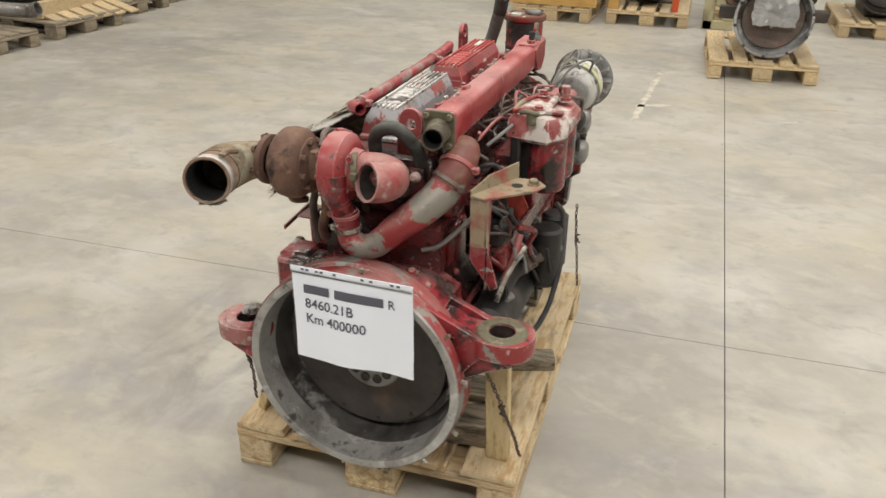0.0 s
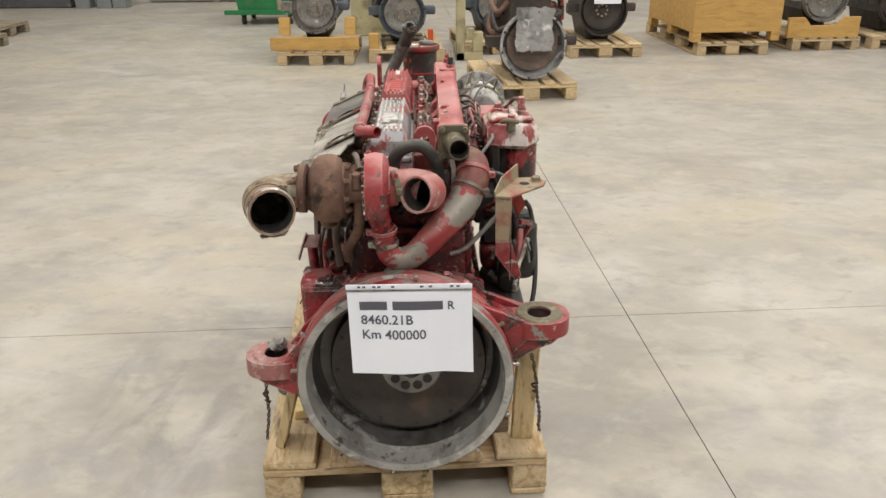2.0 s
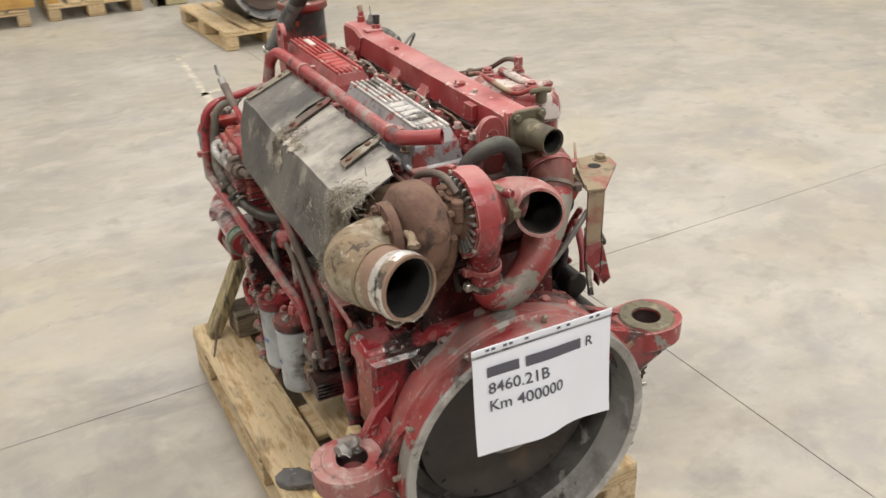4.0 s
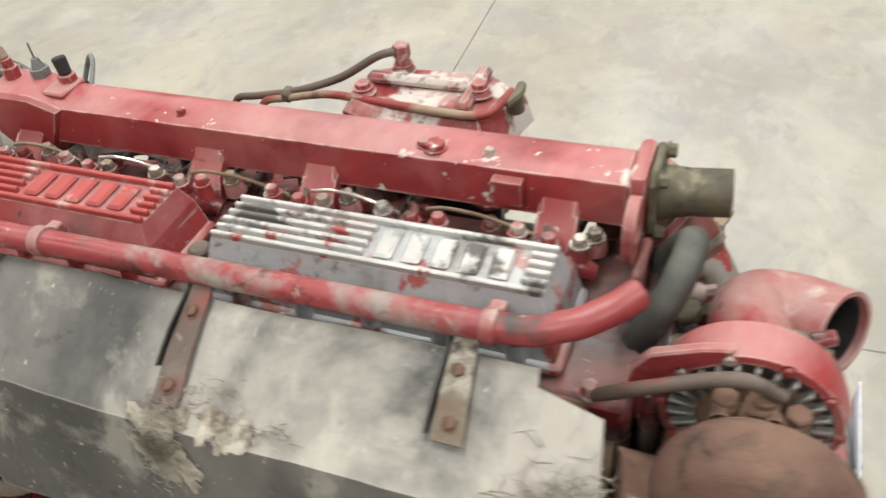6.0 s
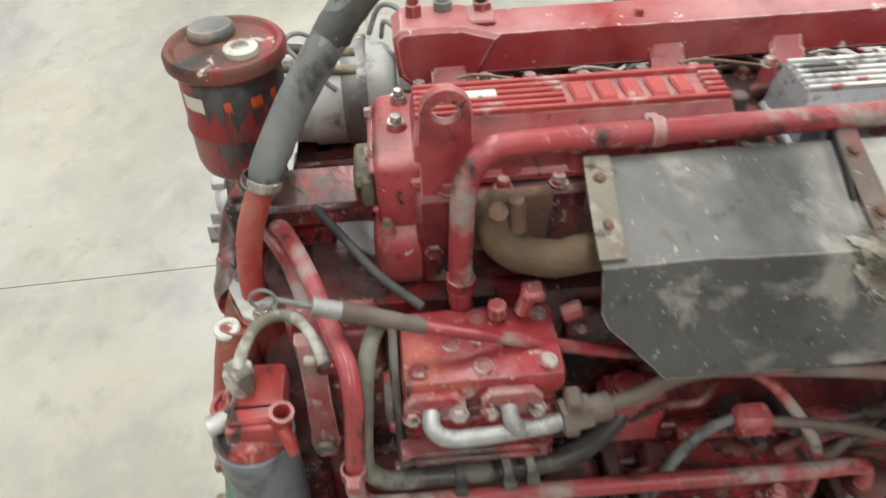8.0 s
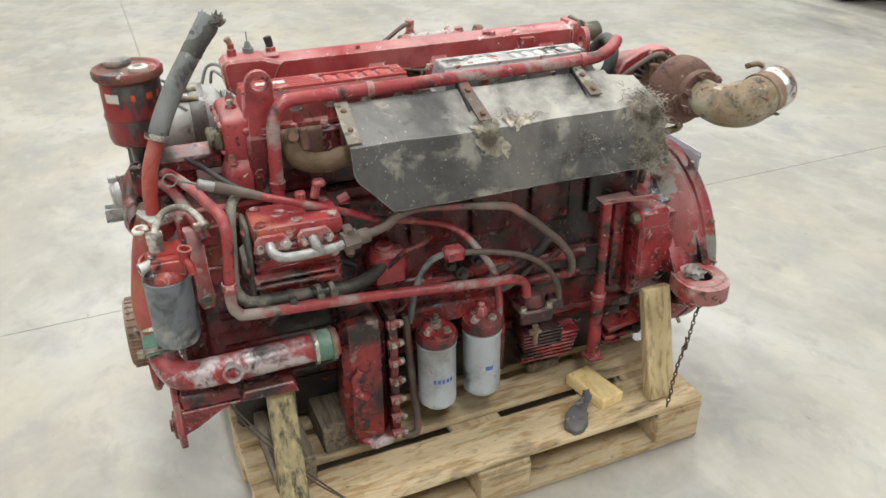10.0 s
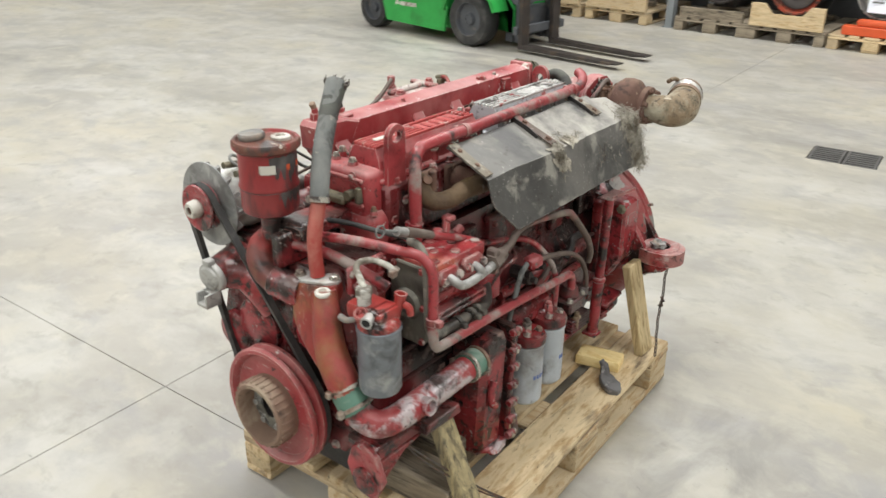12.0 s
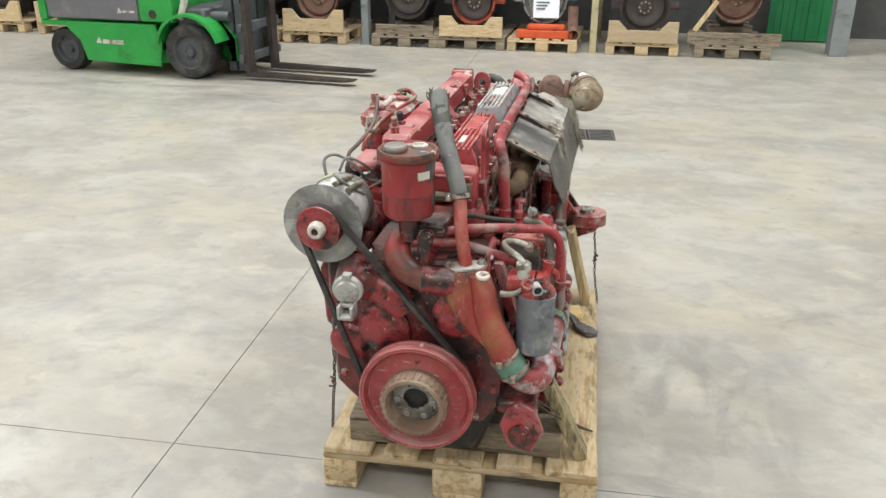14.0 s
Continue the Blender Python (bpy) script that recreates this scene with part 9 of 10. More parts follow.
timber("timber_prop", (-0.425, 1.182, 0.146), (-0.292, 1.170, 0.416), 0.034, 0.062, "wood_dirty", "split yellow pine prop under the front foot", (1, 0, 0))
timber("timber_prop", (-0.378, 0.180, 0.146), (-0.298, 0.182, 0.452), 0.03, 0.08, "wood_post", "yellow pine board propping the mounting ear", (1, 0, 0))
timber("timber_prop", (0.318, 0.185, 0.146), (0.322, 0.115, 0.552), 0.062, 0.03, "wood_post", "yellow pine board propping the mounting ear", (1, 0, 0))
timber("timber_offcut", (-0.365, 0.318, 0.161), (-0.225, 0.352, 0.161), 0.078, 0.034, "wood_fresh", "fresh pale pine offcut lying on the pallet", (0, 1, 0))
timber("timber_offcut", (0.20, 0.60, 0.166), (0.36, 0.66, 0.166), 0.07, 0.04, "wood_old", "dark oily timber offcut on the pallet", (0, 1, 0))
timber("timber_beam", (-0.27, 1.02, 0.19), (0.22, 1.05, 0.19), 0.12, 0.09, "wood_old", "old oily timber beam under the sump", (0, 1, 0))
timber("timber_beam", (-0.16, 0.42, 0.161), (0.22, 0.44, 0.161), 0.10, 0.03, "wood_old", "old oily timber board under the sump", (0, 1, 0))

# a snapped shard of a casting: thick at one end, thin and jagged at the other
bm = bmesh.new()
prism(bm, [(-0.075, -0.010), (-0.062, -0.026), (-0.030, -0.031), (0.004, -0.020), (0.022, -0.008), (0.060, -0.013), (0.074, 0.002), (0.066, 0.014), (0.040, 0.012), (0.018, 0.016), (0.010, 0.027), (-0.028, 0.030), (-0.066, 0.018)], (0, 0, 0), (1, 0, 0), (0, 1, 0), 0.022, 0.003)
bmesh.ops.subdivide_edges(bm, edges=bm.edges[:], cuts=2, use_grid_fill=True)
for v in bm.verts:
    v.co.z *= 0.45 + 0.55 * min(1.0, max(0.0, (0.05 - v.co.x) / 0.1))
    v.co += Vector((noise.noise(v.co * 60), noise.noise(v.co * 60 + Vector((5, 0, 0))), noise.noise(v.co * 70))) * 0.004
    v.co.z += 0.022 * max(0.0, v.co.x / 0.075) ** 1.5
bmesh.ops.recalc_face_normals(bm, faces=bm.faces)
bmesh.ops.transform(bm, matrix=pose(-0.372, 0.420, 0.149, 4, -6, -47), verts=bm.verts)
single("metal_scrap", bm, M["steel_grey"], "broken dark grey cast metal shard on the pallet", "scrap", base=(-0.372, 0.423, 0.147))

# chains that lash the engine down
LINK = None


def chain(p, q, sag, label):
    global LINK
    if LINK is None:
        b = bmesh.new()
        ring = [Vector((0.0042 * math.cos(a), 0, 0.0085 * math.sin(a))) for a in np.linspace(0, 2 * math.pi, 12, endpoint=False)]
        rows = []
        for i, c in enumerate(ring):
            out = c.normalized()
            rows.append([b.verts.new(c + out * 0.0018 * math.cos(a) + Vector((0, 0.0018 * math.sin(a), 0))) for a in np.linspace(0, 2 * math.pi, 6, endpoint=False)])
        for i in range(12):
            a, c = rows[i], rows[(i + 1) % 12]
            for k in range(6):
                b.faces.new([a[k], a[(k + 1) % 6], c[(k + 1) % 6], c[k]])
        bmesh.ops.recalc_face_normals(b, faces=b.faces)
        LINK = finish(b, "link", M["chain"])
    p, q = Vector(p), Vector(q)
    ch = thing("lashing_chain", tuple(q), label, "chain", "lashing chains")
    n = int((p - q).length / 0.0125)
    side = (p - q).cross(Vector((0, 0, 1))).normalized()
    pts = [p.lerp(q, i / n) + Vector((sag * math.sin(math.pi * i / n), 0, 0)) + side * 0.004 * noise.noise(Vector((i * 0.4, p.x, 0))) for i in range(n + 1)]
    for i in range(n):
        d = pts[i + 1] - pts[i]
        x, y, z = frame_of(d)
        m = Matrix.Translation((pts[i] + pts[i + 1]) / 2) @ Matrix((x, y, z)).transposed().to_4x4() @ Matrix.Rotation(radians(90 * (i % 2) + 20), 4, "Z")
        piece("link", LINK, ch, m)
    b = bmesh.new()
    c = p.lerp(q, 0.4)
    tube(b, [c + Vector((0.008, 0, 0.012)), c + Vector((-0.008, 0.006, 0.004)), c + Vector((0.006, -0.006, -0.006)), c + Vector((-0.004, 0.004, -0.016)), c + Vector((0.012, 0.002, -0.02))], 0.003, 6)
    part("wire_twist", b, M["chain"], ch)
    return ch


M["chain"] = surface("rusty_dark_chain_steel", (0.09, 0.075, 0.065), 0.6, 0.4, 0.3, [(RUST, 30, 0.55, 0.08, 0.8, 0.1)], 0.1, 80)
chain((-0.388, 0.100, 0.446), (-0.418, 0.186, 0.147), 0.004, "thin rusty chain from mounting ear to pallet")
chain((0.318, 0.045, 0.50), (0.372, 0.205, 0.147), 0.006, "thin rusty chain from mounting ear to pallet")
chain((0.29, 1.245, 0.45), (0.326, 1.205, 0.147), -0.004, "thin rusty chain from engine front to pallet")
bm = bmesh.new()
tube(bm, [(-0.275, 1.30, 0.405), (-0.33, 1.24, 0.33), (-0.40, 1.14, 0.22), (-0.448, 1.06, 0.147)], 0.0028, 6)
tube(bm, [(-0.275, 1.295, 0.405), (-0.325, 1.25, 0.325), (-0.405, 1.145, 0.215), (-0.448, 1.06, 0.147)], 0.0024, 6)
single("lashing_wire", bm, M["chain"], "twisted thin wire from front foot to pallet", "wire", base=(-0.448, 1.06, 0.147))

# the hanging sheet of paper
def sheet_point(u, v):
    """u 0..1 across, v 0..1 down."""
    x = -0.145 + 0.302 * u + 0.006 * v
    z = 0.727 - 0.231 * v - 0.004 * math.sin(3.1 * u) * v + 0.009 * v * (0.5 - abs(u - 0.48)) * 2
    y = -0.022 - 0.010 * v - 0.016 * v * math.exp(-((u - 0.48) / 0.18) ** 2) + 0.004 * math.sin(7 * u + 3 * v) * v
    return Vector((x, y, z))


bm = bmesh.new()
gridv = [[bm.verts.new(sheet_point(i / 28, j / 20)) for i in range(29)] for j in range(21)]
for j in range(20):
    for i in range(28):
        bm.faces.new([gridv[j][i], gridv[j + 1][i], gridv[j + 1][i + 1], gridv[j][i + 1]])
g = bmesh.ops.extrude_face_region(bm, geom=bm.faces[:])
bmesh.ops.translate(bm, verts=[e for e in g["geom"] if isinstance(e, bmesh.types.BMVert)], vec=(0, 0.0008, 0))
bmesh.ops.recalc_face_normals(bm, faces=bm.faces)
note = single("paper_sheet", bm, M["paper"], "white printed paper sheet hanging on the housing rim", "paper", base=(0.0, -0.022, 0.60))
bm = bmesh.new()
box(bm, (-0.147, -0.0245, 0.724), (0.158, -0.0225, 0.7365), 0.0005)
strip = part("sleeve_strip", bm, M["paper"], note, "clear sleeve edge with punched holes")
for u in (0.10, 0.14, 0.22, 0.26, 0.37, 0.60, 0.67, 0.84, 0.89):
    bm = bmesh.new()
    x = -0.145 + 0.302 * u
    box(bm, (x - 0.004, -0.0262, 0.728), (x + 0.004, -0.0246, 0.733), 0.0006)
    part("punched_hole", bm, M["ink"], strip)
bm = bmesh.new()
box(bm, (-0.146, -0.0262, 0.719), (0.157, -0.0246, 0.7225), 0.0004)
part("seam", bm, M["hose_grey"], strip)


def print_line(text, u0, u1, v_base, cap, name="printed_text"):
    """Text set in the built-in font, bent onto the sheet between u0 and u1."""
    cu = bpy.data.curves.new("text", "FONT")
    cu.body, cu.size, cu.offset, cu.resolution_u = text, 1.0, 0.012, 4
    tmp = bpy.data.objects.new("text", cu)
    scene.collection.objects.link(tmp)
    bpy.context.view_layer.update()
    me = bpy.data.meshes.new_from_object(tmp.evaluated_get(bpy.context.evaluated_depsgraph_get()))
    bpy.data.objects.remove(tmp)
    b = bmesh.new()
    b.from_mesh(me)
    bmesh.ops.subdivide_edges(b, edges=[e for e in b.edges if e.calc_length() > 0.12], cuts=2)
    xs = [v.co.x for v in b.verts]
    x0, x1 = min(xs), max(xs)
    for v in b.verts:
        u = u0 + (v.co.x - x0) / (x1 - x0) * (u1 - u0)
        p = sheet_point(u, v_base - v.co.y / 0.70 * cap)
        v.co = p + Vector((0, -0.0016, 0))
    return part(name, b, M["ink"], note)


print_line("R", 0.805, 0.86, 0.252, 0.095)
print_line("8460.21B", 0.10, 0.52, 0.415, 0.105)
print_line("Km 400000", 0.105, 0.62, 0.585, 0.105)
for u0, u1, v0, v1 in ((0.095, 0.315, 0.155, 0.252), (0.36, 0.765, 0.155, 0.252)):
    b = bmesh.new()
    k = 8
    a = [[b.verts.new(sheet_point(u0 + (u1 - u0) * i / k, v) + Vector((0, -0.0016, 0))) for i in range(k + 1)] for v in (v0, v1)]
    for i in range(k):
        b.faces.new([a[0][i], a[1][i], a[1][i + 1], a[0][i + 1]])
    part("printed_bar", b, M["ink"], note, "printed word as a plain bar")

# ---- stored engines round the hall ----
def stored_engine(seed, main, ring, label, R=0.27, face="steel_dark", lift=0.06, length=0.75):
    """A stored engine with its flywheel end towards -y; it stands on z = 0."""
    rn = random.Random(seed)
    e = thing("stored_engine", (0, 0, 0), label, "engine", "stored engines")
    z0 = R + lift
    b = bmesh.new()
    lathe(b, (0, -0.42, z0), (0, 1, 0), [(R * 0.93, 0.03), (R * 0.94, -0.01), (R, -0.01), (R * 1.01, 0.0), (R * 1.01, 0.03), (R * 0.98, 0.08), (R * 0.85, 0.14)], 40)
    lathe(b, (0, -0.42, z0), (0, 1, 0), [(R * 0.80, 0.085), (R * 0.90, 0.08), (R * 0.93, 0.03)], 40)
    part("housing_ring", b, M[ring], e)
    b = bmesh.new()
    lathe(b, (0, -0.42, z0), (0, 1, 0), [(0, 0.03), (0.03, 0.03), (0.034, 0.05), (0.085, 0.052), (0.09, 0.06), (R * 0.55, 0.06), (R * 0.6, 0.052), (R * 0.78, 0.052), (R * 0.8, 0.06), (R * 0.8, 0.10)], 40)
    fl = part("flywheel", b, M[face], e)
    for k in range(8):
        t = 2 * math.pi * k / 8
        bolt(fl, (0.06 * math.cos(t), -0.368, z0 + 0.06 * math.sin(t)), (0, -1, 0), 0.010, 0.010, "zinc")
    b = bmesh.new()
    prism(b, [(-0.22, z0 - 0.12), (0.22, z0 - 0.12), (0.2, z0 + 0.05), (0.16, z0 + 0.42), (-0.16, z0 + 0.42), (-0.2, z0 + 0.05)], (0, -0.30, 0), (1, 0, 0), (0, 0, 1), -length, 0.02)
    part("engine_block", b, M[main], e)
    b = bmesh.new()
    prism(b, [(-0.17, z0 - 0.12), (0.17, z0 - 0.12), (0.12, 0.0), (-0.12, 0.0)], (0, -0.24, 0), (1, 0, 0), (0, 0, 1), -length + 0.1, 0.02)
    part("oil_sump", b, M["black"], e)
    b = bmesh.new()
    box(b, (-0.12, -0.26, z0 + 0.42), (0.12, length - 0.32, z0 + 0.54), 0.03, seg=2)
    part("valve_cover", b, M[main], e)
    for s in (-1, 1):
        b = bmesh.new()
        box(b, (s * R * 0.8, -0.36, z0 - 0.02), (s * (R + 0.11), -0.27, z0 + 0.07), 0.02, seg=2)
        part("mount_ear", b, M[ring if rn.random() < 0.4 else main], e)
        for k in range(3):
            b = bmesh.new()
            za, ya = z0 + rn.uniform(0.05, 0.4), rn.uniform(-0.3, 0.0)
            tube(b, [(s * 0.17, ya, za), (s * rn.uniform(0.24, 0.32), ya + 0.05, za + rn.uniform(-0.1, 0.1)), (s * rn.uniform(0.24, 0.3), ya + 0.25, za + rn.uniform(-0.1, 0.1)), (s * 0.18, ya + 0.35, za + 0.05)], rn.uniform(0.012, 0.03), 10, 4)
            part("pipe", b, M[rn.choice(["black", "steel_dark", "rust", "hose_grey"])], e)
        b = bmesh.new()
        cyl(b, (s * 0.27, rn.uniform(-0.1, 0.1), z0 + rn.uniform(-0.05, 0.2)), (s * 0.27, 0.28, z0 + 0.15), 0.065, 0.06, 18, 0.012)
        part("side_unit", b, M[rn.choice(["black", "steel_dark", main])], e)
    for k in range(10):
        t = 2 * math.pi * k / 10 + 0.2
        bolt(e, (R * 0.97 * math.cos(t), -0.43, z0 + R * 0.97 * math.sin(t)), (0, -1, 0), 0.009, 0.010, "steel_dark")
    return e


def cradle(x, y, z, rot, w, h, mat, label, cut=0.23, name="engine_cradle"):
    """An upright plank with a hollow for the flywheel housing."""
    b = bmesh.new()
    pts = [(-w / 2, 0), (w / 2, 0), (w / 2, h), (cut * 1.15, h), (cut * 0.75, h * 0.55), (-cut * 0.75, h * 0.55), (-cut * 1.15, h), (-w / 2, h)]
    prism(b, pts, (0, 0, 0), (1, 0, 0), (0, 0, 1), 0.045, 0.004)
    ob = single(name, b, M[mat], label, "cradle", "engine cradles")
    ob.matrix_basis = pose(x, y, z, 0, 0, rot)
    return ob


def info_sheet(x, y, z, rot, w=0.297, h=0.21, lines=3):
    b = bmesh.new()
    rows = [[b.verts.new((-w / 2 + w * i / 8, -0.01 * math.sin(3 * i / 8) * j / 4, h / 2 - h * j / 4)) for i in range(9)] for j in range(5)]
    for a, c in zip(rows, rows[1:]):
        for i in range(8):
            b.faces.new([a[i], c[i], c[i + 1], a[i + 1]])
    ob = single("paper_sheet", b, M["paper"], "white printed paper sheet hung on a stored engine", "paper", "paper sheets")
    for k in range(lines):
        b = bmesh.new()
        zz = h * 0.28 - k * h * 0.17
        vs = [b.verts.new((xx, -0.012, zz + dz)) for xx, dz in ((-w * 0.38, 0), (-w * 0.38 + w * (0.5 - 0.08 * k), 0), (-w * 0.38 + w * (0.5 - 0.08 * k), 0.016), (-w * 0.38, 0.016))]
        b.faces.new(vs)
        part("printed_bar", b, M["hose_grey"], ob)
    ob.matrix_basis = pose(x, y, z, 0, 0, rot)
    return ob


MP = make_pallet(label="worn pine transport pallet under a stored engine")
MPB = make_pallet(("wood_blue", "wood_blue"), "blue painted transport pallet under a stored engine")
MPG = make_pallet(("wood_grey", "wood_grey"), "grey weathered transport pallet under a stored engine")


def put(proto, used, *p):
    """The first call moves the prototype itself, later ones a copy."""
    if proto.name not in used:
        used.add(proto.name)
        proto.matrix_basis = pose(*p)
        return proto
    return copy_thing(proto, pose(*p))


USED = set()
E_DARK = stored_engine(1, "black", "steel_dark", "black greasy stored diesel engine on a pallet")
E_RUST = stored_engine(2, "steel_dark", "rust", "rusty dark stored diesel engine on a pallet", 0.26, "rust")
E_BLUE = stored_engine(3, "blue_grey", "blue_grey", "blue-grey stored diesel engine on a pallet", 0.25, "alu")
E_ALU = stored_engine(4, "blue_grey", "alu", "stored diesel engine with a bright flywheel housing", 0.25, "alu")
E_ORANGE = stored_engine(5, "black", "orange_dull", "stored diesel engine with an orange housing", 0.25, "steel_dark")

# south row, flywheel ends towards the hall
ROW_Y = -6.45


def skids(x, y, z0, z1, rot=0.0):
    """Two sawn beams that carry a raised engine on its pallet."""
    a = radians(rot)
    for dy in (-0.12, 0.22):
        cx, cy = x - math.sin(a) * dy, y + math.cos(a) * dy
        u = Vector((math.cos(a), math.sin(a), 0)) * 0.24
        m = (z0 + z1) / 2
        timber("timber_skid", Vector((cx, cy, m)) - u, Vector((cx, cy, m)) + u, 0.09, z1 - z0, "wood_old", "oily timber beam under a stored engine", (0, 1, 0))


def row_place(x, proto, pal, engine_z=0.144, dy=0.0):
    put(pal, USED, x, ROW_Y - 0.6 + dy, 0.001, 0, 0, 180)
    put(proto, USED, x, ROW_Y - 0.60 + dy, engine_z, 0, 0, 180)
    if engine_z > 0.15:
        skids(x, ROW_Y - 0.75 + dy, 0.1455, engine_z)


row_place(-1.57, E_RUST, MPG, 0.30)
info_sheet(-1.60, ROW_Y - 0.160, 0.74, 180)
timber("timber_board", (-2.06, ROW_Y - 0.03, 0.21), (-1.08, ROW_Y - 0.03, 0.21), 0.05, 0.13, "wood_old", "grey weathered board on a pallet", (0, 1, 0))
timber("timber_prop", (-1.15, ROW_Y - 0.08, 0.28), (-1.36, ROW_Y - 0.10, 0.60), 0.05, 0.05, "wood_post", "slanting timber prop beside a stored engine", (0, 1, 0))
row_place(-0.60, E_DARK, MP, 0.17)
cradle(-0.60, ROW_Y - 0.03, 0.145, 180, 0.76, 0.23, "wood_x", "pale sawn engine cradle plank on a pallet")
row_place(0.52, E_ALU, MP, 0.24)
info_sheet(0.50, ROW_Y - 0.160, 0.468, 180, lines=3)
bm = bmesh.new()
box(bm, (0.18, ROW_Y - 0.16, 0.146), (0.82, ROW_Y - 0.05, 0.235), 0.008)
box(bm, (0.27, ROW_Y - 0.17, 0.235), (0.70, ROW_Y - 0.07, 0.30), 0.02, seg=2)
single("steel_cradle", bm, M["orange_bright"], "bright orange steel engine cradle on a pallet", "cradle", base=(0.5, ROW_Y - 0.1, 0.146))
bm = bmesh.new()
tube(bm, [(0.17, ROW_Y - 0.02, 0.20), (0.18, ROW_Y - 0.10, 0.24), (0.19, ROW_Y - 0.15, 0.36), (0.19, ROW_Y - 0.17, 0.50)], 0.06, 18, 5, wall=0.005)
single("loose_pipe", bm, M["rust"], "loose rusty elbow pipe beside a stored engine", "pipe", base=(0.18, ROW_Y - 0.1, 0.146))
row_place(1.35, E_ORANGE, MPG, 0.20)
cradle(1.35, ROW_Y - 0.03, 0.145, 180, 0.74, 0.23, "wood_x", "pale sawn engine cradle plank on a pallet", 0.2)
row_place(2.15, E_DARK, MPG, 0.24)
timber("timber_board", (1.80, ROW_Y - 0.03, 0.20), (2.50, ROW_Y - 0.03, 0.20), 0.05, 0.11, "wood_old", "grey weathered board on a pallet", (0, 1, 0))
for x, proto, pal in ((3.28, E_RUST, MP), (4.15, E_DARK, MP), (5.0, E_ORANGE, MP), (5.85, E_DARK, MP), (6.7, E_RUST, MP), (7.7, E_DARK, MP), (8.55, E_DARK, MPB), (9.5, E_RUST, MP), (10.5, E_DARK, MPB), (11.4, E_DARK, MP), (12.4, E_RUST, MP), (13.4, E_DARK, MPB), (14.4, E_DARK, MP)):
    row_place(x, proto, pal, 0.20)
    cradle(x, ROW_Y - 0.03, 0.145, 180, 0.76, 0.26, "wood_x", "pale sawn engine cradle plank on a pallet")
for x in (7.75, 10.5):
    info_sheet(x, ROW_Y - 0.160, 0.68, 180)

# storage rack over the row
rack = thing("storage_rack", (2.65, -6.6, 0), "tall steel storage rack with grey and yellow posts", "rack")
for x, y, w, m in ((-0.055, -6.58, 0.09, "post_yellow"), (2.65, -6.57, 0.09, "post_grey"), (5.4, -6.6, 0.09, "post_grey"), (8.15, -6.6, 0.09, "post_grey"), (10.9, -6.6, 0.09, "post_grey"), (13.7, -6.6, 0.09, "post_grey")):
    for yy in (y, -7.75):
        bm = bmesh.new()
        box(bm, (x - w / 2, yy - 0.045, 0.0), (x - w / 2 + 0.008, yy + 0.045, 3.2), 0.001)
        box(bm, (x + w / 2 - 0.008, yy - 0.045, 0.0), (x + w / 2, yy + 0.045, 3.2), 0.001)
        box(bm, (x - w / 2, yy + 0.037, 0.0), (x + w / 2, yy + 0.045, 3.2), 0.001)
        box(bm, (x - w / 2 - 0.02, yy - 0.06, 0.0), (x + w / 2 + 0.02, yy + 0.06, 0.008), 0.001)
        part("post", bm, M[m], rack)
# Beams and deck are unseen, inferred from the posts; they shade the row.
for y in (-6.6, -7.75):
    bm = bmesh.new()
    box(bm, (-0.1, y - 0.025, 1.55), (13.75, y + 0.025, 1.67), 0.004)
    part("beam", bm, M["orange"], rack)
bm = bmesh.new()
box(bm, (-0.1, -7.78, 1.672), (13.75, -6.57, 1.70), 0.003)
part("shelf_deck", bm, M["wood_old"], rack)
# green gate and grey column beyond the row's end
bm = bmesh.new()
for k in range(10):
    x = -2.85 + 0.075 * k
    box(bm, (x, -7.86 + 0.012 * (k % 2), 0.02), (x + 0.076, -7.84 + 0.012 * (k % 2), 2.4), 0.003)
single("green_gate", bm, M["bin_green"], "green ribbed sheet-metal gate behind the stored engines", "gate", kind="structure", base=(-2.5, -7.85, 0))
bm = bmesh.new()
box(bm, (-2.83, -7.06, 0), (-2.64, -7.03, 6.9), 0.004)
box(bm, (-2.83, -6.88, 0), (-2.64, -6.85, 6.9), 0.004)
box(bm, (-2.75, -7.03, 0), (-2.72, -6.88, 6.9), 0.002)
single("steel_column", bm, M["post_grey"], "grey steel hall column beside the green gate", "column", kind="structure", base=(-2.735, -6.95, 0))

# north row
put(MP, USED, -1.11, 7.55, 0.001, 0, 0, 0)
put(E_ALU, USED, -1.12, 7.58, 0.235, 0, 0, 0)
timber("timber_board", (-1.57, 6.97, 0.222), (-0.65, 6.97, 0.222), 0.045, 0.13, "crate", "broad orange-yellow board on a pallet", (0, 1, 0))
for x in (-1.42, -0.74):
    timber("timber_prop", (x, 7.03, 0.30), (x, 7.05, 0.48), 0.11, 0.08, "crate", "upright orange-yellow timber block beside a stored engine", (1, 0, 0))
timber("timber_beam", (-1.5, 7.35, 0.19), (-0.7, 7.35, 0.19), 0.1, 0.09, "wood_x", "timber beam under a stored engine", (0, 1, 0))
put(MP, USED, -0.19, 7.66, 0.001, 0, 0, 3)
put(E_BLUE, USED, -0.22, 7.70, 0.17, 0, 0, 3)
skids(-0.22, 7.75, 0.1455, 0.17, 3)
timber("timber_prop", (-0.50, 7.12, 0.146), (-0.50, 7.12, 0.30), 0.1, 0.1, "crate", "orange-yellow timber block beside a stored engine", (1, 0, 0))
bm = bmesh.new()
box(bm, (0.07, 7.10, 0.1455), (0.13, 7.13, 0.34), 0.004)
single("red_label", bm, M["orange_bright"], "red and white label board on a stored engine", "label", base=(0.1, 7.0, 0.146))
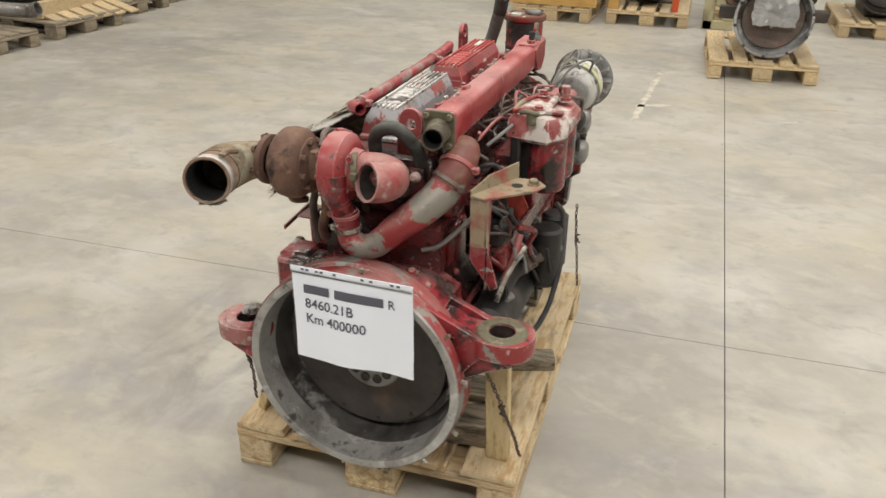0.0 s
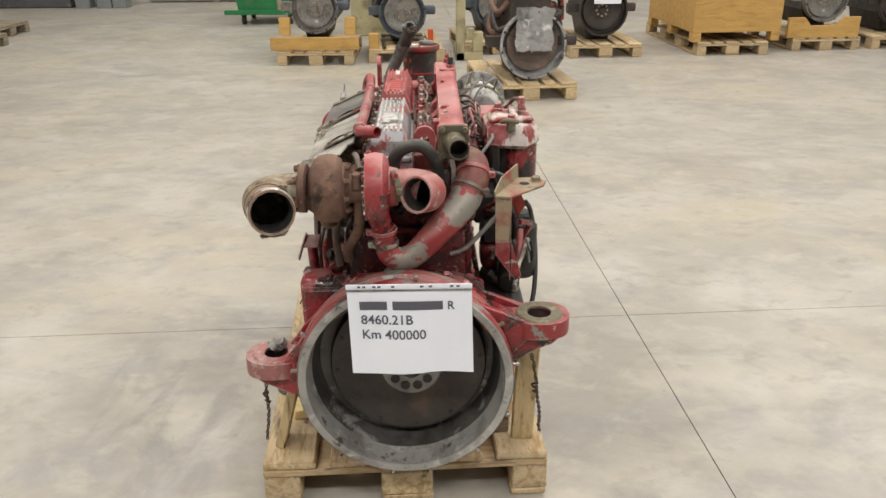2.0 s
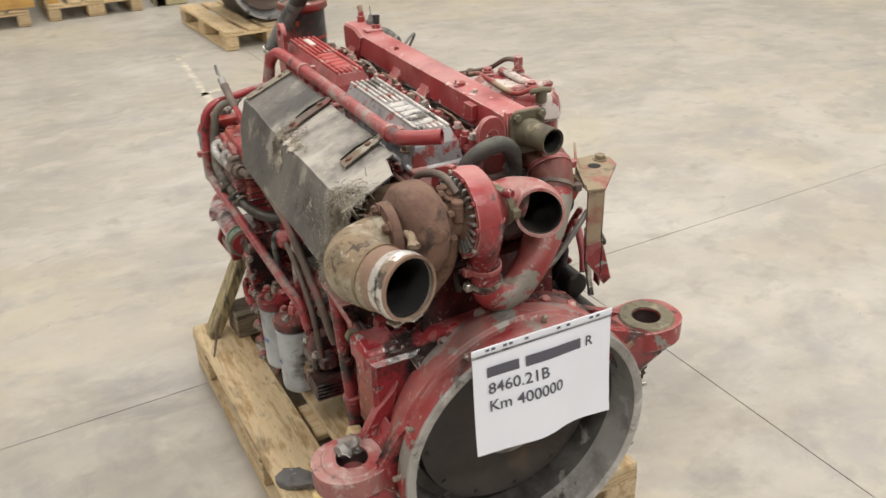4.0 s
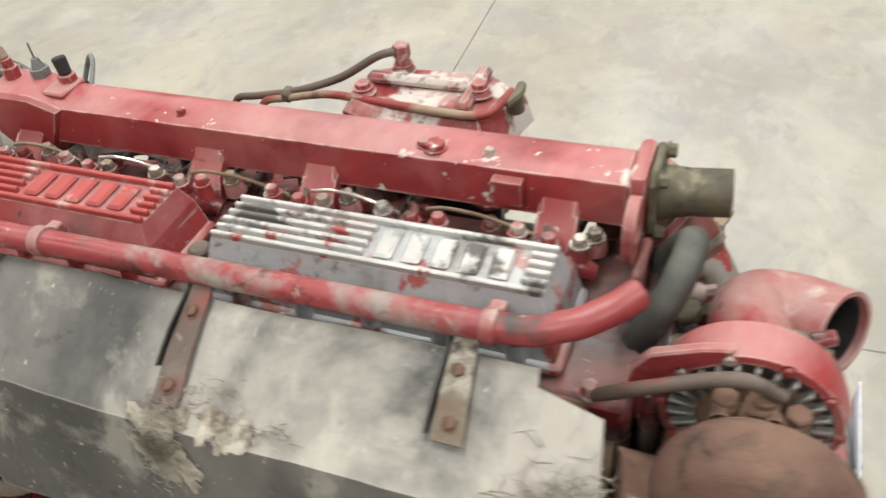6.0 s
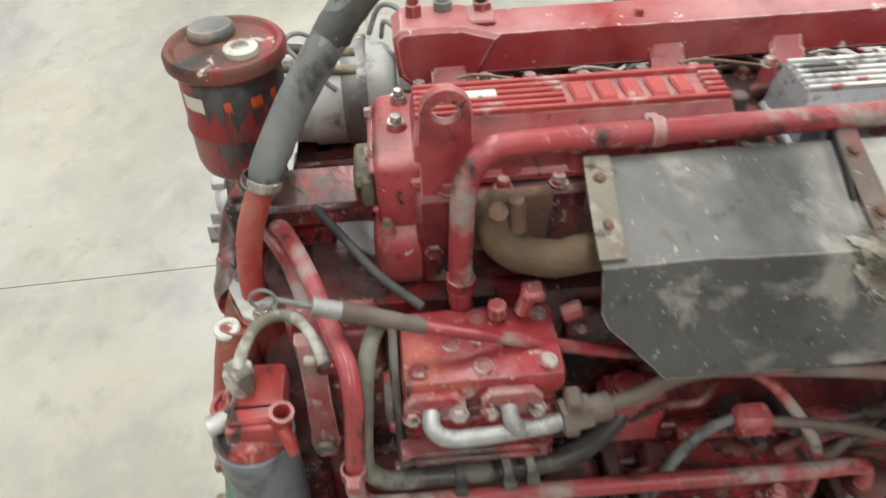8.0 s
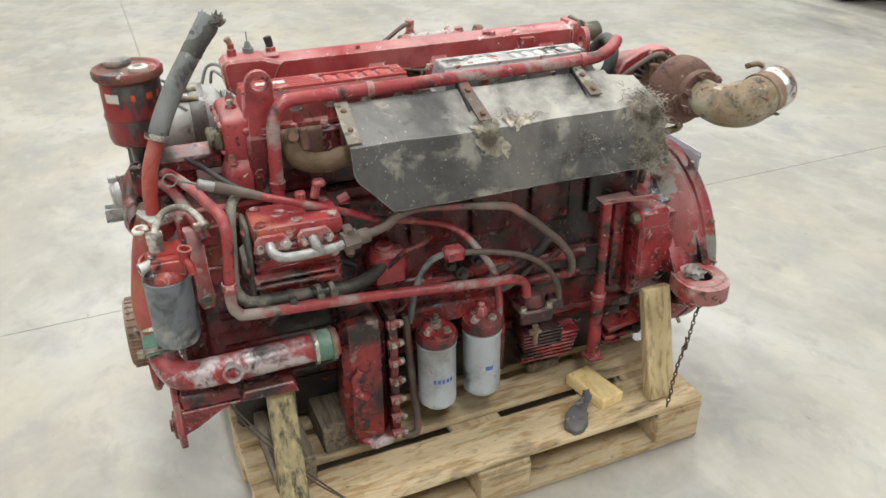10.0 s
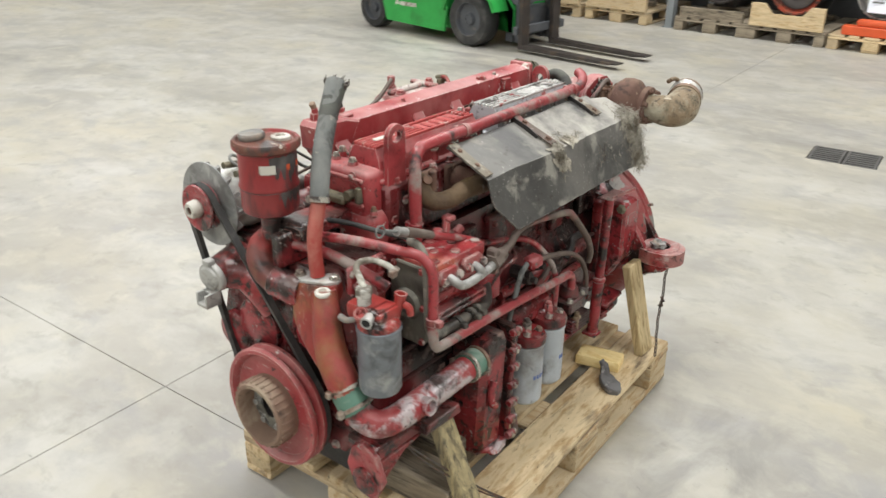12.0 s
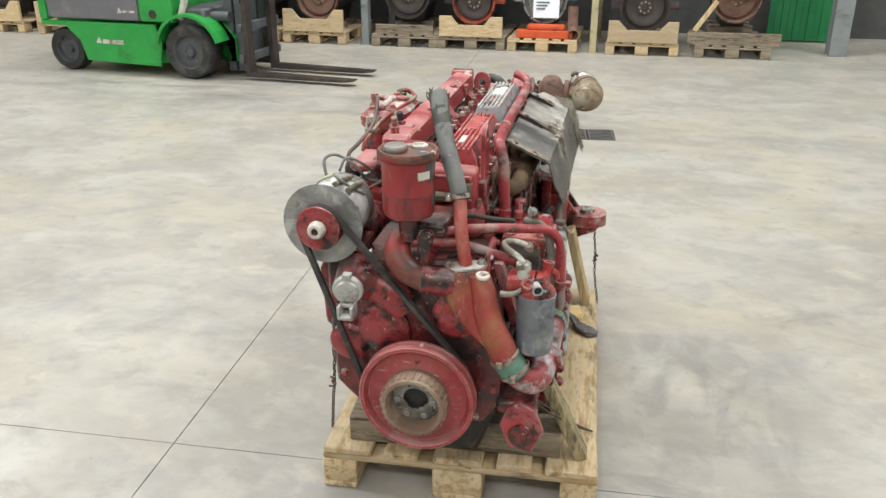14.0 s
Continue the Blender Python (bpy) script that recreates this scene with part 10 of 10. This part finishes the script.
bm = bmesh.new()
box(bm, (0.37, 7.15, 0), (0.47, 7.25, 0.95), 0.01)
box(bm, (0.37, 7.15, 0), (0.66, 7.25, 0.09), 0.01)
box(bm, (0.55, 7.15, 0.09), (0.66, 7.25, 0.30), 0.01)
box(bm, (0.47, 7.16, 0.22), (0.57, 7.24, 0.34), 0.01)
box(bm, (0.37, 7.25, 0), (0.47, 7.9, 0.08), 0.01)
single("yellow_stand", bm, M["post_yellow"], "chipped yellow steel stand beside a stored engine", "stand", base=(0.45, 7.2, 0))
put(E_BLUE, USED, 0.80, 8.1, 0.20, 0, 0, 6)
skids(0.80, 8.1, 0.1455, 0.20, 6)
put(MP, USED, 0.80, 8.1, 0.001, 0, 0, 6)
# the wrapped engine
put(MP, USED, 0.90, 5.80, 0.001, 0, 0, 5)
E_WRAP = stored_engine(6, "steel_dark", "wrap", "stored diesel engine half covered with cloudy plastic film", 0.285, "hose_brown", 0.02)
E_WRAP.matrix_basis = pose(0.93, 5.73, 0.145, 0, 0, 5)
bm = bmesh.new()
rows = []
for j in range(15):
    row = []
    for i in range(15):
        x, z = -0.16 + 0.32 * i / 14, 0.62 - 0.36 * j / 14
        row.append(bm.verts.new((x + 0.02 * noise.noise(Vector((i, j, 0)) * 0.4), -0.445 + 0.018 * noise.noise(Vector((i * 0.5, j * 0.5, 2))), z + 0.015 * noise.noise(Vector((i, j, 5)) * 0.5))))
    rows.append(row)
for a, c in zip(rows, rows[1:]):
    for i in range(14):
        bm.faces.new([a[i], c[i], c[i + 1], a[i + 1]])
bmesh.ops.transform(bm, matrix=pose(0.93, 5.73, 0.145, 0, 0, 5), verts=bm.verts)
single("plastic_film", bm, M["wrap"], "cloudy crumpled plastic film over a stored engine", "film", base=(0.93, 5.3, 0.6))
bm = bmesh.new()
tube(bm, [(0.70, 5.75, 0.90), (0.85, 5.55, 0.88), (1.05, 5.52, 0.80), (1.18, 5.60, 0.70), (1.20, 5.75, 0.6)], 0.03, 12)
tube(bm, [(1.02, 5.8, 0.95), (1.12, 5.6, 0.90), (1.22, 5.6, 0.80), (1.25, 5.7, 0.62)], 0.028, 12)
box(bm, (0.72, 5.55, 0.80), (0.92, 5.75, 0.92), 0.03, seg=2)
single("red_hose_bundle", bm, M["red"], "red pipes on top of the wrapped engine", "pipe", base=(0.9, 5.6, 0.75))
# dark engine and crate
put(MP, USED, 1.98, 7.87, 0.001, 0, 0, 3)
put(E_DARK, USED, 1.96, 7.83, 0.15, 0, 0, 3)
info_sheet(2.02, 7.392, 0.66, 3)
put(MP, USED, 3.39, 7.95, 0.001, 0, 0, 4)
put(MP, USED, 3.35, 8.55, 0.001, 0, 0, 4)
crate = thing("wooden_crate", (3.39, 7.9, 0.145), "large orange-yellow plywood crate on pallets", "crate")
CM = Matrix.Translation((3.40, 8.1, 0.146)) @ Matrix.Rotation(radians(5), 4, "Z")
for lo, hi in (((-0.5, -0.72, 0.10), (0.5, -0.69, 0.62)), ((-0.5, 0.69, 0.10), (0.5, 0.72, 0.62)), ((-0.5, -0.69, 0.10), (-0.47, 0.69, 0.62)), ((0.47, -0.69, 0.10), (0.5, 0.69, 0.62)), ((-0.47, -0.69, 0.10), (0.47, 0.69, 0.13))):
    bm = bmesh.new()
    box(bm, lo, hi, 0.004)
    bmesh.ops.transform(bm, matrix=CM, verts=bm.verts)
    part("panel", bm, M["crate"], crate)
for x in (-0.45, 0.45):
    for y in (-0.67, 0.0, 0.67):
        bm = bmesh.new()
        box(bm, (x - 0.05, y - 0.05, 0), (x + 0.05, y + 0.05, 0.099), 0.004)
        bmesh.ops.transform(bm, matrix=CM, verts=bm.verts)
        part("foot", bm, M["crate"], crate)
for x in (-0.47, 0.47):
    bm = bmesh.new()
    box(bm, (x - 0.03, -0.728, 0.50), (x + 0.03, -0.7205, 0.60), 0.002)
    bmesh.ops.transform(bm, matrix=CM, verts=bm.verts)
    part("corner_iron", bm, M["zinc"], crate)
put(MP, USED, 4.55, 8.22, 0.001, 0, 0, 4)
cradle(4.53, 7.66, 0.146, 4, 0.84, 0.22, "crate", "orange-yellow sawn engine cradle plank on a pallet", 0.2)
put(E_ALU, USED, 4.53, 8.13, 0.24, 0, 0, 4)
for x, y in ((5.5, 8.3), (6.5, 8.4), (7.5, 8.5)):
    put(MP, USED, x, y, 0.001, 0, 0, 4)
    put(E_DARK if x != 6.5 else E_BLUE, USED, x, y, 0.16, 0, 0, 4)

# west row
for k, (x, y, proto) in enumerate(((-5.55, 3.72, E_BLUE), (-5.52, 4.75, E_DARK), (-5.70, 5.72, E_RUST), (-5.75, 6.7, E_DARK), (-5.65, 8.15, E_DARK), (-5.9, 9.3, E_DARK))):
    put(MPG, USED, x, y, 0.001, 0, 0, 90 - 4)
    put(proto, USED, x - 0.15, y, 0.16, 0, 0, 90)
crate = thing("broken_crate", (-5.1, 4.8, 0.145), "broken slatted crate side leaning on a pallet", "crate")
for k in range(6):
    bm = bmesh.new()
    box(bm, (-5.30 + 0.005 * k, 4.40 + k * 0.155, 0.16), (-4.98 + 0.03 * k, 4.52 + k * 0.155, 0.18), 0.003, Matrix.Rotation(radians(16), 4, "Y"))
    part("slat", bm, M["wood_x"], crate)
bm = bmesh.new()
box(bm, (-5.22, 4.38, 0.15), (-5.15, 5.30, 0.30), 0.005)
part("batten", bm, M["wood_x"], crate)
bm = bmesh.new()
tube(bm, [(-5.3, 4.0, 0.30), (-5.05, 4.12, 0.28), (-4.95, 4.15, 0.30)], 0.06, 18, 4, wall=0.006)
single("loose_pipe", bm, M["alu"], "loose grey pipe on a stored engine", "pipe", base=(-5.1, 4.1, 0.2))

# green waste bin, columns and low cabinet at the far wall
bin_ = thing("waste_bin", (-2.25, 10.5, 0), "green sheet-metal tipping bin on castors", "bin")
bm = bmesh.new()
prism(bm, [(-2.56, 0.16), (-1.75, 0.16), (-1.62, 0.95), (-2.70, 0.95)], (0, 11.0, 0), (1, 0, 0), (0, 0, 1), 0.85, 0.006)
part("body", bm, M["bin_green"], bin_)
for x in (-2.5, -1.85):
    bm = bmesh.new()
    box(bm, (x - 0.03, 10.10, 0.13), (x + 0.03, 10.95, 0.19), 0.004)
    part("runner", bm, M["bin_green"], bin_)
    for y in (10.18, 10.85):
        bm = bmesh.new()
        cyl(bm, (x - 0.025, y, 0.06), (x + 0.025, y, 0.06), 0.06, seg=18, bevel=0.006)
        box(bm, (x - 0.032, y - 0.02, 0.06), (x + 0.032, y + 0.02, 0.14), 0.003)
        part("castor", bm, M["black"], bin_)
bm = bmesh.new()
box(bm, (-2.75, 10.08, 0.14), (-1.9, 10.14, 0.20), 0.004)
part("tow_bar", bm, M["bin_green"], bin_)
bm = bmesh.new()
box(bm, (-2.02, 10.142, 0.2), (-1.96, 10.147, 0.5), 0.001)
part("sticker", bm, M["post_yellow"], bin_)
bm = bmesh.new()
prism(bm, [(-0.9, 0.0), (-0.1, 0.0), (-0.1, 0.9), (-0.9, 0.9)], (0, 9.6, 0), (1, 0, 0), (0, 0, 1), 0.6, 0.01)
single("yellow_box", bm, M["post_yellow"], "yellow steel box behind the stored engines", "box", base=(-0.5, 9.3, 0))
for x in (-5.55, -5.2, -4.95):
    bm = bmesh.new()
    box(bm, (x - 0.12, 12.25, 0), (x + 0.12, 12.5, 2.2), 0.01)
    single("grey_locker", bm, M["post_grey"], "narrow grey steel locker at the hall wall", "locker", "lockers", base=(x, 12.3, 0))
bm = bmesh.new()
box(bm, (-7.4, 12.3, 0), (-5.75, 13.0, 1.4), 0.02)
single("dark_cupboard", bm, M["mast"], "dark low cupboard at the hall wall", "cupboard", base=(-6.5, 12.6, 0))
for k in range(3):
    bm = bmesh.new()
    box(bm, (-4.7 + k * 1.15, 13.03, 0.03), (-3.6 + k * 1.15, 13.095, 3.0), 0.01)
    single("wall_panel", bm, M["wall"], "off-white sectional door panel in the hall wall", "door panel", kind="structure", base=(-4.2 + k * 1.15, 13.06, 0))

# ---- forklift ----
truck = thing("forklift", (0, 0, 0), "bright green and grey electric forklift with lowered forks", "forklift")


def wheel(x, y, r, w, name):
    b = bmesh.new()
    s = -1 if y > -0.5 else 1
    lathe(b, (x, y, r), (0, 1, 0), [(r * 0.62, -w / 2), (r * 0.92, -w / 2), (r, -w / 2 + 0.03), (r, w / 2 - 0.03), (r * 0.92, w / 2), (r * 0.62, w / 2)], 36)
    wh = part(name, b, M["rubber"], truck, "grey-black solid tyre")
    b = bmesh.new()
    lathe(b, (x, y, r), (0, 1, 0), [(0, w / 2 - 0.02), (r * 0.2, w / 2 - 0.015), (r * 0.24, w / 2 - 0.045), (r * 0.56, w / 2 - 0.05), (r * 0.6, w / 2 - 0.005), (r * 0.64, w / 2)], 30)
    lathe(b, (x, y, r), (0, -1, 0), [(0, w / 2 - 0.02), (r * 0.56, w / 2 - 0.05), (r * 0.64, w / 2)], 24)
    rm = part("rim", b, M["mast"], wh, "dark grey wheel rim")
    for k in range(6):
        t = 2 * math.pi * k / 6
        bolt(rm, (x + r * 0.16 * math.cos(t), y + w / 2 - 0.018, r + r * 0.16 * math.sin(t)), (0, 1, 0), 0.012, 0.012, "mast")


for y in (-0.11, -0.92):
    wheel(0.0, y, 0.262, 0.20, "front_wheel")
    wheel(1.46, y - (0.04 if y > -0.5 else -0.04), 0.215, 0.17, "rear_wheel")
bm = bmesh.new()
prism(bm, [(0.33, 0.10), (1.22, 0.12), (1.26, 0.30), (1.45, 0.46), (1.68, 0.46), (1.66, 0.52), (0.33, 0.52), (0.12, 0.54), (-0.16, 0.50), (-0.33, 0.30), (-0.35, 0.16), (-0.40, 0.16), (-0.40, 0.38), (-0.22, 0.60), (0.20, 0.64), (0.30, 0.50)], (0, -0.22, 0), (1, 0, 0), (0, 0, 1), 0.62, 0.0)
bmesh.ops.recalc_face_normals(bm, faces=bm.faces)
part("chassis", bm, M["lime"], truck, "green chassis")
for y0 in (-0.03, -1.0):
    bm = bmesh.new()
    prism(bm, [(0.34, 0.10), (1.20, 0.12), (1.25, 0.32), (1.40, 0.455), (1.70, 0.455), (1.70, 0.50), (0.36, 0.50), (0.30, 0.34)], (0, y0, 0), (1, 0, 0), (0, 0, 1), 0.03, 0.004)
    part("skirt", bm, M["lime"], truck)
for y0, y1 in ((-0.24, -0.005), (-1.03, -0.80)):
    bm = bmesh.new()
    for a0 in range(9):
        a, c = radians(10 + a0 * 17), radians(10 + (a0 + 1) * 17)
        q = [(0.33 * math.cos(a), 0.262 + 0.33 * math.sin(a)), (0.33 * math.cos(c), 0.262 + 0.33 * math.sin(c)), (0.36 * math.cos(c), 0.262 + 0.36 * math.sin(c)), (0.36 * math.cos(a), 0.262 + 0.36 * math.sin(a))]
        prism(bm, q, (0, y1, 0), (1, 0, 0), (0, 0, 1), y1 - y0)
    bmesh.ops.remove_doubles(bm, verts=bm.verts, dist=0.001)
    bmesh.ops.recalc_face_normals(bm, faces=bm.faces)
    part("mudguard", bm, M["lime"], truck)
bm = bmesh.new()
box(bm, (0.52, -0.98, 0.525), (1.60, -0.02, 1.12), 0.03, seg=2)
cowl = part("battery_cowl", bm, M["cowl"], truck, "grey battery cover")
bm = bmesh.new()
prism(bm, [(0.70, 0.60), (0.76, 0.60), (0.73, 0.65)], (0, -0.018, 0), (1, 0, 0), (0, 0, 1), 0.003)
box(bm, (0.56, -0.0205, 0.605), (0.69, -0.0185, 0.625), 0.0)
part("badge", bm, M["white"], cowl, "white maker's mark")
bm = bmesh.new()
prism(bm, [(0.99, 0.30), (1.06, 0.30), (1.025, 0.36)], (0, -0.027, 0), (1, 0, 0), (0, 0, 1), 0.004)
box(bm, (0.74, -0.030, 0.295), (0.98, -0.0265, 0.335), 0.0)
part("badge", bm, M["white"], truck, "white maker's mark")
bm = bmesh.new()
box(bm, (1.60, -0.99, 0.50), (1.70, -0.01, 1.05), 0.03, seg=2)
part("counterweight", bm, M["lime"], truck)
bm = bmesh.new()
box(bm, (0.14, -0.96, 0.525), (0.515, -0.03, 0.86), 0.02, seg=2)
panel = part("side_panel", bm, M["lime"], truck)
bm = bmesh.new()
lathe(bm, (0.36, -0.03, 0.60), (0, 1, 0), [(0.042, 0), (0.042, 0.004), (0.03, 0.005), (0.028, 0.001), (0, 0.001)], 20)
part("socket", bm, M["black"], panel)
bm = bmesh.new()
tube(bm, [(0.10, -0.10, 0.56), (0.02, -0.10, 0.80), (-0.02, -0.10, 1.3), (0.2, -0.10, 2.0), (1.3, -0.10, 2.05)], 0.035, 12, 4)
tube(bm, [(0.10, -0.93, 0.56), (0.02, -0.93, 0.80), (-0.02, -0.93, 1.3), (0.2, -0.93, 2.0), (1.3, -0.93, 2.05)], 0.035, 12, 4)
part("overhead_guard", bm, M["white"], truck, "pale overhead guard tubes")
bm = bmesh.new()
box(bm, (-0.16, -0.90, 0.48), (0.14, -0.10, 0.66), 0.02)
part("floor_plate", bm, M["mast"], truck)
bm = bmesh.new()
box(bm, (0.55, -0.75, 1.12), (1.0, -0.30, 1.28), 0.04, seg=2)
box(bm, (0.95, -0.75, 1.2), (1.08, -0.30, 1.7), 0.04, seg=2)
part("seat", bm, M["black"], truck, "black operator seat")
for y in (-0.30, -0.76):
    for x0, x1 in ((-0.37, -0.28), (-0.48, -0.39)):
        bm = bmesh.new()
        box(bm, (x0, y - 0.035, 0.06), (x1, y + 0.035, 2.1), 0.006)
        part("mast_rail", bm, M["mast"], truck)
bm = bmesh.new()
box(bm, (-0.44, -0.72, 0.12), (-0.24, -0.32, 0.40), 0.02)
cyl(bm, (-0.36, -0.53, 0.1), (-0.36, -0.53, 1.8), 0.035, seg=16)
cyl(bm, (-0.36, -0.24, 0.58), (-0.15, -0.24, 0.58), 0.05, seg=14)
part("mast_foot", bm, M["mast"], truck)
for z in (0.16, 0.45, 0.72):
    bm = bmesh.new()
    box(bm, (-0.535, -0.88, z), (-0.485, -0.12, z + 0.08), 0.006)
    part("carriage_bar", bm, M["mast"], truck)
for y in (-0.20, -0.68):
    bm = bmesh.new()
    prism(bm, [(-0.54, 0.78), (-0.585, 0.78), (-0.585, 0.075), (-1.66, 0.06), (-1.66, 0.05), (-1.54, 0.035), (-0.54, 0.03)], (0, y + 0.06, 0), (1, 0, 0), (0, 0, 1), 0.11, 0.003)
    bmesh.ops.recalc_face_normals(bm, faces=bm.faces)
    part("fork", bm, M["steel_dark"], truck, "worn dark steel fork")
truck.matrix_basis = pose(3.69, -4.15, 0.0, 0, 0, -5.1)
